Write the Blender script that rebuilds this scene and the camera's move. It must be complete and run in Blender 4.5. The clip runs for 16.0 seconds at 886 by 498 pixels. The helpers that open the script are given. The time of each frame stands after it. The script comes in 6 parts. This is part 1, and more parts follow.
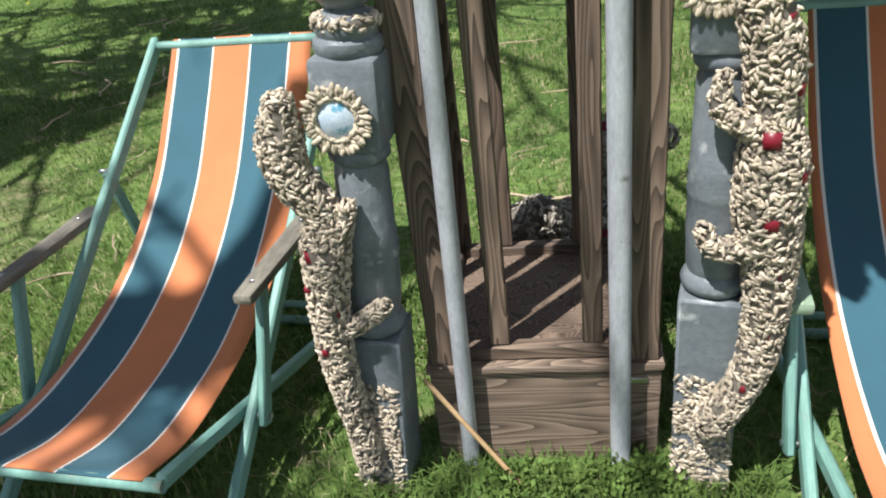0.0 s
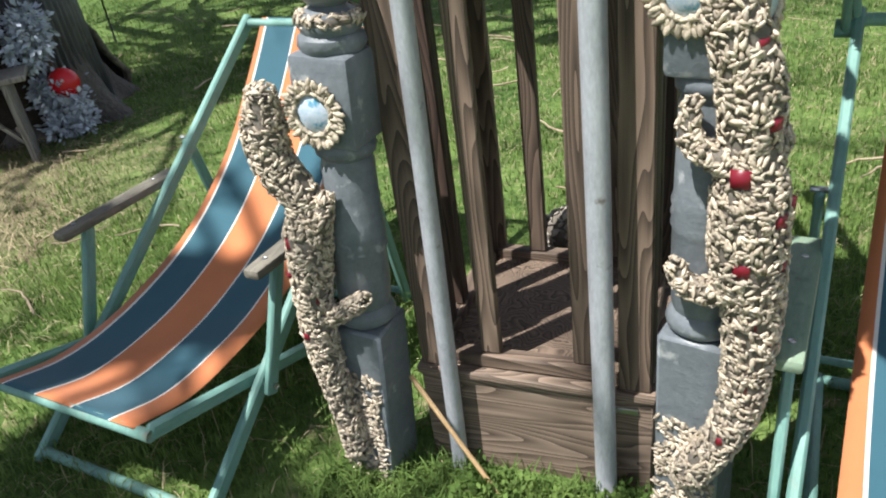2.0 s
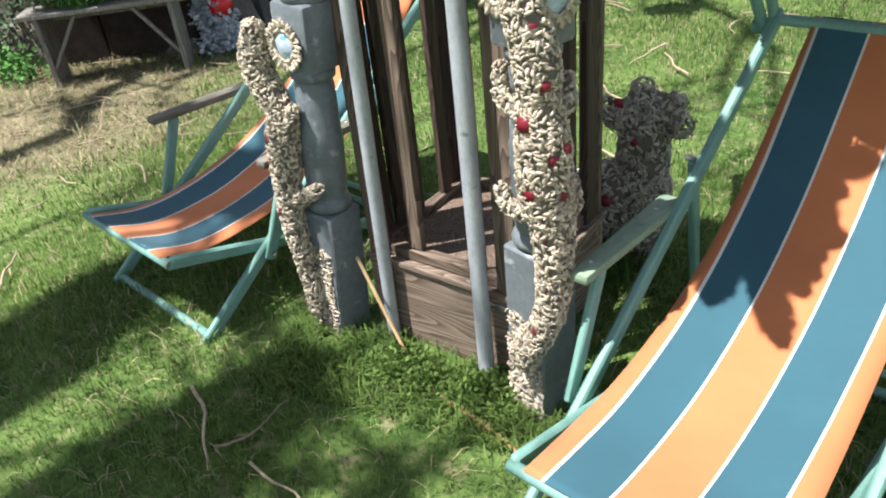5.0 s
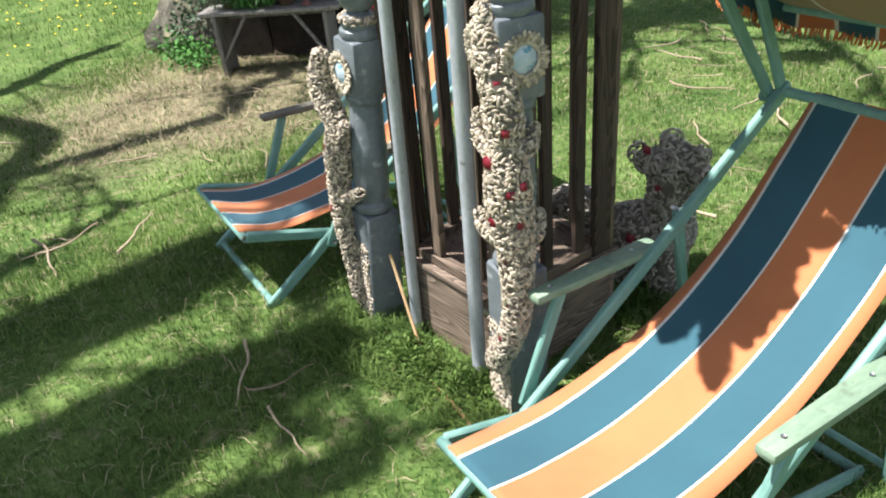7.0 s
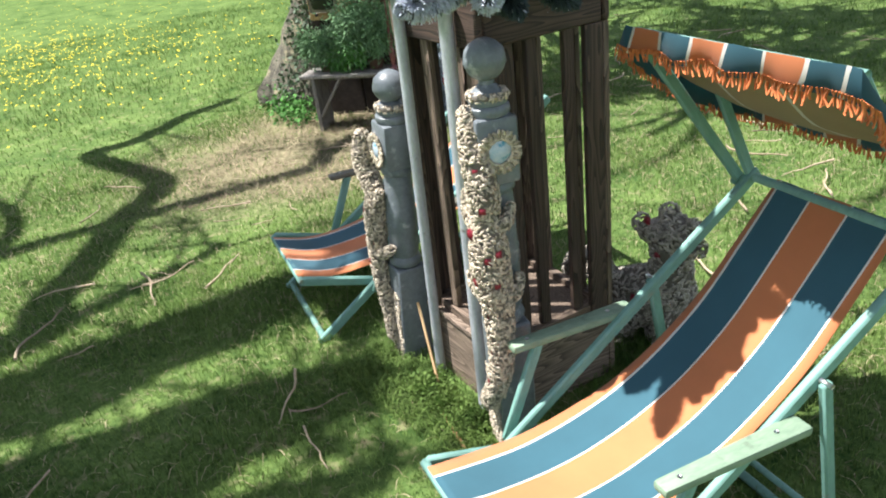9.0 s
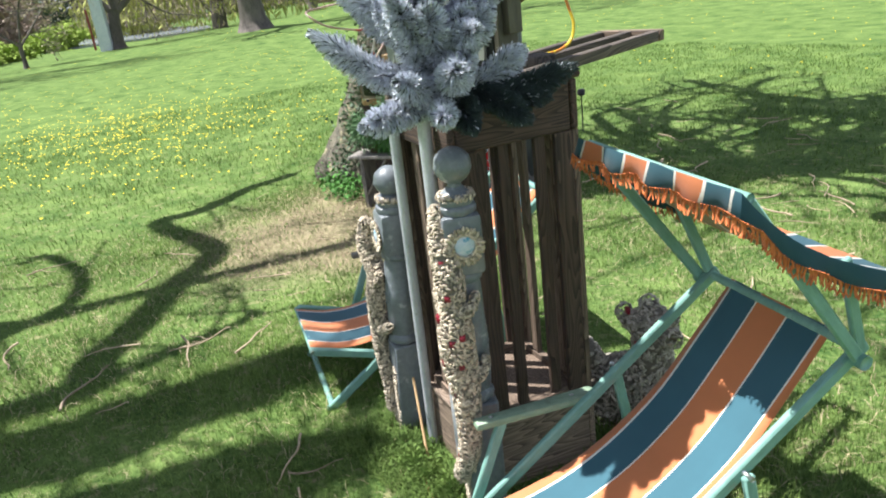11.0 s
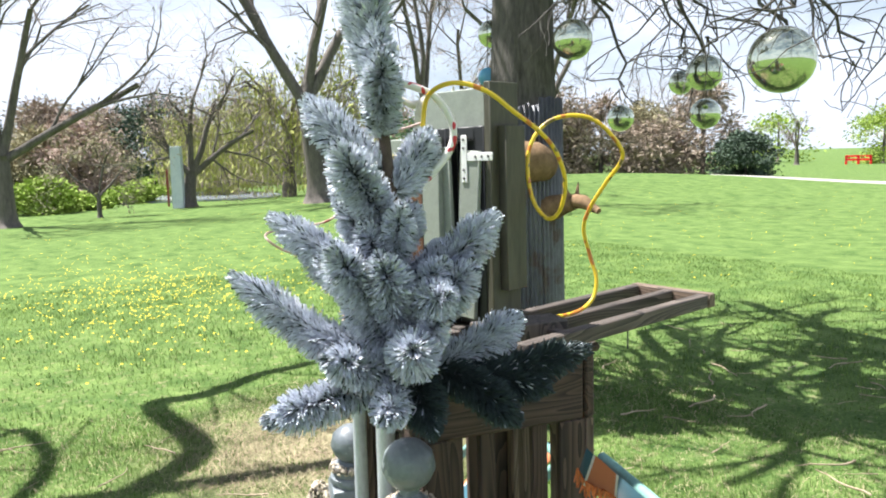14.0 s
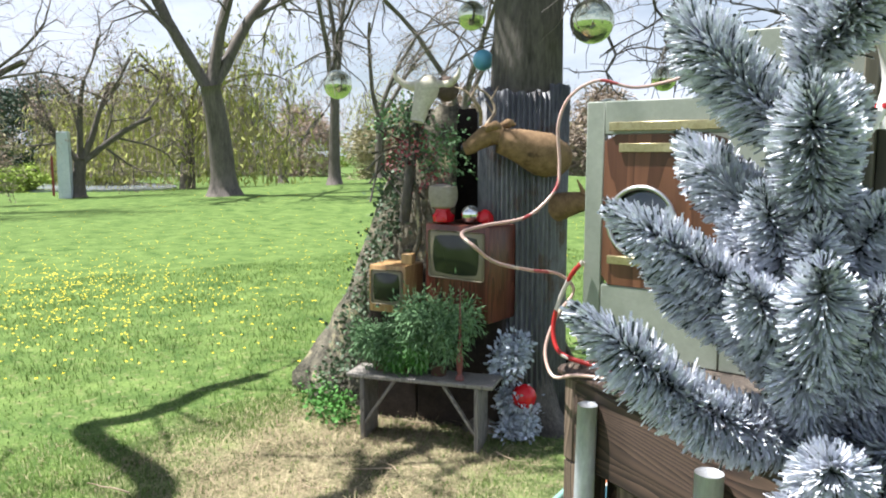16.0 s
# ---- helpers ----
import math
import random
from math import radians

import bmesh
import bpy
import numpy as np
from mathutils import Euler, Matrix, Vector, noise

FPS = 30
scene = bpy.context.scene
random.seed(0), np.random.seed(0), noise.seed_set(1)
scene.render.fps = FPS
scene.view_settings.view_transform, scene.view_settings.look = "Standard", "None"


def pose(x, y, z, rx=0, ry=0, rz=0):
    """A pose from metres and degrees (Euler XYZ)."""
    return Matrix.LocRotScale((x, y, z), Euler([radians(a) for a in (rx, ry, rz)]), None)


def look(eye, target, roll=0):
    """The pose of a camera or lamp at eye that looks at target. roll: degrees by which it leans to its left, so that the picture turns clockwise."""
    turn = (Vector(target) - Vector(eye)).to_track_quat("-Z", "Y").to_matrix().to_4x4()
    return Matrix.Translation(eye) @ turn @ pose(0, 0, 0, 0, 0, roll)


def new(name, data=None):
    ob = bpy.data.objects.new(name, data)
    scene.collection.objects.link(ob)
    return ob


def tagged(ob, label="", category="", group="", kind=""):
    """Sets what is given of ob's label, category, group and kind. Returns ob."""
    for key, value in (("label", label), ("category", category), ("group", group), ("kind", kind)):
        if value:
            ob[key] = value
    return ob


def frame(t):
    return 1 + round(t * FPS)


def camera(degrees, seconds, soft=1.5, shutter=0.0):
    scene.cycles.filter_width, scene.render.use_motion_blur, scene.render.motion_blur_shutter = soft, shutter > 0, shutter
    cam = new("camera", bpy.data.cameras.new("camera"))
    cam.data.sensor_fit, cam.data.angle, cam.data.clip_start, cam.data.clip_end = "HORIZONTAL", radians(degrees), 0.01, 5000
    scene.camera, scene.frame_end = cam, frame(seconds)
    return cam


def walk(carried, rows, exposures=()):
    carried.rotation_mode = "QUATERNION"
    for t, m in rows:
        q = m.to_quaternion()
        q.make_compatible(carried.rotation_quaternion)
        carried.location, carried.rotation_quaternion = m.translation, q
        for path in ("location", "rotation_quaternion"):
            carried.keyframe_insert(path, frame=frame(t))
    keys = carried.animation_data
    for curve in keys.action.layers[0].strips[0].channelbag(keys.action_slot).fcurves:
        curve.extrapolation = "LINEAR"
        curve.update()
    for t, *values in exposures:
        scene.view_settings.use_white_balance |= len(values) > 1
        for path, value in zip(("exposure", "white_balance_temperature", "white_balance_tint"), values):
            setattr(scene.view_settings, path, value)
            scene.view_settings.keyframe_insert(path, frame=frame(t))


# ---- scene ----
cam = camera(61.3, 16.0, 2.0)
METRES, EYE, TILT, LEAN, TURN = 4.445, 1.4, 0.0, 0.0, 0.0
ROWS = [
    (0.0, 0.0, 0.0, 0.0, -3.8, -30.56, 6.47),
    (0.5, 0.0186, -0.0125, 0.0008, -0.68, -29.95, 7.48),
    (1.0, 0.036, 0.0035, -0.0039, 0.67, -30.19, 6.16),
    (1.5, 0.0502, 0.0133, -0.0031, 2.44, -30.52, 6.68),
    (2.0, 0.0771, 0.0125, -0.001, 10.53, -30.68, 7.17),
    (2.5, 0.1068, 0.0098, 0.0029, 16.44, -30.38, 7.52),
    (3.0, 0.127, 0.006, 0.005, 18.19, -29.81, 8.21),
    (3.5, 0.1372, -0.003, 0.0048, 18.07, -30.27, 6.07),
    (4.0, 0.1642, -0.0216, 0.0081, 19.74, -31.57, 6.36),
    (6.5, 0.3053, -0.0488, 0.0372, 37.34, -31.44, 4.1),
    (7.0, 0.3336, -0.0403, 0.0469, 40.56, -30.65, 4.64),
    (7.5, 0.367, -0.0333, 0.0594, 42.49, -28.9, 3.64),
    (8.0, 0.3926, -0.0317, 0.072, 44.45, -28.15, 5.21),
    (8.5, 0.4148, -0.0284, 0.0801, 46.5, -28.63, 5.84),
    (9.0, 0.4332, -0.0369, 0.0898, 49.22, -26.74, 6.48),
    (11.5, 0.5147, 0.0184, 0.1149, 55.9, -19.35, 5.88),
    (12.0, 0.4953, 0.0561, 0.1163, 56.66, -17.88, 5.25),
    (12.5, 0.4912, 0.081, 0.1215, 57.94, -16.83, 5.56),
    (13.0, 0.4859, 0.1131, 0.1278, 60.62, -14.25, 3.01),
    (13.5, 0.4666, 0.1301, 0.1317, 62.51, -11.08, 2.79),
    (14.0, 0.4171, 0.1074, 0.1341, 60.29, -6.81, 1.73),
    (14.5, 0.3708, 0.0818, 0.1309, 60.04, -7.17, 2.58),
    (15.0, 0.3201, 0.0766, 0.1239, 58.45, -6.38, 2.27),
    (15.5, 0.2626, 0.0718, 0.126, 56.87, -7.56, 0.92),
    (16.0, 0.2063, 0.049, 0.1238, 52.44, -7.07, -0.1),
]
walk(cam, [(t, pose(0, 0, EYE, TILT, LEAN, TURN) @ pose(METRES * x, METRES * y, METRES * z, 90 + pitch, roll, yaw)) for t, x, y, z, yaw, pitch, roll in ROWS],
     [(0.0, 0.60), (2.0, 0.70), (4.0, 0.92), (7.0, 1.04), (9.0, 1.14), (12.5, 1.26), (14.5, 1.42), (16.0, 1.24)])

# ---- light ----
TO_SUN = Vector((-0.37, -0.31, 1.0)).normalized()
world = bpy.data.worlds.new("sky")
scene.world = world
world.use_nodes = True
wn, wl = world.node_tree.nodes, world.node_tree.links
wn.clear()
sky = wn.new("ShaderNodeTexSky")
sky.sky_type, sky.sun_disc = "NISHITA", False
sky.sun_elevation = math.asin(TO_SUN.z)
sky.sun_rotation = math.atan2(TO_SUN.x, TO_SUN.y) % (2 * math.pi)
wtc = wn.new("ShaderNodeTexCoord")
wmap = wn.new("ShaderNodeMapping")
wmap.inputs["Scale"].default_value = (2.0, 2.0, 5.0)
wno = wn.new("ShaderNodeTexNoise")
wno.inputs["Scale"].default_value, wno.inputs["Detail"].default_value, wno.inputs["Roughness"].default_value = 1.3, 7, 0.6
wramp = wn.new("ShaderNodeValToRGB")
wramp.color_ramp.elements[0].position, wramp.color_ramp.elements[1].position = 0.48, 0.80
wmix = wn.new("ShaderNodeMixRGB")
wmix.inputs["Color2"].default_value = (8.0, 8.8, 10.4, 1)
wbg = wn.new("ShaderNodeBackground")
wbg.inputs["Strength"].default_value = 0.05
wout = wn.new("ShaderNodeOutputWorld")
wl.new(wtc.outputs["Generated"], wmap.inputs["Vector"])
wl.new(wmap.outputs["Vector"], wno.inputs["Vector"])
# broken cloud, closing up towards the horizon; thinned overhead to deepen the shadows
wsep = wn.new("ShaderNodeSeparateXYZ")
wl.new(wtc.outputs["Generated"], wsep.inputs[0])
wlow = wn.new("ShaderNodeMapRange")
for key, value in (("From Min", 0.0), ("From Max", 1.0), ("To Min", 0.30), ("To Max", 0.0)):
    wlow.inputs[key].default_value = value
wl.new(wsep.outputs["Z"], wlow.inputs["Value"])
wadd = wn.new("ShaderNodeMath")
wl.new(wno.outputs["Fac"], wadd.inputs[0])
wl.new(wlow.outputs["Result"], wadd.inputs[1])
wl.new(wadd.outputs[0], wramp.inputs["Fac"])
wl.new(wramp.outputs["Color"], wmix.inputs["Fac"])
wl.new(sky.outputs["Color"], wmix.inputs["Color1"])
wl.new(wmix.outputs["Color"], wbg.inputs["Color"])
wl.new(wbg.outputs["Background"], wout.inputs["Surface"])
sun = new("sun", bpy.data.lights.new("sun", "SUN"))
sun.data.energy, sun.data.angle, sun.data.color = 5.0, radians(0.55), (1.0, 0.975, 0.955)
sun.matrix_basis = look(TO_SUN * 30, (0, 0, 0))


# ---- materials ----
def node(nt, kind, **values):
    n = nt.nodes.new(kind)
    for key, value in values.items():
        n.inputs[key.replace("_", " ")].default_value = value
    return n


def surface(name, dark, light, scale=8.0, rough=0.7, bump=0.3, stretch=(1, 1, 1), fine=6.0, metallic=0.0, stain=None,
            stain_scale=3.0, stain_from=0.55, vary=0.0, depth=0.004, island=False):
    """A grained surface: two scales of noise, stains and relief, in the object's own metres."""
    m = bpy.data.materials.new(name)
    m.use_nodes = True
    nt = m.node_tree
    bs = nt.nodes["Principled BSDF"]
    bs.inputs["Roughness"].default_value, bs.inputs["Metallic"].default_value = rough, metallic
    tc = node(nt, "ShaderNodeTexCoord")
    mp = node(nt, "ShaderNodeMapping", Scale=stretch)
    nt.links.new(tc.outputs["Object"], mp.inputs["Vector"])
    n1 = node(nt, "ShaderNodeTexNoise", Scale=scale, Detail=6.0, Roughness=0.65)
    n2 = node(nt, "ShaderNodeTexNoise", Scale=scale * fine, Detail=4.0, Roughness=0.7)
    for n in (n1, n2):
        nt.links.new(mp.outputs["Vector"], n.inputs["Vector"])
    add = node(nt, "ShaderNodeMixRGB", Fac=0.45)
    nt.links.new(n1.outputs["Fac"], add.inputs["Color1"])
    nt.links.new(n2.outputs["Fac"], add.inputs["Color2"])
    ramp = node(nt, "ShaderNodeValToRGB")
    e = ramp.color_ramp.elements
    e[0].position, e[0].color, e[1].position, e[1].color = 0.36, (*dark, 1), 0.64, (*light, 1)
    nt.links.new(add.outputs["Color"], ramp.inputs["Fac"])
    out = ramp.outputs["Color"]
    if stain:
        n3 = node(nt, "ShaderNodeTexNoise", Scale=stain_scale, Detail=5.0, Roughness=0.6)
        nt.links.new(tc.outputs["Object"], n3.inputs["Vector"])
        r3 = node(nt, "ShaderNodeValToRGB")
        r3.color_ramp.elements[0].position, r3.color_ramp.elements[1].position = stain_from, stain_from + 0.10
        nt.links.new(n3.outputs["Fac"], r3.inputs["Fac"])
        mx = node(nt, "ShaderNodeMixRGB", Color2=(*stain, 1))
        nt.links.new(r3.outputs["Color"], mx.inputs["Fac"])
        nt.links.new(out, mx.inputs["Color1"])
        out = mx.outputs["Color"]
    if vary:
        src = node(nt, "ShaderNodeNewGeometry").outputs["Random Per Island"] if island else node(nt, "ShaderNodeObjectInfo").outputs["Random"]
        mr = node(nt, "ShaderNodeMapRange", To_Min=1 - vary, To_Max=1 + vary)
        hs = node(nt, "ShaderNodeHueSaturation")
        nt.links.new(src, mr.inputs["Value"])
        nt.links.new(mr.outputs["Result"], hs.inputs["Value"])
        nt.links.new(out, hs.inputs["Color"])
        out = hs.outputs["Color"]
    nt.links.new(out, bs.inputs["Base Color"])
    bp = node(nt, "ShaderNodeBump", Strength=bump, Distance=depth)
    nt.links.new(add.outputs["Color"], bp.inputs["Height"])
    nt.links.new(bp.outputs["Normal"], bs.inputs["Normal"])
    return m


def plain(name, color, rough=0.5, metallic=0.0, glass=0.0):
    m = bpy.data.materials.new(name)
    m.use_nodes = True
    bs = m.node_tree.nodes["Principled BSDF"]
    bs.inputs["Base Color"].default_value = (*color, 1)
    bs.inputs["Roughness"].default_value, bs.inputs["Metallic"].default_value = rough, metallic
    bs.inputs["Transmission Weight"].default_value = glass
    return m


def wood_grain(name, dark, light, ring=26.0, rough=0.7, vary=0.15):
    """Sawn timber with its length along z: flame-like year rings, fibre and relief."""
    m = bpy.data.materials.new(name)
    m.use_nodes = True
    nt = m.node_tree
    bs = nt.nodes["Principled BSDF"]
    bs.inputs["Roughness"].default_value = rough
    tc, info = node(nt, "ShaderNodeTexCoord"), node(nt, "ShaderNodeObjectInfo")
    sh = node(nt, "ShaderNodeVectorMath")
    sc = node(nt, "ShaderNodeMath")
    sc.operation, sc.inputs[1].default_value = "MULTIPLY", 17.0
    nt.links.new(info.outputs["Random"], sc.inputs[0])
    nt.links.new(tc.outputs["Object"], sh.inputs[0])
    nt.links.new(sc.outputs[0], sh.inputs[1])
    mp = node(nt, "ShaderNodeMapping", Scale=(1, 1, 0.10))
    nt.links.new(sh.outputs[0], mp.inputs["Vector"])
    big = node(nt, "ShaderNodeTexNoise", Scale=9.0, Detail=2.0, Roughness=0.5)
    nt.links.new(mp.outputs["Vector"], big.inputs["Vector"])
    mul = node(nt, "ShaderNodeMath")
    mul.operation, mul.inputs[1].default_value = "MULTIPLY", ring
    nt.links.new(big.outputs["Fac"], mul.inputs[0])
    fr = node(nt, "ShaderNodeMath")
    fr.operation = "FRACT"
    nt.links.new(mul.outputs[0], fr.inputs[0])
    mp2 = node(nt, "ShaderNodeMapping", Scale=(1, 1, 0.03))
    nt.links.new(sh.outputs[0], mp2.inputs["Vector"])
    fib = node(nt, "ShaderNodeTexNoise", Scale=220.0, Detail=3.0, Roughness=0.7)
    nt.links.new(mp2.outputs["Vector"], fib.inputs["Vector"])
    mix = node(nt, "ShaderNodeMixRGB", Fac=0.42)
    nt.links.new(fr.outputs[0], mix.inputs["Color1"])
    nt.links.new(fib.outputs["Fac"], mix.inputs["Color2"])
    ramp = node(nt, "ShaderNodeValToRGB")
    e = ramp.color_ramp.elements
    e[0].position, e[0].color, e[1].position, e[1].color = 0.22, (*light, 1), 0.78, (*dark, 1)
    nt.links.new(mix.outputs["Color"], ramp.inputs["Fac"])
    mr = node(nt, "ShaderNodeMapRange", To_Min=1 - vary, To_Max=1 + vary)
    hs = node(nt, "ShaderNodeHueSaturation")
    nt.links.new(info.outputs["Random"], mr.inputs["Value"])
    nt.links.new(mr.outputs["Result"], hs.inputs["Value"])
    nt.links.new(ramp.outputs["Color"], hs.inputs["Color"])
    nt.links.new(hs.outputs["Color"], bs.inputs["Base Color"])
    bp = node(nt, "ShaderNodeBump", Strength=0.5, Distance=0.002)
    bp.invert = True
    nt.links.new(mix.outputs["Color"], bp.inputs["Height"])
    nt.links.new(bp.outputs["Normal"], bs.inputs["Normal"])
    return m


def striped(name, half, cuts, colors, axis=0, thin=0.07):
    """Woven stripes across a cloth of the given half width; cuts from -1 to 1; the bands between are parted by white lines."""
    m = bpy.data.materials.new(name)
    m.use_nodes = True
    nt = m.node_tree
    bs = nt.nodes["Principled BSDF"]
    bs.inputs["Roughness"].default_value = 0.85
    bs.inputs["Sheen Weight"].default_value = 0.15
    tc, sep = node(nt, "ShaderNodeTexCoord"), node(nt, "ShaderNodeSeparateXYZ")
    nt.links.new(tc.outputs["Object"], sep.inputs[0])
    mr = node(nt, "ShaderNodeMapRange", From_Min=-half, From_Max=half)
    nt.links.new(sep.outputs[axis], mr.inputs["Value"])
    ramp = node(nt, "ShaderNodeValToRGB")
    ramp.color_ramp.interpolation = "CONSTANT"
    stops = [(0.0, colors[0])]
    for c, col in zip(cuts, colors[1:]):
        p = (c + 1) / 2
        stops += [(p - 0.007, (0.78, 0.76, 0.70)), (p + 0.007, col)]
    e = ramp.color_ramp.elements
    e[0].position, e[0].color = 0.0, (*stops[0][1], 1)
    e[1].position, e[1].color = stops[1][0], (*stops[1][1], 1)
    for p, col in stops[2:]:
        x = e.new(p)
        x.color = (*col, 1)
    nt.links.new(mr.outputs["Result"], ramp.inputs["Fac"])
    n1 = node(nt, "ShaderNodeTexNoise", Scale=5.0, Detail=5.0, Roughness=0.6)
    nt.links.new(tc.outputs["Object"], n1.inputs["Vector"])
    r1 = node(nt, "ShaderNodeMapRange", To_Min=0.78, To_Max=1.2)
    nt.links.new(n1.outputs["Fac"], r1.inputs["Value"])
    hs = node(nt, "ShaderNodeHueSaturation")
    nt.links.new(r1.outputs["Result"], hs.inputs["Value"])
    nt.links.new(ramp.outputs["Color"], hs.inputs["Color"])
    nt.links.new(hs.outputs["Color"], bs.inputs["Base Color"])
    weave = node(nt, "ShaderNodeTexNoise", Scale=420.0, Detail=2.0)
    nt.links.new(tc.outputs["Object"], weave.inputs["Vector"])
    bp = node(nt, "ShaderNodeBump", Strength=0.35, Distance=0.001)
    nt.links.new(weave.outputs["Fac"], bp.inputs["Height"])
    nt.links.new(bp.outputs["Normal"], bs.inputs["Normal"])
    tr = node(nt, "ShaderNodeBsdfTranslucent")
    nt.links.new(hs.outputs["Color"], tr.inputs["Color"])
    mx = node(nt, "ShaderNodeMixShader", Fac=thin)
    nt.links.new(bs.outputs[0], mx.inputs[1])
    nt.links.new(tr.outputs[0], mx.inputs[2])
    nt.links.new(mx.outputs[0], nt.nodes["Material Output"].inputs["Surface"])
    return m


ORANGE, TEAL = (0.60, 0.205, 0.080), (0.032, 0.112, 0.150)
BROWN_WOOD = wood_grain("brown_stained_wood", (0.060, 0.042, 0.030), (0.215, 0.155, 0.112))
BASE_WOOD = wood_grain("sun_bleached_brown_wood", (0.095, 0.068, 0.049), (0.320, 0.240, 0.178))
# darker copy of the brown wood, with the shade of sides and rails in its colour
DARK_WOOD = wood_grain("dark_brown_shade_toned_wood", (0.022, 0.014, 0.011), (0.095, 0.060, 0.044))
AGED_WOOD = wood_grain("aged_grey_brown_wood", (0.030, 0.024, 0.020), (0.125, 0.100, 0.082))
GREY_WOOD = wood_grain("weathered_grey_wood", (0.10, 0.09, 0.08), (0.30, 0.28, 0.25))
MINT = surface("mint_painted_wood", (0.13, 0.27, 0.23), (0.22, 0.41, 0.35), 14, 0.55, 0.25, (1, 1, 0.25), stain=(0.24, 0.27, 0.22), stain_scale=9, stain_from=0.60)
ARM_GREEN = surface("worn_green_armrest", (0.15, 0.235, 0.16), (0.29, 0.385, 0.27), 12, 0.6, 0.3, (1, 1, 0.25), stain=(0.10, 0.10, 0.08), stain_scale=14, stain_from=0.58)
GREY_PAINT = surface("grey_gloss_paint", (0.12, 0.14, 0.155), (0.20, 0.225, 0.24), 9, 0.38, 0.6, stain=(0.36, 0.38, 0.38), stain_scale=20, stain_from=0.60, depth=0.006)
PEBBLE = surface("cream_pebble", (0.27, 0.215, 0.150), (0.70, 0.61, 0.48), 60, 0.6, 0.2, vary=0.42, island=True)
LOOSE_PEBBLE = surface("cream_loose_pebble", (0.27, 0.215, 0.14), (0.68, 0.60, 0.47), 2.0, 0.6, 0.1, vary=0.40)
MORTAR = surface("dark_bedding_mortar", (0.10, 0.088, 0.070), (0.22, 0.195, 0.16), 50, 0.9, 0.5)
RED_GEM = plain("red_glass_gem", (0.20, 0.010, 0.022), 0.38)
GREY_PEBBLE = surface("grey_brown_pebble", (0.22, 0.195, 0.16), (0.55, 0.50, 0.43), 60, 0.7, 0.2, vary=0.38, island=True)
ARM_DARK = surface("weathered_armrest", (0.085, 0.080, 0.065), (0.26, 0.24, 0.19), 14, 0.7, 0.4, (1, 1, 0.2))
GALV = surface("galvanised_steel", (0.38, 0.40, 0.43), (0.60, 0.63, 0.67), 30, 0.45, 0.12, (1, 1, 0.3), metallic=0.25, stain=(0.20, 0.18, 0.16), stain_scale=25, stain_from=0.66)
# blue and white mottling puts the sky's reflection into the glass colour
MIRROR = surface("sky_painted_glass", (0.34, 0.50, 0.62), (0.66, 0.68, 0.72), 45, 0.06, 0.15, stain=(0.10, 0.32, 0.45), stain_scale=38, stain_from=0.55)
STEEL = plain("zinc_plated_steel", (0.6, 0.6, 0.6), 0.35, 1.0)
BLACK = surface("black_painted_wood", (0.008, 0.008, 0.010), (0.022, 0.022, 0.026), 20, 0.5, 0.2)
DECK_CLOTH = striped("deckchair_canvas", 0.24, (-0.84, -0.36, 0.14, 0.64), (ORANGE, TEAL, ORANGE, TEAL, ORANGE))
SHADE_CLOTH = striped("shaded_deckchair_canvas", 0.24, (-0.76, -0.28, 0.22, 0.72), (ORANGE, TEAL, ORANGE, TEAL, ORANGE))
CANOPY_CLOTH = striped("canopy_canvas", 0.36, (-0.86, -0.58, -0.28, 0.02, 0.32, 0.62, 0.88), (TEAL, ORANGE, TEAL, ORANGE, TEAL, ORANGE, TEAL, TEAL), 0, 0.38)
# tan of sunlight coming through the canopy, put into a cloth of its own
LIT_UNDERSIDE = striped("tan_lit_through_cloth", 0.36, (-0.3, 0.3), ((0.40, 0.31, 0.17), (0.43, 0.34, 0.19), (0.40, 0.31, 0.17)), 0, 0.45)
FRINGE = surface("orange_cotton_fringe", (0.42, 0.10, 0.03), (0.72, 0.24, 0.08), 90, 0.9, 0.2)

# ---- building helpers ----
PLACED = {}


def empty_thing(name, m, label, category, group="", kind=""):
    ob = new(name)
    ob.empty_display_size = 0.1
    ob.matrix_basis = m
    PLACED[ob.name] = m.copy()
    return tagged(ob, label, category, group, kind)


def link_mesh(name, me, mats, parent, m):
    ob = new(name, me)
    for x in (mats if isinstance(mats, (list, tuple)) else [mats]):
        me.materials.append(x)
    if parent is not None:
        ob.parent = parent
        ob.matrix_basis = m
        PLACED[ob.name] = PLACED[parent.name] @ m
    else:
        ob.matrix_basis = m
        PLACED[ob.name] = m.copy()
    return ob


def part(name, bm, mats, parent=None, label="", m=Matrix(), smooth=True):
    me = bpy.data.meshes.new(name)
    bm.normal_update()
    bm.to_mesh(me)
    bm.free()
    if smooth:
        me.shade_smooth()
        me.set_sharp_from_angle(angle=radians(40))
    return tagged(link_mesh(name, me, mats, parent, m), label)


def raw(name, verts, faces, mats, parent=None, label="", m=Matrix(), smooth=True, slots=None):
    me = bpy.data.meshes.new(name)
    me.from_pydata([tuple(v) for v in verts], [], [tuple(f) for f in faces])
    if slots is not None:
        me.polygons.foreach_set("material_index", np.asarray(slots, dtype=np.int32))
    if smooth:
        me.shade_smooth()
        me.set_sharp_from_angle(angle=radians(45))
    me.update()
    return tagged(link_mesh(name, me, mats, parent, m), label)


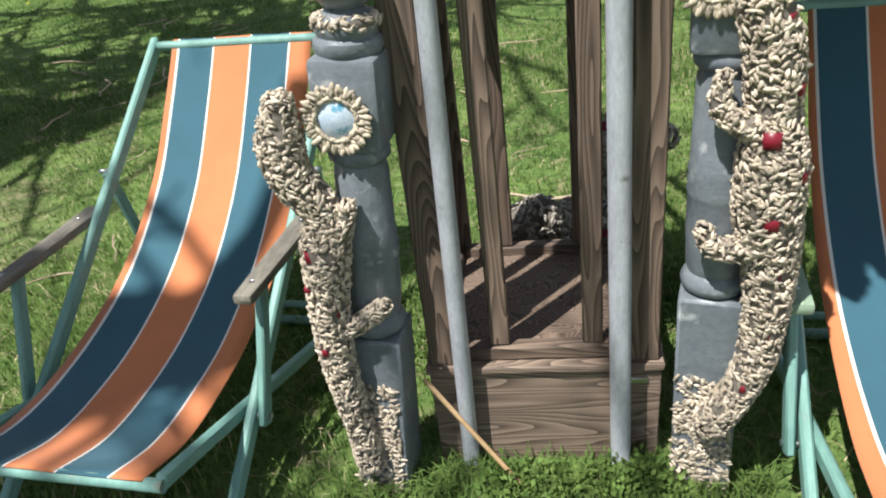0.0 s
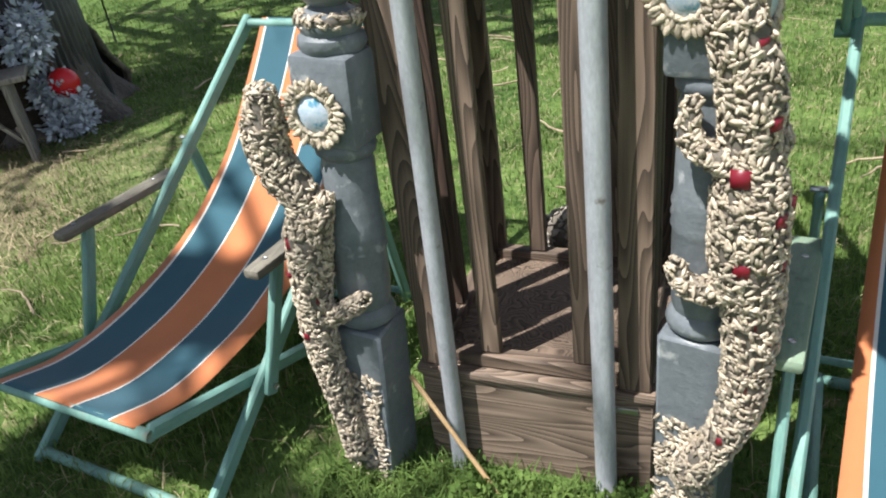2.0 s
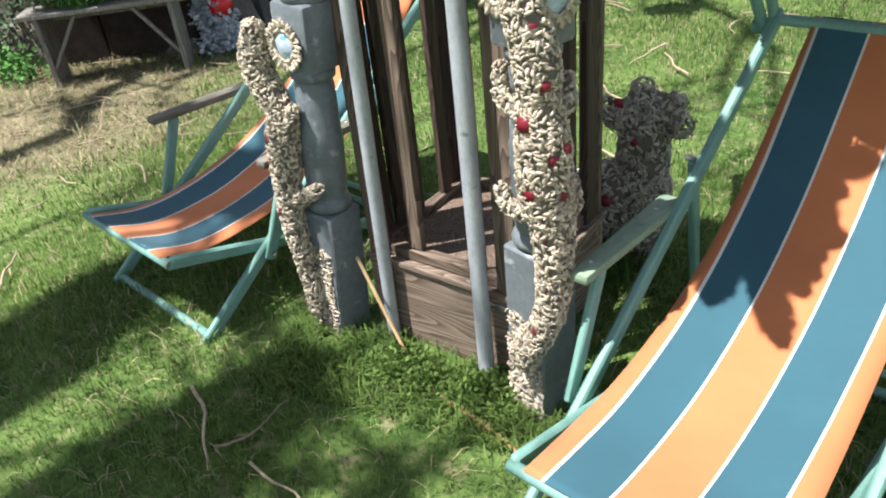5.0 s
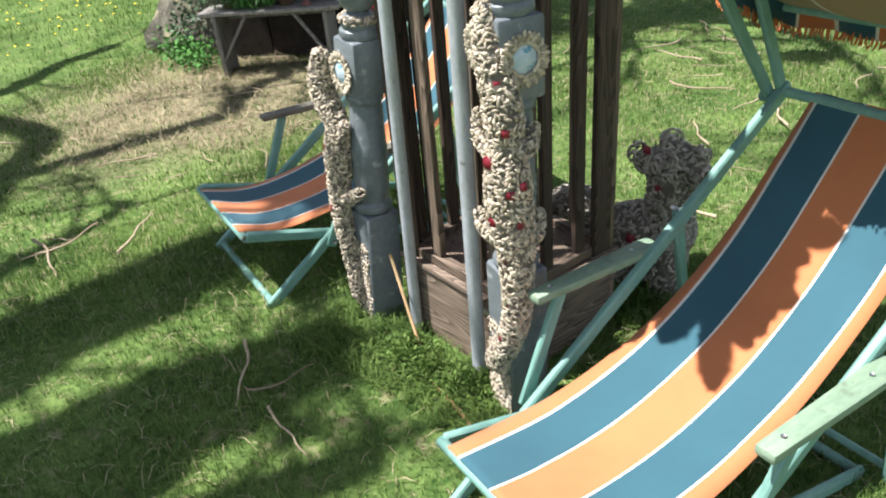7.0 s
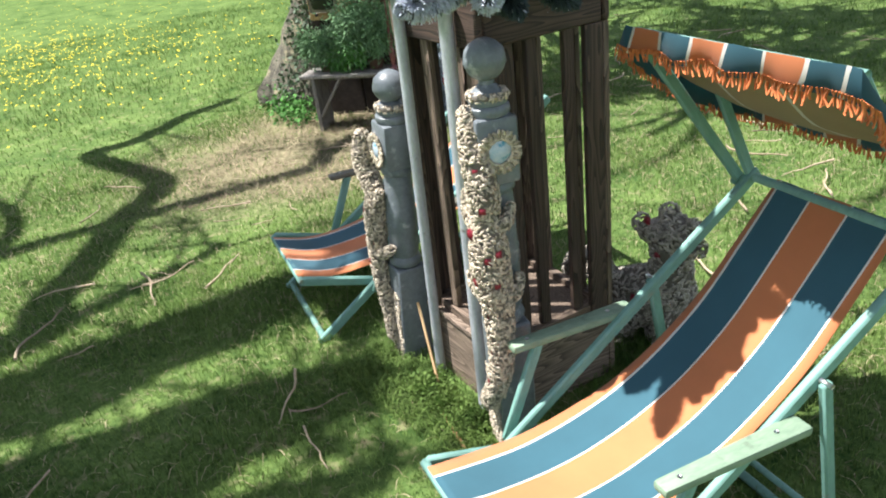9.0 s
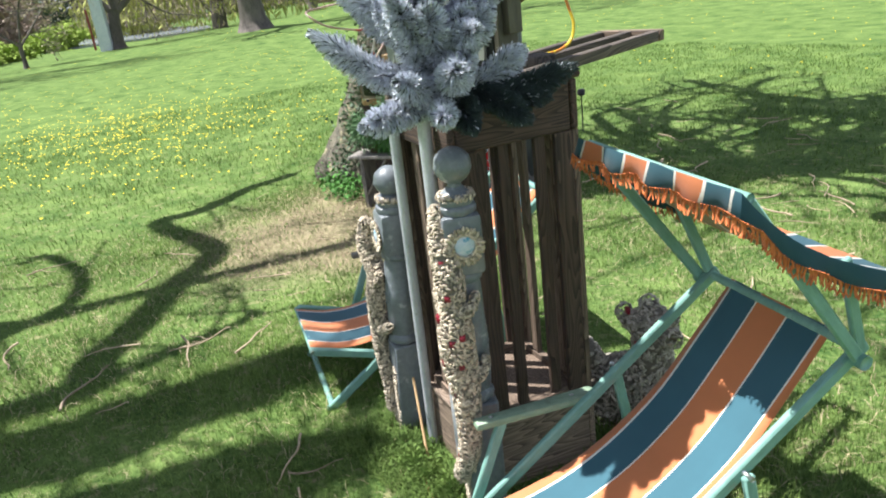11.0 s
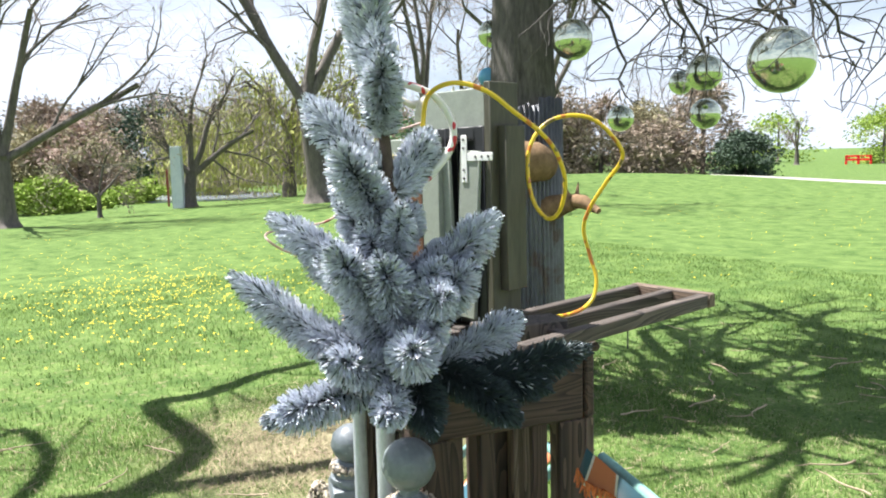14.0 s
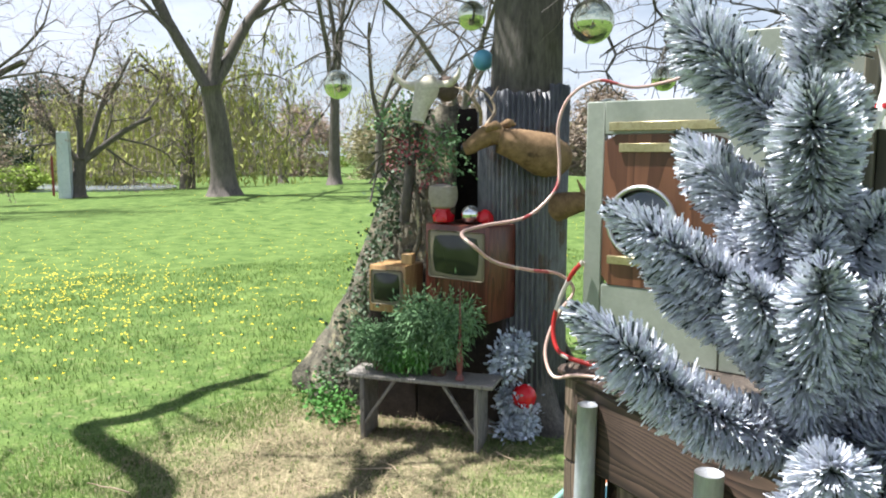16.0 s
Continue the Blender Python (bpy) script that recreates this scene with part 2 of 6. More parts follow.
def arrays(name, verts, tris, mats, parent=None, label="", slots=None, smooth=False, m=Matrix()):
    """A mesh of triangles from numpy arrays."""
    verts, tris = np.asarray(verts, dtype=np.float32), np.asarray(tris, dtype=np.int32)
    me = bpy.data.meshes.new(name)
    me.vertices.add(len(verts))
    me.vertices.foreach_set("co", verts.ravel())
    me.loops.add(tris.size)
    me.loops.foreach_set("vertex_index", tris.ravel())
    me.polygons.add(len(tris))
    me.polygons.foreach_set("loop_start", np.arange(0, tris.size, 3, dtype=np.int32))
    if slots is not None:
        me.polygons.foreach_set("material_index", np.asarray(slots, dtype=np.int32))
    me.update(calc_edges=True)
    me.validate()
    if smooth:
        me.shade_smooth()
    return tagged(link_mesh(name, me, mats, parent, m), label)


def along(p0, p1, side=(0, 0, 1)):
    """A frame at p0 whose z runs to p1 and whose x lies as near to side as it can."""
    p0, p1 = Vector(p0), Vector(p1)
    z = (p1 - p0).normalized()
    x = Vector(side) - z * z.dot(Vector(side))
    if x.length < 1e-4:
        x = Vector((1, 0, 0)) - z * z.x
    x.normalize()
    y = z.cross(x)
    return Matrix(((x.x, y.x, z.x, p0.x), (x.y, y.y, z.y, p0.y), (x.z, y.z, z.z, p0.z), (0, 0, 0, 1)))


def block(sx, sy, sz, bevel=0.003, segments=1, z0=0.0):
    bm = bmesh.new()
    bmesh.ops.create_cube(bm, size=1)
    for v in bm.verts:
        v.co = Vector((v.co.x * sx, v.co.y * sy, (v.co.z + 0.5) * sz + z0))
    if bevel:
        bmesh.ops.bevel(bm, geom=bm.edges[:], offset=bevel, segments=segments, affect="EDGES", profile=0.5)
    return bm


def beam(name, p0, p1, w, d, mat, parent=None, side=(0, 0, 1), bevel=0.003, label="", segments=1):
    """A squared timber from p0 to p1, w wide along side and d thick."""
    return part(name, block(w, d, (Vector(p1) - Vector(p0)).length, bevel, segments), mat, parent, label, along(p0, p1, side))


def slab(name, m, sx, sy, sz, mat, parent=None, bevel=0.003, label=""):
    return part(name, block(sx, sy, sz, bevel), mat, parent, label, m)


def lathe(profile, segments=28, wobble=0.0):
    verts, faces = [], []
    for r, z in profile:
        for i in range(segments):
            a = 2 * math.pi * i / segments
            k = 1 + wobble * noise.noise(Vector((math.cos(a) * 2, math.sin(a) * 2, z * 14)))
            verts.append((r * k * math.cos(a), r * k * math.sin(a), z))
    n = len(profile)
    for j in range(n - 1):
        for i in range(segments):
            k = (i + 1) % segments
            faces.append((j * segments + i, j * segments + k, (j + 1) * segments + k, (j + 1) * segments + i))
    faces.append(tuple(range(segments - 1, -1, -1)))
    faces.append(tuple(range((n - 1) * segments, n * segments)))
    return verts, faces


def tube_mesh(lines, sides=6):
    """Verts and triangles of tubes along polylines [(points, radii), ...]."""
    V, T, base = [], [], 0
    ang = np.linspace(0, 2 * np.pi, sides, endpoint=False)
    ca, sa = np.cos(ang), np.sin(ang)
    for pts, rad in lines:
        pts = np.asarray(pts, float)
        n = len(pts)
        rad = np.full(n, rad, float) if np.isscalar(rad) else np.asarray(rad, float)
        tan = np.gradient(pts, axis=0)
        tan /= np.linalg.norm(tan, axis=1)[:, None] + 1e-9
        ref = np.array([0.31, 0.17, 0.93]) if abs(tan[0][2]) < 0.8 else np.array([0.93, 0.31, 0.17])
        u = np.cross(tan, ref)
        u /= np.linalg.norm(u, axis=1)[:, None] + 1e-9
        w = np.cross(tan, u)
        ring = pts[:, None, :] + rad[:, None, None] * (ca[None, :, None] * u[:, None, :] + sa[None, :, None] * w[:, None, :])
        V.append(ring.reshape(-1, 3))
        i, k = np.arange(sides), (np.arange(sides) + 1) % sides
        for j in range(n - 1):
            a, b = base + j * sides, base + (j + 1) * sides
            T.append(np.stack([a + i, b + i, b + k], 1))
            T.append(np.stack([a + i, b + k, a + k], 1))
        c = np.arange(1, sides - 1)
        T.append(np.stack([np.full(sides - 2, base), base + c + 1, base + c], 1))
        e = base + (n - 1) * sides
        T.append(np.stack([np.full(sides - 2, e), e + c, e + c + 1], 1))
        base += n * sides
    return np.concatenate(V), np.concatenate(T)


def smooth_path(points, steps=6):
    """A Catmull-Rom line through the points."""
    p = [np.asarray(q, float) for q in points]
    p = [2 * p[0] - p[1]] + p + [2 * p[-1] - p[-2]]
    out = []
    for i in range(1, len(p) - 2):
        for s in range(steps):
            t = s / steps
            out.append(0.5 * (2 * p[i] + (p[i + 1] - p[i - 1]) * t + (2 * p[i - 1] - 5 * p[i] + 4 * p[i + 1] - p[i + 2]) * t ** 2
                              + (3 * p[i] - p[i - 1] - 3 * p[i + 1] + p[i + 2]) * t ** 3))
    out.append(p[-2])
    return np.array(out)


def rope(name, points, radius, mat, parent=None, label="", sides=10, steps=7):
    v, t = tube_mesh([(smooth_path(points, steps), radius)], sides)
    return arrays(name, v, t, mat, parent, label, smooth=True)

# ---- ground ----
def ground_height(x, y):
    near = 0.095 * np.exp(-(((x - 0.3) / 3.0) ** 2 + ((y - 1.1) / 3.0) ** 2) ** 1.5)
    bench = 0.03 * np.exp(-(((x + 3.2) / 1.5) ** 2 + ((y - 3.2) / 1.5) ** 2))
    hill = 1.0 * np.exp(-(((x + 30) / 9) ** 2 + ((y - 27) / 14) ** 2))
    return near + bench + hill


LAWN = bpy.data.materials.new("spring_lawn")


def make_lawn(m):
    m.use_nodes = True
    nt = m.node_tree
    bs = nt.nodes["Principled BSDF"]
    bs.inputs["Roughness"].default_value = 0.95
    bs.inputs["Specular IOR Level"].default_value = 0.1
    tc = node(nt, "ShaderNodeTexCoord")
    out = None
    noises = []
    for sc, det in ((0.35, 4.0), (2.2, 5.0), (38.0, 4.0), (11.0, 3.0)):
        n = node(nt, "ShaderNodeTexNoise", Scale=sc, Detail=det, Roughness=0.65)
        nt.links.new(tc.outputs["Object"], n.inputs["Vector"])
        noises.append(n)
    mix = node(nt, "ShaderNodeMixRGB", Fac=0.5)
    nt.links.new(noises[1].outputs["Fac"], mix.inputs["Color1"])
    nt.links.new(noises[2].outputs["Fac"], mix.inputs["Color2"])
    ramp = node(nt, "ShaderNodeValToRGB")
    e = ramp.color_ramp.elements
    e[0].position, e[0].color, e[1].position, e[1].color = 0.38, (0.034, 0.078, 0.018, 1), 0.64, (0.175, 0.252, 0.074, 1)
    nt.links.new(mix.outputs["Color"], ramp.inputs["Fac"])
    # straw-coloured thatch showing through
    r2 = node(nt, "ShaderNodeValToRGB")
    r2.color_ramp.elements[0].position, r2.color_ramp.elements[1].position = 0.56, 0.72
    nt.links.new(noises[3].outputs["Fac"], r2.inputs["Fac"])
    dist = node(nt, "ShaderNodeVectorMath")
    dist.operation = "DISTANCE"
    dist.inputs[1].default_value = (-1.5, 1.6, 0)
    nt.links.new(tc.outputs["Object"], dist.inputs[0])
    near = node(nt, "ShaderNodeMapRange", From_Min=4.0, From_Max=9.0, To_Min=0.95, To_Max=0.08)
    nt.links.new(dist.outputs["Value"], near.inputs["Value"])
    mm = node(nt, "ShaderNodeMath")
    mm.operation = "MULTIPLY"
    nt.links.new(r2.outputs["Color"], mm.inputs[0])
    nt.links.new(near.outputs["Result"], mm.inputs[1])
    m2 = node(nt, "ShaderNodeMixRGB", Color2=(0.26, 0.235, 0.13, 1))
    nt.links.new(mm.outputs[0], m2.inputs["Fac"])
    nt.links.new(ramp.outputs["Color"], m2.inputs["Color1"])
    # the bare trodden patch before the bench
    d2 = node(nt, "ShaderNodeVectorMath")
    d2.operation = "DISTANCE"
    d2.inputs[1].default_value = (-3.05, 2.45, 0.03)
    nt.links.new(tc.outputs["Object"], d2.inputs[0])
    wob = node(nt, "ShaderNodeMath")
    wob.operation = "MULTIPLY_ADD"
    wob.inputs[1].default_value = 1.7
    nt.links.new(noises[1].outputs["Fac"], wob.inputs[0])
    nt.links.new(d2.outputs["Value"], wob.inputs[2])
    bare = node(nt, "ShaderNodeMapRange", From_Min=1.5, From_Max=2.5, To_Min=0.80, To_Max=0.0)
    nt.links.new(wob.outputs[0], bare.inputs["Value"])
    dirt = node(nt, "ShaderNodeValToRGB")
    e = dirt.color_ramp.elements
    e[0].position, e[0].color, e[1].position, e[1].color = 0.40, (0.075, 0.062, 0.036, 1), 0.60, (0.34, 0.275, 0.185, 1)
    nt.links.new(mix.outputs["Color"], dirt.inputs["Fac"])
    m3 = node(nt, "ShaderNodeMixRGB")
    nt.links.new(bare.outputs["Result"], m3.inputs["Fac"])
    nt.links.new(m2.outputs["Color"], m3.inputs["Color1"])
    nt.links.new(dirt.outputs["Color"], m3.inputs["Color2"])
    nt.links.new(m3.outputs["Color"], bs.inputs["Base Color"])
    bp = node(nt, "ShaderNodeBump", Strength=0.8, Distance=0.03)
    nt.links.new(mix.outputs["Color"], bp.inputs["Height"])
    nt.links.new(bp.outputs["Normal"], bs.inputs["Normal"])


make_lawn(LAWN)
rings = np.concatenate([np.linspace(0.0, 9, 46), np.geomspace(9.6, 90, 46), np.geomspace(100, 3000, 14)])[1:]
SPOKES = 144
ang = np.linspace(0, 2 * np.pi, SPOKES, endpoint=False)
gx = np.concatenate([[0.0], (rings[:, None] * np.cos(ang)).ravel()]) - 0.5
gy = np.concatenate([[0.0], (rings[:, None] * np.sin(ang)).ravel()]) + 1.2
tri = [np.stack([np.zeros(SPOKES, int), 1 + np.arange(SPOKES), 1 + (np.arange(SPOKES) + 1) % SPOKES], 1)]
for j in range(len(rings) - 1):
    a, b = 1 + j * SPOKES + np.arange(SPOKES), 1 + j * SPOKES + (np.arange(SPOKES) + 1) % SPOKES
    tri += [np.stack([a, a + SPOKES, b + SPOKES], 1), np.stack([a, b + SPOKES, b], 1)]
ground = arrays("ground", np.stack([gx, gy, ground_height(gx, gy)], 1), np.concatenate(tri), LAWN, smooth=True)
tagged(ground, "green spring lawn with straw and a bare patch", "lawn", kind="structure")


def gz(x, y):
    return float(ground_height(np.array(x, float), np.array(y, float)))

# ---- the slatted wooden case ----
# its plan: u along the front, v to the back
CASE = pose(-0.065, 1.268, 0.09, 0, 0, -9.4)
CW, CD = 0.49, 0.48
case = empty_thing("slatted_wooden_case", CASE, "tall brown-stained slatted wooden case standing in grass", "case")


def case_beam(name, p0, p1, w, d, side, bevel=0.003, mat=None):
    return beam(name, p0, p1, w, d, mat or BROWN_WOOD, case, side, bevel)


ZB, ZR, ZT, ZU = 0.27, 0.315, 1.27, 1.435   # base top, sill top, underside and top of the head rails
# base boards, with a ledge on them
case_beam("base_board", (0, 0.012, 0.125), (CW, 0.012, 0.125), 0.27, 0.024, (0, 0, 1), mat=BASE_WOOD)
case_beam("base_board", (CW - 0.012, 0.026, 0.125), (CW - 0.012, CD - 0.026, 0.125), 0.27, 0.024, (0, 0, 1), mat=BASE_WOOD)
case_beam("base_board", (0, CD - 0.012, 0.125), (CW, CD - 0.012, 0.125), 0.27, 0.024, (0, 0, 1), mat=BASE_WOOD)
case_beam("base_board", (0.012, 0.026, 0.125), (0.012, CD - 0.026, 0.125), 0.27, 0.024, (0, 0, 1), mat=BASE_WOOD)
slab("case_floor", pose(CW / 2, CD / 2, ZB - 0.012), CW - 0.054, CD - 0.054, 0.03, BROWN_WOOD, case)
for p0, p1 in (((-0.006, 0.014), (CW + 0.006, 0.014)), ((-0.006, CD - 0.014), (CW + 0.006, CD - 0.014))):
    case_beam("ledge", (*p0, ZB), (*p1, ZB), 0.045, 0.018, (0, 1, 0), mat=BASE_WOOD)
for u in (0.014, CW - 0.014):
    case_beam("ledge", (u, 0.038, ZB), (u, CD - 0.038, ZB), 0.045, 0.018, (1, 0, 0), mat=BASE_WOOD)
# sills that carry the slats
for v in (0.032, CD - 0.032):
    case_beam("sill", (0.05, v, ZB + 0.027), (CW - 0.05, v, ZB + 0.027), 0.032, 0.034, (0, 0, 1))
for u in (0.032, CW - 0.032):
    case_beam("sill", (u, 0.055, ZB + 0.027), (u, CD - 0.055, ZB + 0.027), 0.032, 0.034, (0, 0, 1))
# corner boards, two to a corner
for u0, v0, su, sv in ((0, 0, 1, 1), (CW, 0, -1, 1), (CW, CD, -1, -1), (0, CD, 1, -1)):
    case_beam("corner_board", (u0 + su * 0.036, v0 + sv * 0.014, ZB + 0.01), (u0 + su * 0.036, v0 + sv * 0.014, ZT), 0.062, 0.022, (1, 0, 0))
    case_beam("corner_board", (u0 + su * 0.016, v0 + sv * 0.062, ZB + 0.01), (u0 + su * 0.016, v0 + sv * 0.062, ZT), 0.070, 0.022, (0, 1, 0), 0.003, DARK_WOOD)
case_beam("corner_post", (0.022, 0.018, ZT), (0.022, 0.018, ZU + 0.030), 0.036, 0.036, (1, 0, 0), 0.006)
# slats
for u in (0.158, 0.352):
    for v in (0.034, CD - 0.034):
        case_beam("slat", (u, v, ZR), (u, v, ZT), 0.042, 0.022, (1, 0, 0))
# side slats take the shade-toned wood
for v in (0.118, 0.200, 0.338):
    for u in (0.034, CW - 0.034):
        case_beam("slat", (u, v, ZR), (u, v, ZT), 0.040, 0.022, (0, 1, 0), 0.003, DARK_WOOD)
# head rails and top
for v in (0.016, CD - 0.016):
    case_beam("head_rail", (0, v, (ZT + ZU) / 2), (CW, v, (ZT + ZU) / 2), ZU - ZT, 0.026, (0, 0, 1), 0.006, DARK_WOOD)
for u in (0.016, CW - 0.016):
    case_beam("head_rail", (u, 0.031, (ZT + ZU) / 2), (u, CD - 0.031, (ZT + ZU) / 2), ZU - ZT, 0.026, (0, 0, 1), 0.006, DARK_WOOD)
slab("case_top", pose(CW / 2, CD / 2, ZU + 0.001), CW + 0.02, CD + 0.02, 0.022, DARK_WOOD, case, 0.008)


def case_at(u, v, z):
    return CASE @ Vector((u, v, z))


# small angle bracket on the base board
brk = case_at(0.425, -0.002, 0.225)
bracket = slab("angle_bracket", pose(*brk, 0, 0, -9.4), 0.075, 0.006, 0.014, STEEL, None, 0.001)
tagged(bracket, "zinc angle bracket screwed to the base board", "bracket")


def pipe(name, foot, top, r, label):
    v, t = tube_mesh([([np.array(foot) + (np.array(top) - np.array(foot)) * k / 14 for k in range(15)], r)], 16)
    ob = arrays(name, v, t, GALV, smooth=True)
    return tagged(ob, label, "pipe", "steel pipes before the case")


pipe("steel_pipe", (0.002, 1.232, 0.08), (0.030, 1.235, 1.50), 0.0185, "galvanised steel pipe leaning before the wooden case")
pipe("steel_pipe", (0.327, 1.160, 0.08), (0.318, 1.178, 1.485), 0.0215, "galvanised steel pipe leaning before the wooden case")

# ---- turned posts ----
def newel(name, foot, top, turn, height, label):
    """A grey turned porch post: square base, turned shaft, square upper block, neck and ball."""
    H = height
    m = along(foot, top, (math.cos(radians(turn)), math.sin(radians(turn)), 0))
    ob = empty_thing(name, m, label, "post", "turned grey posts")
    s = 0.118
    bm = block(s, s, 0.40 * H - 0.03, 0.006)
    part("square_base", bm, GREY_PAINT, ob)
    zb, zt = 0.40 * H - 0.034, 0.715 * H
    prof = [(0.044, zb), (0.058, zb + 0.012), (0.061, zb + 0.026), (0.056, zb + 0.038), (0.049, zb + 0.046), (0.053, zb + 0.06)]
    mid = (zb + zt) / 2
    prof += [(0.056, mid - 0.10), (0.055, mid - 0.03), (0.058, mid - 0.022), (0.055, mid - 0.012), (0.058, mid - 0.002), (0.055, mid + 0.008), (0.0575, mid + 0.02),
             (0.054, mid + 0.03), (0.050, zt - 0.05), (0.046, zt - 0.035), (0.056, zt - 0.025), (0.057, zt - 0.012), (0.048, zt)]
    v, f = lathe(prof, 28, 0.02)
    raw("turned_shaft", v, f, GREY_PAINT, ob)
    part("square_block", block(s + 0.002, s + 0.002, 0.14 * H, 0.012, 2, zt - 0.004), GREY_PAINT, ob)
    zn = zt + 0.14 * H - 0.006
    prof = [(0.054, zn), (0.060, zn + 0.010), (0.058, zn + 0.024), (0.050, zn + 0.03), (0.056, zn + 0.042), (0.052, zn + 0.06), (0.036, zn + 0.068), (0.024, zn + 0.082)]
    v, f = lathe(prof, 28, 0.02)
    raw("neck_moulding", v, f, GREY_PAINT, ob)
    r = 0.056
    zc = H - r
    ball = [(0.022, zc - r * 1.15)] + [(max(0.002, r * math.cos(a)) + (0.002 if k in (5, 8) else 0), zc + r * math.sin(a)) for k, a in enumerate(np.linspace(-1.2, 1.57, 14))]
    v, f = lathe(ball, 28, 0.02)
    raw("ball_finial", v, f, GREY_PAINT, ob)
    return ob, m


postL, ML = newel("porch_post", (-0.185, 1.245, 0.07), (-0.100, 1.258, 1.245), -14, 1.178, "weathered grey turned porch post with pebble mosaic")
postR, MR = newel("porch_post", (0.495, 1.135, 0.07), (0.490, 1.150, 1.412), -24, 1.345, "taller grey turned porch post with peeling paint and pebble mosaic")

# ---- deckchairs ----
def deckchair(m, label, arms, top_half, front_z, canopy=False):
    ob = empty_thing("deckchair", m, label, "deckchair", "striped deckchairs")
    W = 0.285
    SL = 0.80 / 1.15
    X = (1, 0, 0)

    def rail(y):
        return y * SL

    def bar(name, y, z, half, r=0.014):
        v, t = tube_mesh([([(-half + 2 * half * k / 6, y, z) for k in range(7)], r)], 12)
        arrays(name, v, t, MINT, ob, smooth=True)

    for sx in (-1, 1):
        x = sx * W
        beam("back_rail", (x, 0, 0.0), (x, 1.17, rail(1.17)), 0.024, 0.040, MINT, ob, X, 0.006)
        beam("seat_rail", (sx * (W - 0.028), -0.015, front_z + 0.006), (sx * (W - 0.028), 0.88, 0.01), 0.022, 0.040, MINT, ob, X, 0.008)
        beam("prop", (sx * (W + 0.026), 0.80, rail(0.80)), (sx * (W + 0.026), 0.90, 0.02), 0.020, 0.034, MINT, ob, X, 0.005)
        arm = block(0.062, 0.026, 0.42, 0.009, 2)
        for v in arm.verts:
            if v.co.z < 0.03:
                v.co.x *= 0.72
        rest = part("armrest", arm, arms, ob, "worn wooden armrest", along((sx * (W + 0.036), 0.31, 0.485), (sx * (W + 0.036), 0.735, 0.475), X))
        for zs in (0.055, 0.335):
            v, t = tube_mesh([([(0, -0.011, zs), (0, -0.0142, zs)], 0.0065)], 10)
            arrays("screw", v, t, STEEL, rest, "dull steel screw head")
        beam("arm_support", (sx * (W + 0.036), 0.40, 0.470), (sx * (W + 0.030), 0.27, 0.175), 0.020, 0.036, MINT, ob, X, 0.005)
        for y, z in ((0.28, rail(0.28)), (0.80, rail(0.80))):
            v, t = tube_mesh([([(sx * (W + 0.010), y, z), (sx * (W + 0.046), y, z)], 0.007)], 8)
            arrays("bolt", v, t, STEEL, ob)
    bar("top_bar", 1.15, rail(1.15), W + 0.008)
    bar("front_bar", -0.015, front_z, W - 0.02)
    bar("foot_bar", 0.02, rail(0.02) + 0.006, W)
    bar("rear_bar", 0.86, 0.022, W - 0.02)
    bar("prop_bar", 0.89, 0.06, W + 0.03, 0.010)
    # hanging canvas
    line = smooth_path([(0, 1.158, 0.815), (0, 1.03, 0.66), (0, 0.86, 0.480), (0, 0.66, 0.345), (0, 0.46, 0.272), (0, 0.28, 0.246), (0, 0.12, 0.254), (0, -0.022, front_z + 0.015)], 6)
    nx = 13
    verts, faces = [], []
    for j, (_, y, z) in enumerate(line):
        for i in range(nx):
            k = i / (nx - 1) * 2 - 1
            f = j / (len(line) - 1)
            half = top_half + (0.226 - top_half) * min(1, f * 1.25)
            verts.append((k * half, y, z + 0.018 * (k * k) * math.sin(math.pi * f) + 0.003 * noise.noise(Vector((k * 3, y * 6, 1)))))
    for j in range(len(line) - 1):
        for i in range(nx - 1):
            a = j * nx + i
            faces.append((a, a + 1, a + nx + 1, a + nx))
    cloth = raw("canvas_sling", verts, faces, SHADE_CLOTH if canopy else DECK_CLOTH, ob, "orange and teal striped canvas with white lines")
    sol = cloth.modifiers.new("thickness", "SOLIDIFY")
    sol.thickness = 0.0025
    if canopy:
        yf, zf, yb, zb = 0.733, 1.312, 1.20, 1.015
        CWd = 0.345
        for sx in (-1, 1):
            beam("canopy_arm", (sx * (W + 0.024), 1.13, rail(1.13)), (sx * (CWd - 0.02), yf + 0.03, zf - 0.03), 0.018, 0.034, MINT, ob, X, 0.005)
            beam("canopy_stay", (sx * (W + 0.004), 1.15, rail(1.15)), (sx * (CWd - 0.02), yb - 0.16, zb + 0.07), 0.018, 0.034, MINT, ob, X, 0.005)
            v, t = tube_mesh([([(sx * (W + 0.0), 1.13, rail(1.13)), (sx * (W + 0.045), 1.13, rail(1.13))], 0.020)], 12)
            arrays("pivot_knob", v, t, MINT, ob, smooth=True)
        bar("canopy_bar", yf + 0.03, zf - 0.02, CWd - 0.01, 0.011)
        bar("canopy_bar", yb - 0.02, zb - 0.01, CWd - 0.01, 0.011)
        nx, ny = 21, 14
        verts, faces = [], []

        def top(i, j):
            k, f = i / (nx - 1) * 2 - 1, j / (ny - 1)
            sag = -0.085 * math.sin(math.pi * f ** 0.8) * (1 - 0.45 * k * k) + 0.006 * noise.noise(Vector((k * 4, f * 5, 3)))
            return (k * CWd * (1 - 0.02 * math.sin(math.pi * f)), yf + (yb - yf) * f, zf + (zb - zf) * f + sag)

        for j in range(ny):
            for i in range(nx):
                verts.append(top(i, j))
        for j in range(ny - 1):
            for i in range(nx - 1):
                a = j * nx + i
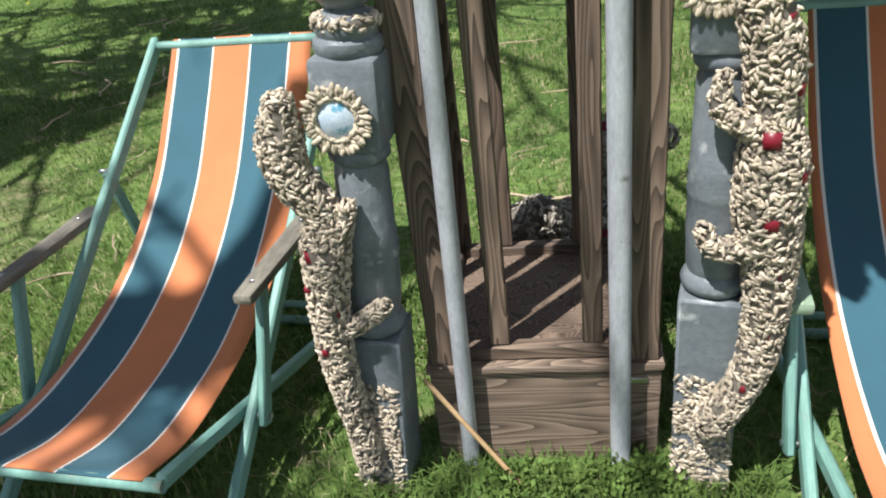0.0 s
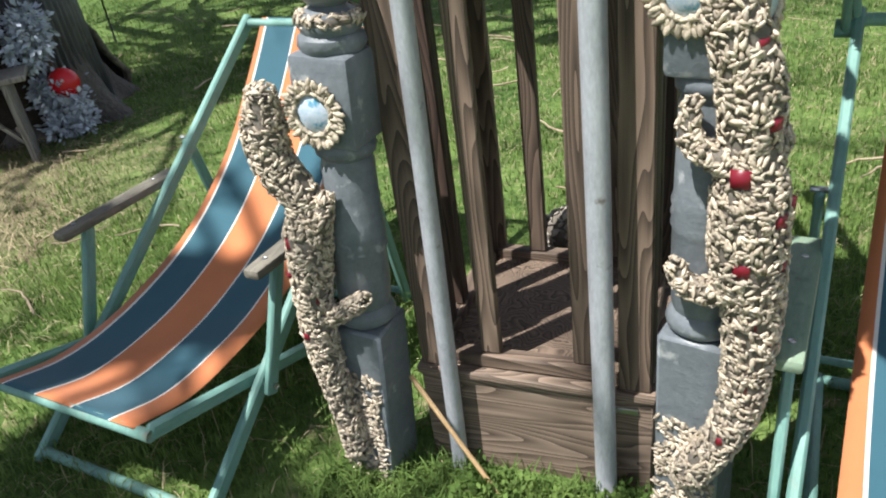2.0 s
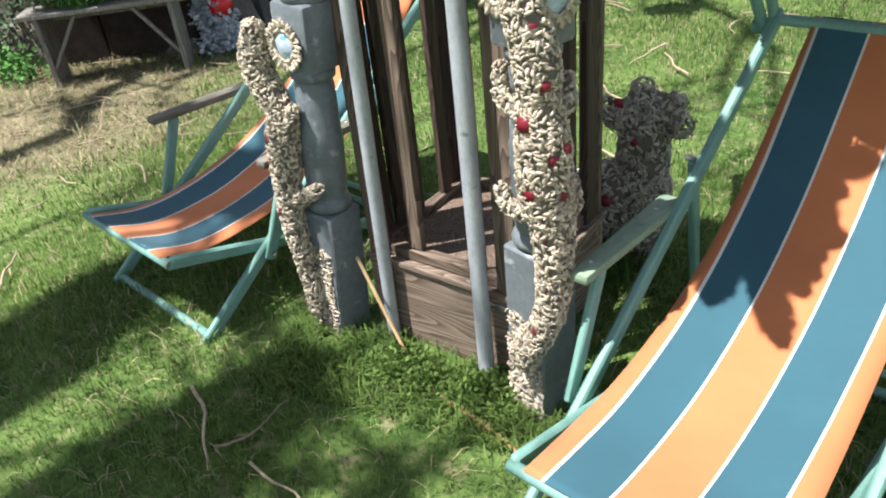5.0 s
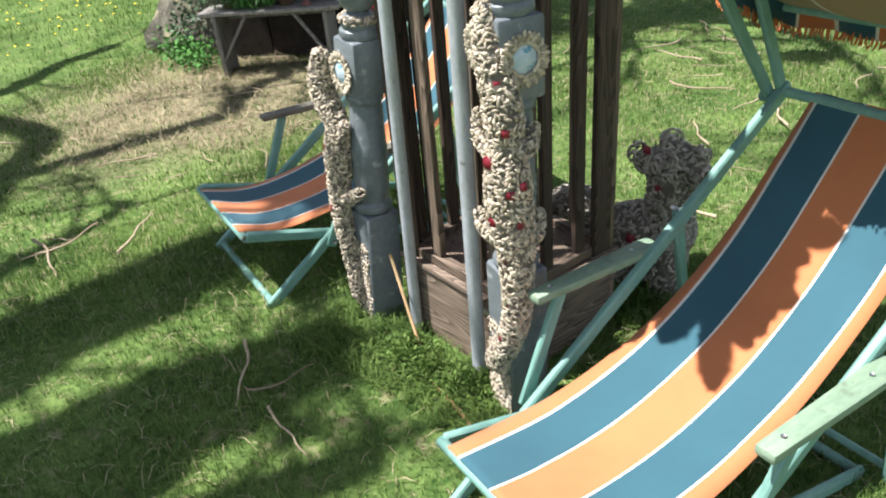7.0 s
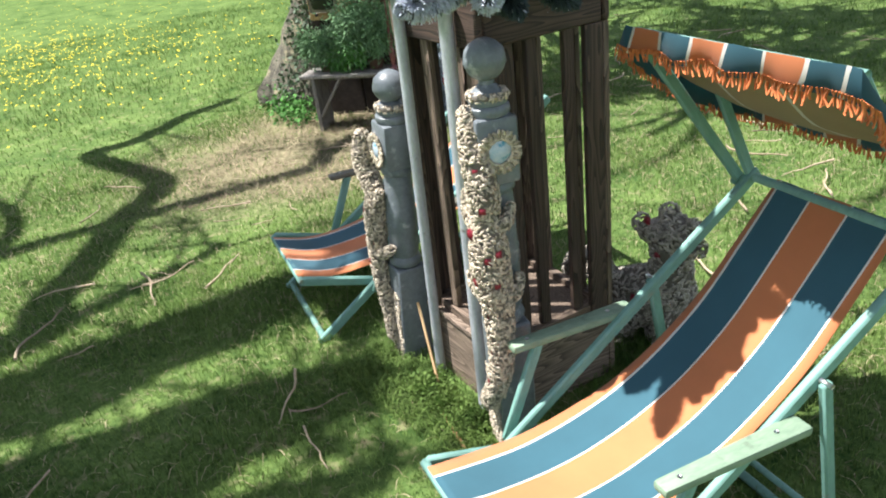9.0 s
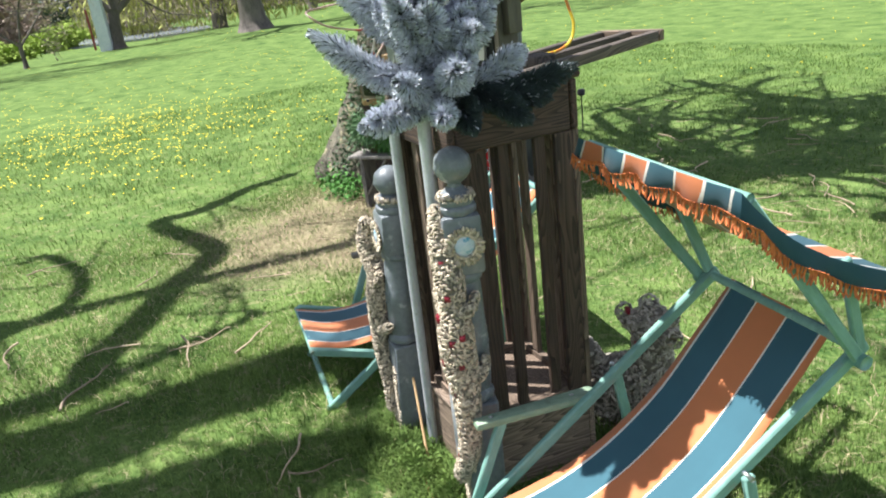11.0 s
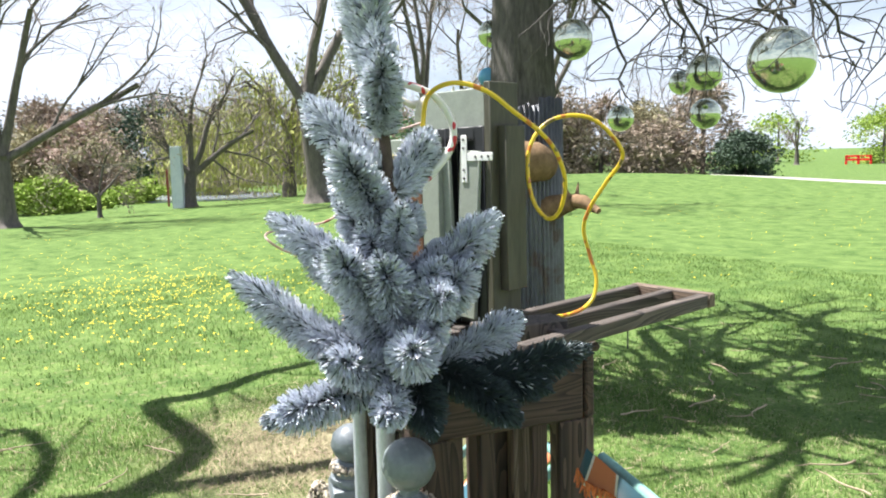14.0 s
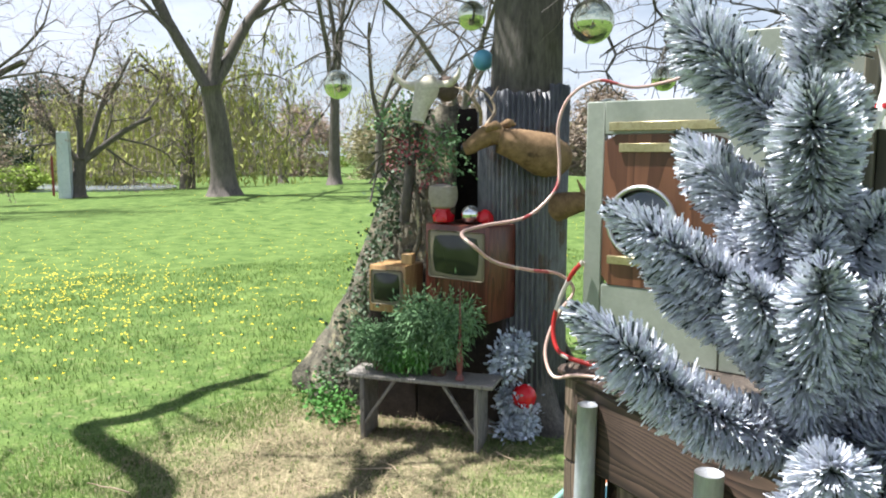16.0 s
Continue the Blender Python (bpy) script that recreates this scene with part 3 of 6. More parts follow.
                faces.append((a, a + 1, a + nx + 1, a + nx))
        # hanging valances on all four sides
        edge = [(i, 0) for i in range(nx)] + [(nx - 1, j) for j in range(1, ny)] + [(i, ny - 1) for i in range(nx - 2, -1, -1)] + [(0, j) for j in range(ny - 2, 0, -1)]
        n = len(edge)
        low = []
        for q, (i, j) in enumerate(edge):
            x, y, z = top(i, j)
            d = 0.060 + 0.012 * noise.noise(Vector((q * 0.4, 2, 5)))
            o = 0.014 + 0.010 * math.sin(q * 1.3)
            low.append((x + o * (1 if i == nx - 1 else -1 if i == 0 else 0), y + o * (1 if j == ny - 1 else -1 if j == 0 else 0), z - d))
        b = len(verts)
        verts += low
        for q in range(n):
            (i, j), (i2, j2) = edge[q], edge[(q + 1) % n]
            faces.append((j * nx + i, b + q, b + (q + 1) % n, j2 * nx + i2))
        cloth = raw("canopy_cloth", verts, faces, CANOPY_CLOTH, ob, "sagging orange and teal striped sunshade cloth")
        cloth.modifiers.new("thickness", "SOLIDIFY").thickness = 0.002
        # tan sheet added under the striped cloth, coloured as light coming through it
        lv = [tuple(Vector(top(i, j)) - Vector((0, 0, 0.007))) for j in range(ny) for i in range(nx)]
        lf = [(j * nx + i, j * nx + i + nx, j * nx + i + nx + 1, j * nx + i + 1) for j in range(ny - 1) for i in range(nx - 1)]
        raw("lit_through_sheet", lv, lf, LIT_UNDERSIDE, ob, "tan sheet carrying the light that shines through the canopy").modifiers.new("thickness", "SOLIDIFY").thickness = 0.0015
        rng = random.Random(4)
        lines = []
        for q in range(n):
            p, p2 = Vector(low[q]), Vector(low[(q + 1) % n])
            steps = max(2, int((p2 - p).length / 0.0075))
            for s in range(steps):
                a = p.lerp(p2, s / steps) + Vector((0, 0, 0.012))
                ln = 0.034 + rng.uniform(-0.006, 0.006)
                e1 = Vector((rng.uniform(-0.006, 0.006), rng.uniform(-0.006, 0.006), -ln * 0.5))
                e2 = Vector((rng.uniform(-0.007, 0.007), rng.uniform(-0.007, 0.007), -ln))
                lines.append(([a, a + e1, a + e2], [0.0030, 0.0032, 0.0022]))
        v, t = tube_mesh(lines, 4)
        arrays("fringe", v, t, FRINGE, ob, "orange twisted cotton fringe")
    return ob


deckchair(pose(-0.824, 1.105, 0.085, 0, 0, -16.3), "mint deckchair with orange and teal striped canvas on the lawn", ARM_DARK, 0.222, 0.290)
deckchair(pose(0.838, 0.655, 0.085, 0, 0, -15.7), "mint deckchair with fringed striped sunshade beside the wooden case", ARM_GREEN, 0.196, 0.262, True)

# ---- pebble mosaics ----
def pebble_shape():
    v, t = [], []
    for r, z in ((0.55, -0.78), (1.0, -0.1), (0.72, 0.62)):
        for i in range(5):
            a = 2 * math.pi * (i + (0.5 if z > -0.5 else 0)) / 5
            v.append((r * math.cos(a), r * math.sin(a), z))
    v += [(0, 0, -1.0), (0, 0, 1.0)]
    for j in range(2):
        for i in range(5):
            k = (i + 1) % 5
            t += [(j * 5 + i, j * 5 + k, j * 5 + 5 + k), (j * 5 + i, j * 5 + 5 + k, j * 5 + 5 + i)]
    for i in range(5):
        k = (i + 1) % 5
        t += [(15, k, i), (16, 10 + i, 10 + k)]
    return np.array(v, float), np.array(t, int)


PEB_V, PEB_T = pebble_shape()


def pebbles_on(points, normals, rng, size=(0.0042, 0.0100), flow=None):
    """Pebbles bedded on a surface: half sunk, lying flat, turned at random or along a flow."""
    V, T, base = [], [], 0
    for p, n in zip(points, normals):
        n = n / (np.linalg.norm(n) + 1e-9)
        d = rng.normal(size=3) if flow is None else flow + 0.8 * rng.normal(size=3)
        d = d - n * (d @ n)
        d = d / (np.linalg.norm(d) + 1e-9) + n * rng.normal() * 0.22
        d /= np.linalg.norm(d)
        s = np.cross(n, d)
        s /= np.linalg.norm(s) + 1e-9
        u = np.cross(d, s)
        k = rng.uniform(0.75, 1.25)
        a, b = size[0] * k * rng.uniform(0.85, 1.15), size[1] * k * rng.uniform(0.75, 1.25)
        V.append(p + n * a * rng.uniform(0.1, 0.7) + PEB_V @ np.stack([s * a, u * a * 0.85, d * b]))
        T.append(PEB_T + base)
        base += len(PEB_V)
    return np.concatenate(V), np.concatenate(T)


def tube_samples(line, rng, spacing):
    """Random points and normals over a tube."""
    pts, rad = np.asarray(line[0], float), np.asarray(line[1], float)
    P, N = [], []
    for j in range(len(pts) - 1):
        seg = pts[j + 1] - pts[j]
        L = np.linalg.norm(seg)
        t = seg / (L + 1e-9)
        ref = np.array([1.0, 0.2, 0.1]) if abs(t[0]) < 0.7 else np.array([0.1, 1.0, 0.2])
        u = np.cross(t, ref)
        u /= np.linalg.norm(u)
        w = np.cross(t, u)
        cnt = max(1, int(L * 2 * math.pi * (rad[j] + rad[j + 1]) / 2 / spacing ** 2))
        for _ in range(cnt):
            f, a = rng.uniform(), rng.uniform(0, 2 * math.pi)
            n = math.cos(a) * u + math.sin(a) * w
            P.append(pts[j] + seg * f + n * (rad[j] + (rad[j + 1] - rad[j]) * f))
            N.append(n)
    # rounded ends
    for e, q in ((0, 1), (-1, -2)):
        t = pts[e] - pts[q]
        t /= np.linalg.norm(t) + 1e-9
        for _ in range(max(6, int(2 * math.pi * rad[e] ** 2 / spacing ** 2))):
            n = rng.normal(size=3)
            n /= np.linalg.norm(n)
            if n @ t < 0:
                n = n - 2 * (n @ t) * t
            P.append(pts[e] + n * rad[e])
            N.append(n)
    return P, N


def gem_mesh(centre, normal, size):
    n = Vector(normal).normalized()
    centre = Vector(centre) - n * 0.007
    m = along(centre, centre + n, (0, 0, 1))
    v = [m @ Vector((x * size, y * size, z)) for x, y, z in ((-1, -1, -0.006), (1, -1, -0.006), (1, 1, -0.006), (-1, 1, -0.006), (-0.7, -0.7, 0.004), (0.7, -0.7, 0.004), (0.7, 0.7, 0.004), (-0.7, 0.7, 0.004))]
    t = [(4, 5, 6), (4, 6, 7)]
    for i in range(4):
        k = (i + 1) % 4
        t += [(i, k, k + 4), (i, k + 4, i + 4)]
    return np.array(v), np.array(t)


def mosaic(name, tubes, gems, label, category, seed, spacing=0.0083, size=(0.0037, 0.0088), boxes=(), stone=None):
    """A figure covered in pebbles, in one mesh: mortar core, pebbles, red glass gems. boxes: (frame, width, height) flat faces covered as well."""
    rng = np.random.default_rng(seed)
    V, T, S, base = [], [], [], 0

    def add(v, t, slot):
        nonlocal base
        V.append(v)
        T.append(np.asarray(t) + base)
        S.append(np.full(len(t), slot))
        base += len(v)

    lines = []
    for pts, rad in tubes:
        p = smooth_path(pts, 5)
        r = np.interp(np.linspace(0, 1, len(p)), np.linspace(0, 1, len(rad)), rad)
        lines.append((p, r))
    v, t = tube_mesh(lines, 12)
    add(v, t, 1)
    P, N = [], []
    for ln in lines:
        a, b = tube_samples(ln, rng, spacing)
        P += a
        N += b
    for m, w, h in boxes:
        n = np.array(m.col[2][:3])
        cnt = int(w * h / spacing ** 2)
        for _ in range(cnt):
            q = m @ Vector((rng.uniform(-w / 2, w / 2), rng.uniform(0, h), 0))
            P.append(np.array(q))
            N.append(n)
    P, N = np.array(P), np.array(N)
    keep = np.ones(len(P), bool)
    for g, gn, gs in gems:
        keep &= np.linalg.norm(P - np.array(g), axis=1) > gs * 1.25
    v, t = pebbles_on(P[keep], N[keep], rng, size)
    add(v, t, 0)
    for g, gn, gs in gems:
        v, t = gem_mesh(g, gn, gs)
        add(v, t, 2)
    ob = arrays(name, np.concatenate(V), np.concatenate(T), [stone or PEBBLE, MORTAR, RED_GEM], slots=np.concatenate(S))
    return tagged(ob, label, category, "pebble mosaic figures")


def face(m, x, z, out, normal):
    """A frame on the side of a post: its z looks outward, its y runs up the post."""
    up = m.to_3x3() @ Vector((0, 0, 1))
    n = (m.to_3x3() @ Vector(normal)).normalized()
    s = up.cross(n)
    o = m @ (Vector((0, 0, z)) + Vector(normal) * out) + s * x
    return Matrix(((s.x, up.x, n.x, o.x), (s.y, up.y, n.y, o.y), (s.z, up.z, n.z, o.z), (0, 0, 0, 1)))


F_L = face(ML, 0, 0.0, 0.060, (0, -1, 0))
mosaic("climbing_lizard_statue",
       [([(-0.240, 1.205, 1.010), (-0.252, 1.205, 0.945), (-0.244, 1.20, 0.880), (-0.205, 1.20, 0.805), (-0.212, 1.195, 0.735), (-0.230, 1.190, 0.610), (-0.234, 1.185, 0.469), (-0.222, 1.19, 0.312), (-0.215, 1.19, 0.20)],
         [0.024, 0.040, 0.037, 0.033, 0.044, 0.036, 0.031, 0.028, 0.03]),
        ([(-0.218, 1.19, 0.755), (-0.180, 1.185, 0.765), (-0.158, 1.185, 0.815)], [0.022, 0.019, 0.013]),
        ([(-0.236, 1.185, 0.560), (-0.185, 1.180, 0.567), (-0.128, 1.178, 0.600)], [0.024, 0.019, 0.015])],
       [((-0.236, 1.158, 0.737), (0, -1, 0.15), 0.013), ((-0.214, 1.156, 0.610), (0.3, -1, 0), 0.010), ((-0.250, 1.153, 0.525), (-0.1, -1, 0), 0.010), ((-0.272, 1.178, 0.915), (-0.7, -0.8, 0), 0.010), ((-0.262, 1.165, 0.665), (-0.5, -0.9, 0), 0.007)],
       "cream pebble mosaic lizard climbing the grey post", "statue", 3,
       boxes=[(F_L @ Matrix.Translation((-0.006, 0.0, 0)), 0.105, 0.33)])
F_R = face(MR, 0, 0.0, 0.060, (0, -1, 0))
F_R2 = face(MR, 0, 0.0, 0.060, (1, 0, 0))
mosaic("climbing_lizard_statue",
       [([(0.470, 1.085, 1.225), (0.500, 1.072, 1.12), (0.527, 1.068, 1.02), (0.530, 1.066, 0.945), (0.537, 1.062, 0.86), (0.540, 1.062, 0.765), (0.553, 1.062, 0.685), (0.556, 1.060, 0.58), (0.548, 1.058, 0.47), (0.520, 1.058, 0.385), (0.480, 1.065, 0.31)],
         [0.022, 0.036, 0.043, 0.038, 0.053, 0.054, 0.045, 0.038, 0.034, 0.031, 0.034]),
        ([(0.512, 1.052, 0.922), (0.475, 1.064, 0.935), (0.450, 1.072, 0.962), (0.453, 1.074, 1.005)], [0.023, 0.018, 0.015, 0.010]),
        ([(0.527, 1.048, 0.720), (0.488, 1.062, 0.703), (0.452, 1.071, 0.712), (0.438, 1.074, 0.742)], [0.025, 0.020, 0.017, 0.012]),
        ([(0.560, 1.075, 0.93), (0.574, 1.100, 0.935), (0.566, 1.128, 0.970)], [0.020, 0.016, 0.012]),
        ([(0.570, 1.075, 0.71), (0.582, 1.105, 0.712), (0.570, 1.140, 0.745)], [0.022, 0.018, 0.013])],
       [((0.510, 1.012, 0.912), (-0.4, -1, 0), 0.014), ((0.575, 1.017, 0.845), (0.6, -1, 0), 0.012), ((0.522, 1.006, 0.770), (-0.3, -1, 0), 0.014), ((0.590, 1.035, 0.765), (0.9, -0.6, 0), 0.011), ((0.560, 1.018, 0.665), (0.3, -1, 0), 0.011),
        ((0.560, 1.030, 0.985), (0.7, -0.8, 0), 0.011), ((0.556, 1.022, 0.535), (0.3, -1, 0), 0.010), ((0.520, 1.025, 0.415), (0, -1, 0.2), 0.010), ((0.596, 1.045, 0.86), (1, -0.5, 0), 0.011), ((0.535, 1.038, 1.09), (0.6, -0.9, 0), 0.010)],
       "cream pebble mosaic lizard with red gems climbing the post", "statue", 5,
       boxes=[(F_R, 0.112, 0.33)])
# pebble collars on the posts' shoulders and the round mirrors
for m, z0 in ((ML, 1.178 * 0.855 + 0.046), (MR, 1.345 * 0.855 + 0.046)):
    ring = [m @ Vector((0.046 * math.cos(a), 0.046 * math.sin(a), z0)) for a in np.linspace(0, 2 * math.pi, 14)]
    tagged(mosaic("pebble_collar", [([tuple(p) for p in ring], [0.010, 0.010])], [], "ring of cream pebbles on the post's shoulder", "mosaic", 9), group="pebble collars")


def mirror_disc(f, r, label):
    ob = empty_thing("round_mirror", f, label, "mirror", "mirrors ringed with pebbles")
    v, fa = lathe([(r, 0.0), (r, 0.003), (r * 0.8, 0.007), (r * 0.5, 0.0105), (r * 0.2, 0.0125), (0.001, 0.013)], 28)
    raw("glass", v, fa, MIRROR, ob)
    rng = np.random.default_rng(2)
    me = None
    for k in range(120):
        a, q = 2 * math.pi * k / 40 + rng.uniform(-0.06, 0.06), r + (0.002, 0.011, 0.019)[k % 3]
        fl = (math.cos(a), math.sin(a)) if k % 3 else (-math.sin(a), math.cos(a))
        ang = math.degrees(math.atan2(fl[1], fl[0])) + rng.normal() * 22
        m = pose(q * math.cos(a), q * math.sin(a), 0.005 + rng.uniform(0, 0.004), 0, 90 + rng.normal() * 10, ang) @ Matrix.Diagonal((*(np.array((0.0050, 0.0052, 0.0105)) * rng.uniform(0.8, 1.2)), 1))
        if me is None:
            p = arrays("pebble", PEB_V, PEB_T, LOOSE_PEBBLE, ob, m=m, smooth=True)
            me = p.data
        else:
            p = new("pebble", me)
            p.parent = ob
            p.matrix_basis = m
    ring = [(r + 0.010) * np.array([math.cos(a), math.sin(a), 0]) for a in np.linspace(0, 2 * math.pi, 25)]
    bv, bt = tube_mesh([(ring, 0.009)], 8)
    arrays("pebble_bed", bv, bt, MORTAR, ob, smooth=True)


mirror_disc(face(ML, -0.014, 1.178 * 0.768, 0.0605, (0, -1, 0)), 0.035, "round mirror set in pebbles on the grey post")
mirror_disc(face(MR, -0.026, 1.345 * 0.800, 0.0605, (0, -1, 0)), 0.030, "round mirror set in pebbles facing the front of the taller post")
mirror_disc(face(MR, 0.0, 1.345 * 0.785, 0.0605, (1, 0, 0)), 0.034, "round mirror set in pebbles on the taller post")

# crouching pebble dog behind the case
dog = mosaic("pebble_dog_statue",
       [([(0.28, 1.80, 0.20), (0.36, 1.83, 0.27), (0.47, 1.87, 0.32), (0.56, 1.88, 0.36)], [0.09, 0.12, 0.115, 0.10]),
        ([(0.56, 1.87, 0.20), (0.565, 1.88, 0.36), (0.57, 1.88, 0.50), (0.575, 1.88, 0.60)], [0.075, 0.085, 0.075, 0.075]),
        ([(0.53, 1.87, 0.60), (0.60, 1.88, 0.62), (0.68, 1.86, 0.59)], [0.055, 0.06, 0.035]),
        ([(0.49, 1.86, 0.60), (0.465, 1.85, 0.63)], [0.036, 0.034]), ([(0.56, 1.88, 0.64), (0.56, 1.88, 0.685)], [0.040, 0.034]), ([(0.64, 1.88, 0.63), (0.66, 1.88, 0.655)], [0.034, 0.028]),
        ([(0.22, 1.76, 0.40), (0.25, 1.75, 0.44), (0.31, 1.76, 0.45), (0.34, 1.80, 0.38)], [0.05, 0.055, 0.055, 0.05]),
        ([(0.60, 1.82, 0.11), (0.60, 1.82, 0.25), (0.58, 1.84, 0.35)], [0.05, 0.05, 0.05]), ([(0.40, 1.78, 0.11), (0.38, 1.80, 0.22)], [0.07, 0.08])],
       [((0.50, 1.815, 0.66), (-0.3, -1, 0), 0.014), ((0.56, 1.80, 0.545), (0, -1, 0), 0.014), ((0.49, 1.755, 0.36), (0, -1, 0.2), 0.016)],
       "grey pebble mosaic dog statue crouching on the grass", "statue", 8, 0.013, (0.0050, 0.0115), stone=GREY_PEBBLE)
dog.matrix_basis = Matrix.Translation((-0.025, 0.05, -0.045))

# ---- on the case: panels, slotted shelf, flocked tree, hoses ----
SAGE = surface("sage_green_paint", (0.235, 0.26, 0.22), (0.31, 0.335, 0.285), 12, 0.5, 0.2, stain=(0.20, 0.20, 0.165), stain_scale=6, stain_from=0.60)
OLIVE = surface("dark_olive_wood", (0.045, 0.042, 0.028), (0.10, 0.092, 0.062), 14, 0.6, 0.3, (1, 1, 0.15))
MAHOG = wood_grain("red_brown_plywood", (0.10, 0.035, 0.018), (0.21, 0.085, 0.045), 10, 0.45)
BRASS = surface("tarnished_brass", (0.28, 0.23, 0.12), (0.50, 0.44, 0.27), 40, 0.4, 0.15, metallic=0.8)
WHITE_P = plain("white_painted_metal", (0.75, 0.75, 0.73), 0.4)
PAN = pose(-0.03, 1.284, 0, 0, 0, math.degrees(math.atan2(0.103, 0.405)))  # x along the panel, y behind it


def on_panel(name, x, y, z0, sx, sy, sz, mat, parent, bevel=0.002, label="", ry=0.0):
    return part(name, block(sx, sy, sz, bevel), mat, parent, label, pose(x, y, z0, 0, ry, 0))


deck = slab("support_plank", CASE @ pose(0.22, 0.24, ZU + 0.0245), 0.30, 0.34, 0.035, AGED_WOOD, None, 0.004)
tagged(deck, "weathered plank lying on the wooden case", "plank")
cab = empty_thing("painted_panel_unit", PAN @ Matrix.Translation((0, 0, 1.586)), "sage green and black panel unit with a round window", "panel")
H0 = 1.586
# front sheet with a square cut-out round the inset: built of four pieces
on_panel("green_sheet", 0.015, 0.010, 0.0, 0.036, 0.018, 0.464, SAGE, cab)
on_panel("green_sheet", 0.286, 0.010, 0.0, 0.060, 0.018, 0.464, SAGE, cab)
on_panel("green_sheet", 0.1445, 0.010, 0.404, 0.2215, 0.018, 0.060, SAGE, cab)
on_panel("green_sheet", 0.1445, 0.010, 0.0, 0.2215, 0.018, 0.128, SAGE, cab)


def holed_board():
    """The brown inset with its round hole."""
    w, h, hx, hz, r, d = 0.22, 0.275, -0.036, 0.118, 0.062, 0.012
    bm = bmesh.new()
    n = 40
    rows = []
    for y in (-d / 2, d / 2):
        inner, outer = [], []
        for i in range(n):
            a = 2 * math.pi * i / n
            c, s = math.cos(a), math.sin(a)
            inner.append(bm.verts.new((hx + r * c, y, hz + r * s)))
            k = min(((w / 2 - hx) / c if c > 1e-6 else (-w / 2 - hx) / c if c < -1e-6 else 9), ((h - hz) / s if s > 1e-6 else -hz / s if s < -1e-6 else 9))
            outer.append(bm.verts.new((hx + k * c, y, hz + k * s)))
        rows.append((inner, outer))
    (i0, o0), (i1, o1) = rows
    for i in range(n):
        k = (i + 1) % n
        bm.faces.new((i0[i], i0[k], o0[k], o0[i]))
        bm.faces.new((i1[i], o1[i], o1[k], i1[k]))
        bm.faces.new((i0[i], i1[i], i1[k], i0[k]))
        bm.faces.new((o0[i], o0[k], o1[k], o1[i]))
    bmesh.ops.recalc_face_normals(bm, faces=bm.faces[:])
    return bm


inset = part("brown_inset", holed_board(), MAHOG, cab, "red-brown board with a round hole", pose(0.145, 0.006, 0.129), smooth=False)
for z, w, x in ((0.410, 0.20, 0.145), (0.372, 0.10, 0.115), (0.168, 0.085, 0.090)):
    on_panel("brass_strip", x, -0.0035, z - 0.0, w, 0.004, 0.016, BRASS, cab, 0.001)
v, t = tube_mesh([([(0.109 + 0.063 * math.cos(a), 0.000, 0.247 + 0.063 * math.sin(a)) for a in np.linspace(0, 2 * math.pi, 49)], 0.0045)], 8)
arrays("porthole_rim", v, t, STEEL, cab, smooth=True)
v, f = lathe([(0.064, 0.0), (0.064, 0.003), (0.05, 0.008), (0.02, 0.012), (0.001, 0.0125)], 36)
raw("porthole_glass", v, f, plain("dark_mirroring_glass", (0.10, 0.11, 0.12), 0.05, 0.6), cab, "", pose(0.109, 0.014, 0.247, 90))
on_panel("dark_inner_box", 0.145, 0.096, 0.14, 0.20, 0.120, 0.25, BLACK, cab, 0.002)
# taller back sheet and black frame at the right
on_panel("back_sheet", 0.320, 0.085, 0.0, 0.25, 0.016, 0.578, SAGE, cab)
on_panel("edge_board", 0.452, 0.080, 0.0, 0.020, 0.100, 0.585, OLIVE, cab)
for x in (0.300, 0.4255):
    on_panel("black_stile", x, 0.050, 0.0, 0.030, 0.040, 0.485, BLACK, cab)
on_panel("black_rail", 0.36275, 0.050, 0.455, 0.0955, 0.038, 0.030, BLACK, cab)
on_panel("black_backing", 0.36275, 0.0725, 0.02, 0.0955, 0.006, 0.435, BLACK, cab)
on_panel("green_slat", 0.380, 0.022, 0.03, 0.062, 0.012, 0.40, SAGE, cab, 0.002, "", 4.0)
on_panel("green_slat", 0.336, 0.022, 0.02, 0.030, 0.012, 0.42, SAGE, cab, 0.002, "", -2.0)
on_panel("side_block", 0.4745, 0.090, 0.10, 0.024, 0.070, 0.385, OLIVE, cab)
tb = on_panel("white_bracket", 0.392, 0.0145, 0.355, 0.019, 0.003, 0.110, WHITE_P, cab, 0.001, "white T-shaped mending plate with screws")
on_panel("bracket_arm", 0.442, 0.0145, 0.405, 0.080, 0.003, 0.019, WHITE_P, cab, 0.001)
for x, z in ((0.392, 0.365), (0.392, 0.385), (0.392, 0.455), (0.392, 0.435), (0.430, 0.4145), (0.450, 0.4145), (0.470, 0.4145)):
    v, f = lathe([(0.003, 0), (0.003, 0.0015), (0.001, 0.002)], 8)
    raw("screw", v, f, BLACK, cab, "", pose(x, 0.0129, z, 90))

# the slotted shelf that sticks out behind
P0, P1 = Vector((0.552, 1.46, 1.575)), Vector((0.468, 2.085, 1.592))
ax = (P1 - P0).normalized()
side = Vector((-ax.y, ax.x, 0)).normalized()
shelf = empty_thing("slotted_wooden_shelf", Matrix.Translation(P0), "dark weathered slotted wooden shelf on the case", "shelf")
L = (P1 - P0).length
for k, w in ((0.016, 0.032), (0.128, 0.030), (0.246, 0.032)):
    beam("long_bar", side * k - ax * 0.05, side * k + ax * L, w, 0.036, AGED_WOOD, shelf, side, 0.003)
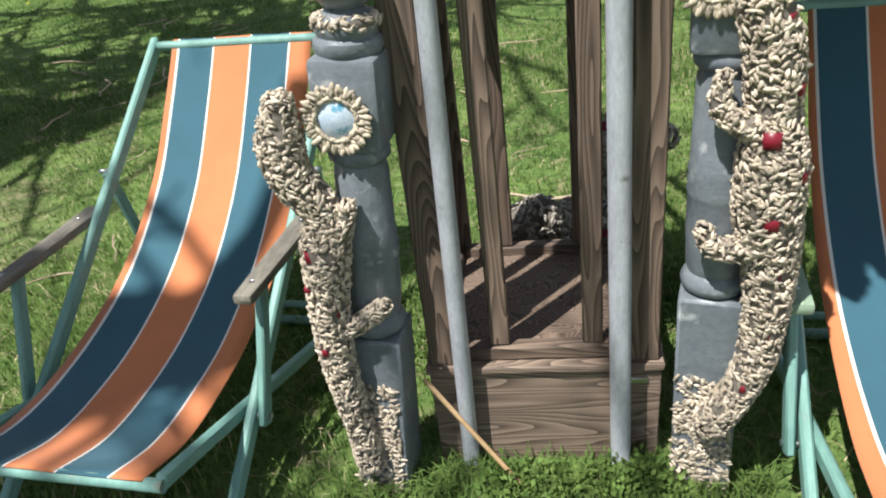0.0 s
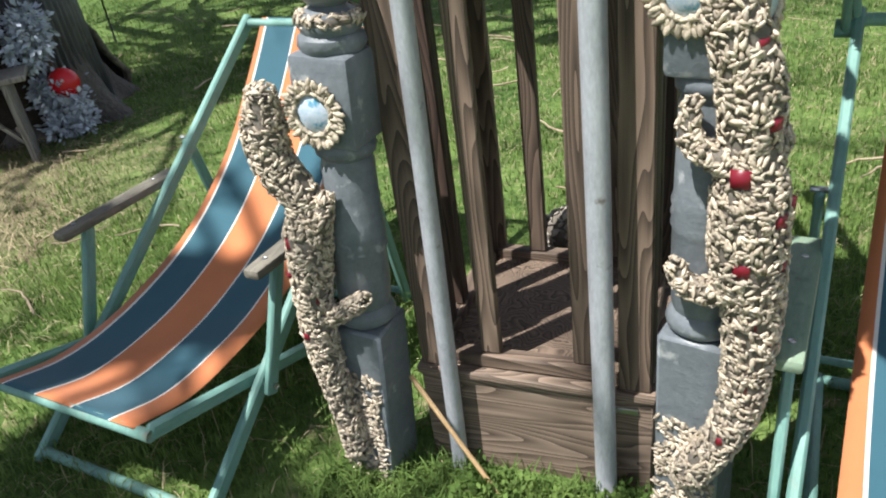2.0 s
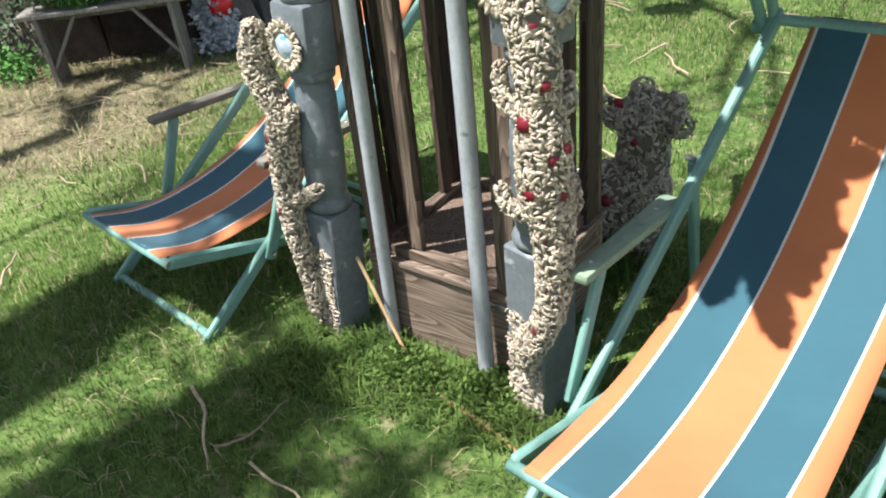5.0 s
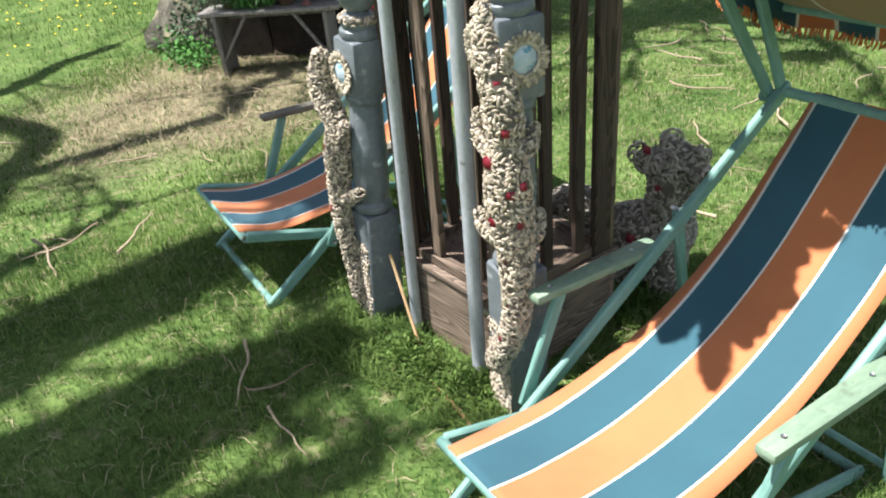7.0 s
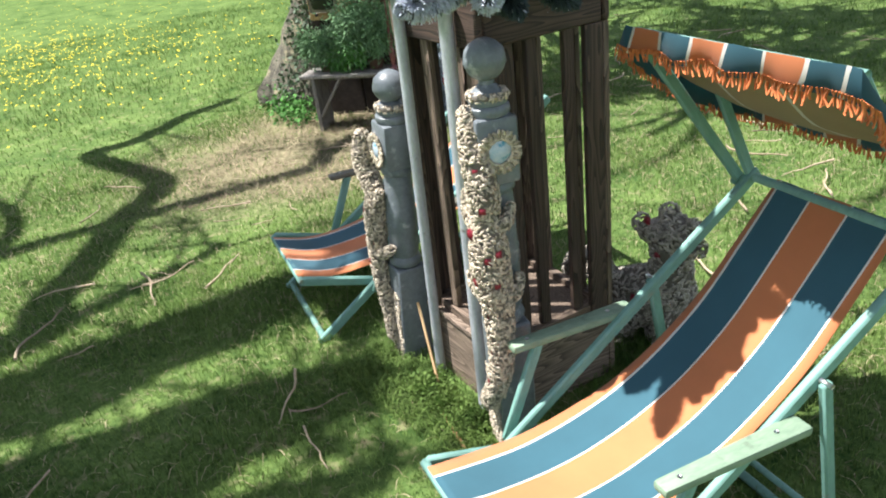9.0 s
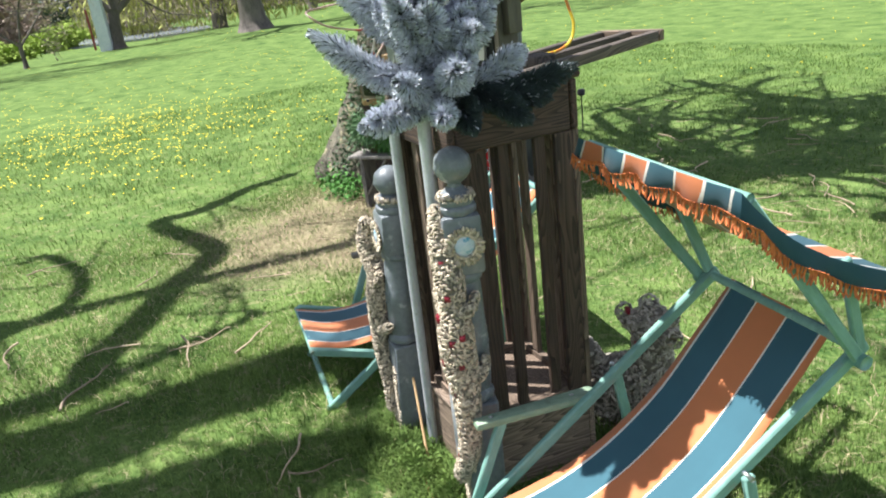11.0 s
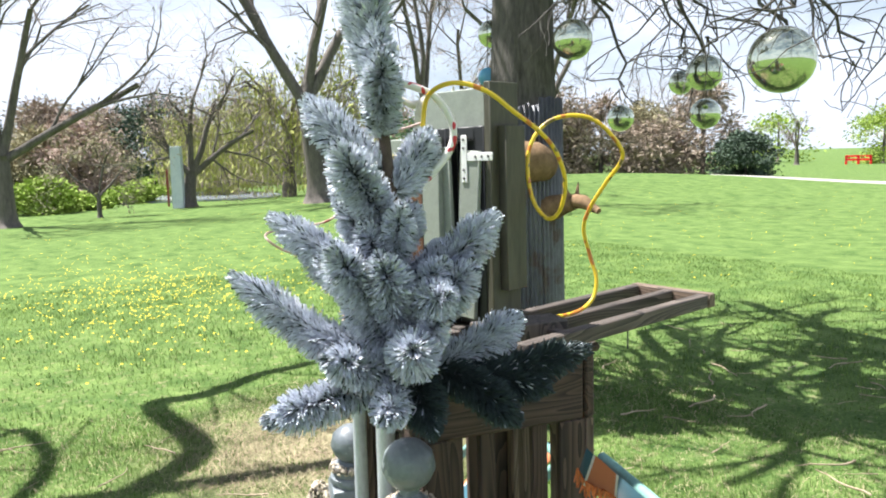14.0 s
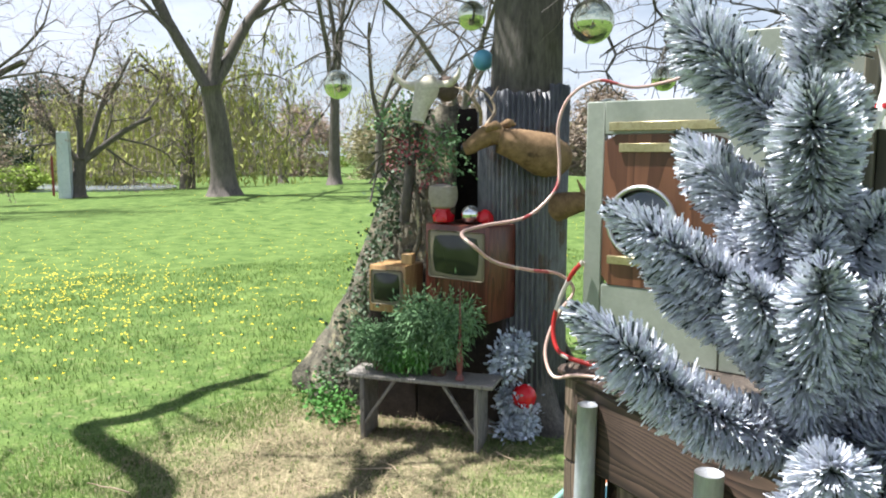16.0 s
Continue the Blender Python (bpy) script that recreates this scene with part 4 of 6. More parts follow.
beam("end_bar", ax * (L + 0.016) - side * 0.002, ax * (L + 0.016) + side * 0.264, 0.030, 0.038, BROWN_WOOD, shelf, ax, 0.003)
beam("end_bar", ax * 0.10 + side * 0.033, ax * 0.10 + side * 0.229, 0.030, 0.030, AGED_WOOD, shelf, ax, 0.003)
for a, b in ((0.033, 0.112), (0.144, 0.229)):
    beam("slot_floor", side * a + ax * 0.02 - Vector((0, 0, 0.014)), side * a + ax * L - Vector((0, 0, 0.014)), 0.004, 0.006, AGED_WOOD, shelf, side, 0.001)
slab("shelf_block", CASE @ pose(0.44, 0.30, ZU + 0.0235), 0.09, 0.22, 0.062, AGED_WOOD, shelf, 0.004).parent = None
bpy.data.objects["shelf_block"].name = "shelf_rest"
tagged(bpy.data.objects["shelf_rest"], "weathered wooden block under the slotted shelf", "block")

# flocked artificial fir
FLOCK = surface("white_flocked_needle", (0.44, 0.48, 0.57), (0.86, 0.88, 0.93), 40, 0.9, 0.0, vary=0.2, island=True)
NEEDLE = surface("dark_green_needle", (0.020, 0.034, 0.034), (0.062, 0.088, 0.086), 40, 0.7, 0.0, vary=0.3, island=True)
TWIG = surface("brown_wire_twig", (0.05, 0.035, 0.025), (0.12, 0.085, 0.06), 40, 0.8, 0.3)
fir = empty_thing("flocked_fir_tree", Matrix(), "artificial fir with white flocked needles on the case", "fir tree")


def bough(p0, p1, r, seed, bend=0.02, flock=0.8, count=1500):
    """A brush-like bough: wire stem and stiff needles that lean towards the tip."""
    rng = np.random.default_rng(seed)
    p0, p1 = np.array(p0, float), np.array(p1, float)
    mid = (p0 + p1) / 2 + np.array([0, 0, -bend])
    stem = smooth_path([p0, mid, p1], 6)
    n = int(count)
    s = rng.uniform(0.06, 1.0, n) ** 0.85
    c = np.stack([np.interp(s, np.linspace(0, 1, len(stem)), stem[:, k]) for k in range(3)], 1)
    ax = (p1 - p0) / np.linalg.norm(p1 - p0)
    ref = np.array([0.2, 0.1, 1.0]) if abs(ax[2]) < 0.8 else np.array([1.0, 0.2, 0.1])
    u = np.cross(ax, ref)
    u /= np.linalg.norm(u)
    w = np.cross(ax, u)
    a = rng.uniform(0, 2 * np.pi, n)
    lean = 0.62 + 3.0 * np.clip((s - 0.80) / 0.20, 0, 1) ** 2 + rng.normal(0, 0.16, n)
    d = np.cos(a)[:, None] * u + np.sin(a)[:, None] * w + lean[:, None] * ax
    d /= np.linalg.norm(d, axis=1)[:, None]
    taper = np.where(s < 0.2, 0.65 + 1.75 * s, 1.0) * np.where(s > 0.8, 1.0 - 0.25 * (s - 0.8) / 0.2, 1.0)
    L = r * taper * rng.uniform(0.70, 1.15, n)
    side = np.cross(d, rng.normal(size=(n, 3)))
    side /= np.linalg.norm(side, axis=1)[:, None]
    wd = rng.uniform(0.0011, 0.0020, n)[:, None]
    base, midp, tip = c, c + d * (L * rng.uniform(0.18, 0.42, n))[:, None], c + d * L[:, None] + np.array([0, 0, -0.004])
    V = np.concatenate([base - side * wd * 0.5, base + side * wd * 0.5, midp - side * wd, midp + side * wd, tip - side * wd * 0.8, tip + side * wd * 0.8])
    i = np.arange(n)
    T = np.concatenate([np.stack([i, i + n, i + 3 * n], 1), np.stack([i, i + 3 * n, i + 2 * n], 1), np.stack([i + 2 * n, i + 3 * n, i + 5 * n], 1), np.stack([i + 2 * n, i + 5 * n, i + 4 * n], 1)])
    white = (rng.uniform(size=n) < flock * np.where(s > 0.96, 0.75, 1.0)).astype(int)
    S = np.concatenate([np.ones(2 * n, int), np.where(white == 1, 0, 1), np.where(white == 1, 0, 1)])
    sv, st = tube_mesh([(stem, np.linspace(0.005, 0.002, len(stem)))], 5)
    arrays("bough", np.concatenate([V, sv]), np.concatenate([T, st + len(V)]), [FLOCK, NEEDLE, TWIG], fir, slots=np.concatenate([S, np.full(len(st), 2)]))


AXIS = [(0.500, 1.160, 1.530), (0.480, 1.150, 1.80), (0.455, 1.135, 2.10), (0.440, 1.125, 2.42)]
rope("stem", AXIS, 0.012, TWIG, fir)
BOUGHS = [
    ((0.50, 1.15, 1.58), (0.359, 0.861, 1.767), 0.052, 0.035), ((0.51, 1.13, 1.56), (0.584, 0.849, 1.551), 0.048, 0.0),
    ((0.51, 1.15, 1.55), (0.650, 1.030, 1.540), 0.046, 0.0), ((0.50, 1.16, 1.60), (0.655, 1.085, 1.650), 0.058, 0.01),
    ((0.50, 1.17, 1.56), (0.560, 1.365, 1.650), 0.055, 0.02), ((0.49, 1.15, 1.64), (0.585, 1.065, 1.800), 0.056, 0.01),
    ((0.49, 1.14, 1.66), (0.556, 0.985, 1.830), 0.052, 0.02), ((0.48, 1.16, 1.72), (0.560, 1.310, 1.865), 0.056, 0.02),
    ((0.51, 1.18, 1.55), (0.660, 1.465, 1.595), 0.050, 0.02), ((0.48, 1.14, 1.74), (0.330, 0.950, 1.880), 0.046, 0.01),
    ((0.47, 1.14, 1.86), (0.515, 1.025, 2.010), 0.056, 0.01), ((0.47, 1.14, 1.92), (0.440, 1.240, 2.040), 0.050, 0.01),
    ((0.46, 1.14, 1.96), (0.360, 1.030, 2.110), 0.055, 0.01), ((0.455, 1.135, 2.02), (0.480, 1.120, 2.250), 0.046, 0.0),
    ((0.46, 1.13, 2.14), (0.400, 1.100, 2.380), 0.050, 0.0), ((0.45, 1.13, 2.20), (0.430, 1.120, 2.52), 0.052, 0.0),
    ((0.49, 1.15, 1.70), (0.350, 1.010, 1.800), 0.046, 0.01), ((0.48, 1.15, 1.80), (0.330, 1.090, 1.960), 0.050, 0.01),
    ((0.49, 1.17, 1.66), (0.600, 1.230, 1.770), 0.055, 0.01), ((0.50, 1.16, 1.62), (0.420, 0.960, 1.660), 0.050, 0.02),
    ((0.46, 1.13, 2.06), (0.560, 1.090, 2.180), 0.046, 0.01),
    ((0.49, 1.17, 1.64), (0.380, 1.270, 1.740), 0.050, 0.01), ((0.50, 1.15, 1.58), (0.590, 0.960, 1.640), 0.050, 0.02),
    ((0.52, 1.13, 1.60), (0.640, 1.120, 1.505), 0.052, -0.02), ((0.52, 1.19, 1.57), (0.655, 1.290, 1.490), 0.050, -0.02), ((0.51, 1.20, 1.56), (0.640, 1.380, 1.530), 0.048, 0.0),
    ((0.49, 1.15, 1.68), (0.470, 1.000, 1.800), 0.046, 0.01), ((0.48, 1.16, 1.70), (0.640, 1.160, 1.740), 0.048, 0.0),
]
rnb = random.Random(41)
for k in range(18):   # the dense inner boughs, pointing up round the stem
    f = (k + 0.5) / 18
    a, z = 2.4 * k, 1.57 + 0.24 * f
    c = Vector((0.505 - 0.05 * f, 1.155 - 0.025 * f, z))
    out = rnb.uniform(0.10, 0.155) * (1 - 0.45 * f)
    BOUGHS.append((tuple(c), (c.x + out * math.cos(a), c.y + out * math.sin(a), z + rnb.uniform(0.09, 0.16)), rnb.uniform(0.038, 0.046), 0.008))
# boughs 8 and 23 to 25 barely flocked: dark needles stand in for their shade
for k, (a, b, r, bend) in enumerate(BOUGHS):
    bough(a, b, r * 0.95, 20 + k, bend, 0.02 if k in (8, 23, 24, 25) else 0.92, 4200 if k < 28 else 2600)

# hoses wound with tape
def banded(name, base, bands, scale):
    m = plain(name, base, 0.4)
    nt = m.node_tree
    bs = nt.nodes["Principled BSDF"]
    tc = node(nt, "ShaderNodeTexCoord")
    vo = node(nt, "ShaderNodeTexNoise", Scale=scale, Detail=1.0)
    nt.links.new(tc.outputs["Object"], vo.inputs["Vector"])
    ramp = node(nt, "ShaderNodeValToRGB")
    ramp.color_ramp.interpolation = "CONSTANT"
    e = ramp.color_ramp.elements
    e[0].position, e[0].color, e[1].position, e[1].color = 0.0, (*bands[0], 1), 0.35, (*base, 1)
    x = e.new(0.60)
    x.color = (*bands[-1], 1)
    nt.links.new(vo.outputs["Fac"], ramp.inputs["Fac"])
    nt.links.new(ramp.outputs["Color"], bs.inputs["Base Color"])
    return m


YELLOW_H = banded("yellow_taped_hose", (0.72, 0.50, 0.03), ((0.22, 0.16, 0.05), (0.55, 0.20, 0.03)), 24)
WHITE_H = banded("white_taped_hose", (0.78, 0.76, 0.72), ((0.55, 0.03, 0.04), (0.78, 0.74, 0.70)), 30)
RED_H = banded("red_hose", (0.45, 0.02, 0.02), ((0.45, 0.02, 0.02), (0.70, 0.62, 0.58)), 9)
PINK_H = banded("pale_rope_hose", (0.62, 0.42, 0.36), ((0.40, 0.08, 0.08), (0.72, 0.62, 0.50)), 14)
yellow = rope("yellow_taped_hose", [(0.434, 1.24, 2.068), (0.482, 1.23, 2.128), (0.551, 1.249, 2.147), (0.566, 1.317, 2.131), (0.56, 1.391, 2.089), (0.552, 1.457, 2.052), (0.537, 1.515, 2.007), (0.528, 1.547, 1.943), (0.507, 1.551, 1.878),
    (0.472, 1.542, 1.853), (0.431, 1.533, 1.889), (0.403, 1.536, 1.957), (0.391, 1.552, 2.019), (0.398, 1.585, 2.068), (0.419, 1.633, 2.091), (0.449, 1.689, 2.085), (0.477, 1.729, 2.045), (0.49, 1.755, 1.991), (0.444, 1.74, 1.925),
    (0.403, 1.726, 1.864), (0.379, 1.726, 1.809), (0.389, 1.738, 1.741), (0.407, 1.743, 1.681), (0.411, 1.723, 1.630), (0.417, 1.657, 1.606), (0.408, 1.551, 1.604)], 0.0050, YELLOW_H)
tagged(yellow, "looped yellow hose wound with orange tape over the shelf", "hose")
white = rope("white_taped_hose", [(0.454, 1.167, 2.156), (0.465, 1.203, 2.148), (0.472, 1.25, 2.127), (0.478, 1.281, 2.086), (0.481, 1.288, 2.042), (0.477, 1.269, 2.0), (0.462, 1.231, 1.956)], 0.0080, WHITE_H)
tagged(white, "white hose with red tape curving beside the flocked fir", "hose")
pink = rope("pale_taped_rope", [(0.087, 1.458, 2.104), (-0.004, 1.394, 2.081), (-0.06, 1.346, 2.095), (-0.101, 1.313, 2.067), (-0.12, 1.3, 2.013), (-0.118, 1.303, 1.936), (-0.115, 1.290, 1.886), (-0.13, 1.23, 1.835), (-0.14, 1.13, 1.822), (-0.110, 1.050, 1.815),
    (-0.070, 1.045, 1.795), (-0.075, 1.10, 1.762), (-0.09, 1.20, 1.737), (-0.09, 1.278, 1.722), (-0.078, 1.309, 1.687), (-0.095, 1.28, 1.637), (-0.099, 1.254, 1.572), (-0.063, 1.24, 1.53), (-0.005, 1.243, 1.545), (0.082, 1.251, 1.556)], 0.00328, PINK_H)
tagged(pink, "pale rope hose with red and white tape looping outward", "hose")
red = rope("red_hose", [(-0.025, 1.275, 1.755), (-0.045, 1.265, 1.727), (-0.070, 1.258, 1.67), (-0.075, 1.25, 1.615), (-0.050, 1.245, 1.578), (0.0, 1.262, 1.566), (0.058, 1.275, 1.562)], 0.0045, RED_H)
tagged(red, "short red hose bent between panel and case", "hose")

# ---- the old tree with its shrine of finds ----
INST = pose(-2.97, 3.0, 0.035, 0, 0, 34.8)   # x along the bench, y behind it
BARK = surface("furrowed_grey_bark", (0.035, 0.030, 0.026), (0.16, 0.145, 0.125), 7, 0.9, 1.0, (1, 1, 0.22), depth=0.03)
BARK_PALE = surface("pale_lichen_bark", (0.03, 0.027, 0.022), (0.26, 0.235, 0.17), 9, 0.9, 1.0, stain=(0.42, 0.37, 0.22), stain_scale=4.5, stain_from=0.60, depth=0.03)
CORR = surface("weathered_corrugated_zinc", (0.085, 0.09, 0.10), (0.23, 0.235, 0.25), 6, 0.55, 0.2, (1, 1, 0.25), metallic=0.45, stain=(0.13, 0.10, 0.085), stain_scale=5, stain_from=0.56)
TV_RED = wood_grain("mahogany_veneer", (0.055, 0.014, 0.010), (0.15, 0.045, 0.030), 9, 0.3)
TV_BLOND = wood_grain("blond_veneer", (0.34, 0.19, 0.075), (0.52, 0.33, 0.15), 9, 0.4)
SCREEN = plain("dark_glass_screen", (0.016, 0.020, 0.014), 0.12)
FERN = surface("grey_green_fern", (0.070, 0.150, 0.065), (0.19, 0.33, 0.15), 30, 0.8, 0.0, vary=0.35, island=True)
FERN_B = surface("bright_green_fern", (0.045, 0.15, 0.025), (0.10, 0.28, 0.05), 30, 0.8, 0.0, vary=0.3, island=True)
IVY = surface("dark_ivy_leaf", (0.030, 0.065, 0.030), (0.10, 0.165, 0.08), 30, 0.6, 0.0, vary=0.4, island=True)
PALE_LEAF = surface("pale_blue_flocked_leaf", (0.30, 0.36, 0.44), (0.62, 0.66, 0.72), 30, 0.9, 0.0, vary=0.3, island=True)
HIDE = surface("brown_deer_hide", (0.13, 0.075, 0.035), (0.30, 0.19, 0.10), 24, 0.9, 0.4, stain=(0.07, 0.04, 0.022), stain_scale=7, stain_from=0.58)
BONE = surface("bleached_bone", (0.42, 0.38, 0.29), (0.68, 0.64, 0.54), 14, 0.8, 0.4)
RED_P = plain("red_glossy_plastic", (0.60, 0.012, 0.02), 0.2)
BLUE_P = plain("pale_blue_gloss", (0.14, 0.42, 0.62), 0.25)
SILVER = plain("silvered_glass_ball", (0.80, 0.82, 0.84), 0.06, 1.0)
LINEN = surface("grey_felt", (0.26, 0.23, 0.19), (0.40, 0.36, 0.30), 30, 0.95, 0.4)
# near black: shade in the hollow stump and behind the bench, put into colour
DARK_IN = surface("shade_dark_wood", (0.012, 0.009, 0.007), (0.045, 0.032, 0.024), 12, 0.95, 0.8)


def leaf_cloud(name, centres, spread, count, size, mat, seed, parent=None, m=Matrix(), droop=0.3, label="", slim=0.35):
    """Small leaves, each a folded pair of triangles, strewn round some centres."""
    rng = np.random.default_rng(seed)
    c = np.array(centres, float)[rng.integers(0, len(centres), count)]
    p = c + rng.normal(size=(count, 3)) * np.array(spread)
    d = (p - c) + rng.normal(size=(count, 3)) * np.array(spread) * 0.9 + np.array([0, 0, -droop * np.mean(spread)])
    d /= np.linalg.norm(d, axis=1)[:, None] + 1e-9
    s = np.cross(d, rng.normal(size=(count, 3)))
    s /= np.linalg.norm(s, axis=1)[:, None] + 1e-9
    L = (size * rng.uniform(0.6, 1.4, count))[:, None]
    V = np.concatenate([p, p + d * L * 0.5 + s * L * slim, p + d * L, p + d * L * 0.5 - s * L * slim])
    i = np.arange(count)
    T = np.concatenate([np.stack([i, i + count, i + 2 * count], 1), np.stack([i, i + 2 * count, i + 3 * count], 1)])
    return arrays(name, V, T, mat, parent, label, m=m)


def ball(name, centre, r, mat, label, category, group="", squash=1.0):
    prof = [(max(0.001, r * math.cos(a)), r * squash * math.sin(a)) for a in np.linspace(-1.57, 1.57, 18)]
    v, f = lathe(prof, 28)
    ob = raw(name, v, f, mat, m=Matrix.Translation(centre))
    return tagged(ob, label, category, group)


def inst(x, y, z):
    return INST @ Vector((x, y, z))


# trunk with flared roots
TR = Vector((-3.06, 3.98, 0.0))


def flared_trunk():
    prof_z = [-0.05, 0.05, 0.15, 0.3, 0.5, 0.8, 1.2, 1.7, 2.3, 3.0, 4.0, 5.2]
    prof_r = [0.55, 0.46, 0.39, 0.34, 0.31, 0.285, 0.27, 0.262, 0.255, 0.24, 0.22, 0.19]
    seg = 48
    verts, faces = [], []
    for z, r in zip(prof_z, prof_r):
        for i in range(seg):
            a = 2 * math.pi * i / seg
            lob = 1 + (0.22 * max(0, 1 - z / 0.6)) * math.cos(5 * a + 0.7) + 0.05 * noise.noise(Vector((math.cos(a) * 3, math.sin(a) * 3, z * 1.2)))
            verts.append((r * lob * math.cos(a) + 0.012 * z, r * lob * math.sin(a) + 0.01 * z, z))
    for j in range(len(prof_z) - 1):
        for i in range(seg):
            k = (i + 1) % seg
            faces.append((j * seg + i, j * seg + k, (j + 1) * seg + k, (j + 1) * seg + i))
    return verts, faces


def limb_path(p, d, length, rng, bend=0.35, droop=0.0, n=7):
    pts, d = [np.array(p, float)], np.array(d, float)
    d /= np.linalg.norm(d)
    for k in range(n):
        d = d + rng.normal(size=3) * bend / n + np.array([0, 0, -droop / n])
        d /= np.linalg.norm(d)
        pts.append(pts[-1] + d * length / n)
    return np.array(pts)


def grow(lines, p, d, length, r, depth, rng, bend=0.7, droop=0.0, spread=0.8, kids=3, shrink=0.62, tip=0.25, minr=0.004):
    pts = limb_path(p, d, length, rng, bend, droop, 6 if depth > 0 else 4)
    lines.append((pts, np.maximum(np.linspace(r, r * (0.55 if depth > 0 else tip), len(pts)), minr)))
    if depth == 0:
        return
    for k in range(kids + (1 if rng.uniform() < 0.5 else 0)):
        j = rng.integers(2, len(pts))
        t = pts[j] - pts[j - 1]
        t /= np.linalg.norm(t)
        q = t * 1.0 + rng.normal(size=3) * spread
        grow(lines, pts[j], q, length * shrink * rng.uniform(0.7, 1.2), r * 0.52, depth - 1, rng, bend, droop * 1.3, spread, kids, shrink, tip, minr)


old = empty_thing("old_tree", Matrix.Translation(TR), "old grey-barked tree with bare hanging branches", "tree")
v, f = flared_trunk()
raw("trunk", v, f, BARK, old, "thick furrowed trunk with flared roots")
rng = np.random.default_rng(11)
for d, z, ln, r in (((0.9, 0.35, 0.75), 3.3, 3.4, 0.11), ((0.6, 0.9, 0.6), 3.5, 3.4, 0.11), ((-0.8, 0.2, 0.7), 3.3, 3.2, 0.11), ((-0.5, -0.75, 0.9), 3.8, 3.0, 0.10), ((0.1, 0.2, 1.0), 5.0, 2.8, 0.15), ((-0.3, 0.9, 0.6), 3.6, 3.0, 0.10),
                    ((0.95, 0.55, 0.25), 3.0, 3.0, 0.07), ((-0.95, -0.25, 0.3), 3.1, 2.8, 0.07), ((0.75, -0.35, 0.9), 4.2, 2.6, 0.09), ((-1.0, 0.0, 0.35), 4.3, 3.0, 0.12), ((-0.8, 0.5, 0.3), 4.6, 3.0, 0.12), ((-0.5, 1.0, 0.35), 4.8, 3.2, 0.12), ((-0.9, -0.5, 0.4), 4.9, 2.8, 0.11), ((-0.2, 1.0, 0.2), 4.4, 2.8, 0.11), ((0.7, 0.8, 0.3), 4.6, 3.0, 0.11), ((0.2, 1.0, 0.5), 5.0, 3.2, 0.12), ((-0.9, 0.6, 0.75), 5.1, 3.4, 0.18), ((-0.55, 0.9, 0.9), 5.1, 3.4, 0.18), ((-1.0, 0.15, 0.8), 5.1, 3.2, 0.16)):
    lines = []
    if z < 4.25:
        z, r = z + 0.9, r * 0.7
    grow(lines, (0.02, 0.03, z), d, ln, r, 3, rng, 0.9, 0.40 if z < 5.05 else 0.0, 0.75, 4, 0.62, 0.3, 0.005)
    lines = [q for q in lines if np.min(q[0][:, 2]) > (3.7 if z < 5.05 else 4.8)]
    v, t = tube_mesh(lines, 6)
    arrays("limb", v, t, BARK, old, "bare crooked limb with twigs", smooth=True)
# hanging twigs that carry the glass balls
for x, y, z in ((-0.86, 4.185, 2.70), (-2.70, 5.68, 2.85), (-2.48, 4.06, 3.0), (-3.56, 5.52, 2.50), (-2.9, 5.93, 2.52), (-3.6, 6.36, 2.85), (-5.83, 4.07, 2.85), (-1.6, 5.2, 2.55), (-2.1, 4.6, 2.9), (-1.2, 5.9, 2.75), (-0.4, 5.1, 2.8), (-2.0, 6.6, 2.6), (-0.9, 7.0, 2.9), (0.2, 6.0, 3.0), (-4.4, 5.0, 2.9), (-3.9, 4.6, 2.75)):
    lines = []
    end = np.array([x, y, z]) - np.array(TR)
    top = np.array([0.03, 0.03, 3.6 + 0.3 * rng.uniform()])
    mid = (top + end) / 2 + np.array([0, 0, 0.75])
    p = smooth_path([top, mid, end * np.array([1, 1, 0]) + np.array([0, 0, end[2] + 0.35]), end], 6)
    p[1:-1] += rng.normal(size=(len(p) - 2, 3)) * 0.035
    lines.append((p, np.linspace(0.032, 0.004, len(p))))
    for k in range(12):
        j = rng.integers(6, len(p) - 1)
        grow(lines, p[j], rng.normal(size=3) + np.array([0, 0, -0.5]), rng.uniform(0.3, 0.8), 0.008, 1, rng, 1.2, 0.5, 0.8, 3, 0.6, 0.3, 0.0028)
    lines = [q for q in lines if np.min(q[0][:, 2]) > 2.2]
    v, t = tube_mesh(lines, 5)
    arrays("hanging_branch", v, t, BARK, old, "thin drooping dark branch", smooth=True)

# corrugated sleeve
sleeve = empty_thing("corrugated_sleeve", Matrix(), "weathered corrugated zinc sheets wrapped round the trunk", "metal sheet")
for b0, b1, lift, out in ((-178, -92, 0.0, 0.0), (-95, -8, -0.03, 0.004), (-11, 86, 0.015, 0.0)):
    seg, verts, faces = 120, [], []
    a0, a1 = radians(b0), radians(b1)
    for z in (0.06, 0.8, 1.6, 2.42):
        for i in range(seg):
            a = a0 + (a1 - a0) * i / (seg - 1)
            r = 0.318 + out + 0.011 * math.sin(a * 56) + 0.03 * max(0, 1 - z / 0.8) + 0.008 * noise.noise(Vector((a * 2, z * 2, 0)))
            verts.append((TR.x + 0.02 + r * math.cos(a), TR.y + 0.01 + r * math.sin(a), z + (lift if z > 2 else 0) + 0.03 * noise.noise(Vector((a * 6, z, 3)))))
    for j in range(3):
        for i in range(seg - 1):
            faces.append((j * seg + i, j * seg + i + 1, (j + 1) * seg + i + 1, (j + 1) * seg + i))
    raw("zinc_sheet", verts, faces, CORR, sleeve).modifiers.new("thickness", "SOLIDIFY").thickness = 0.0025

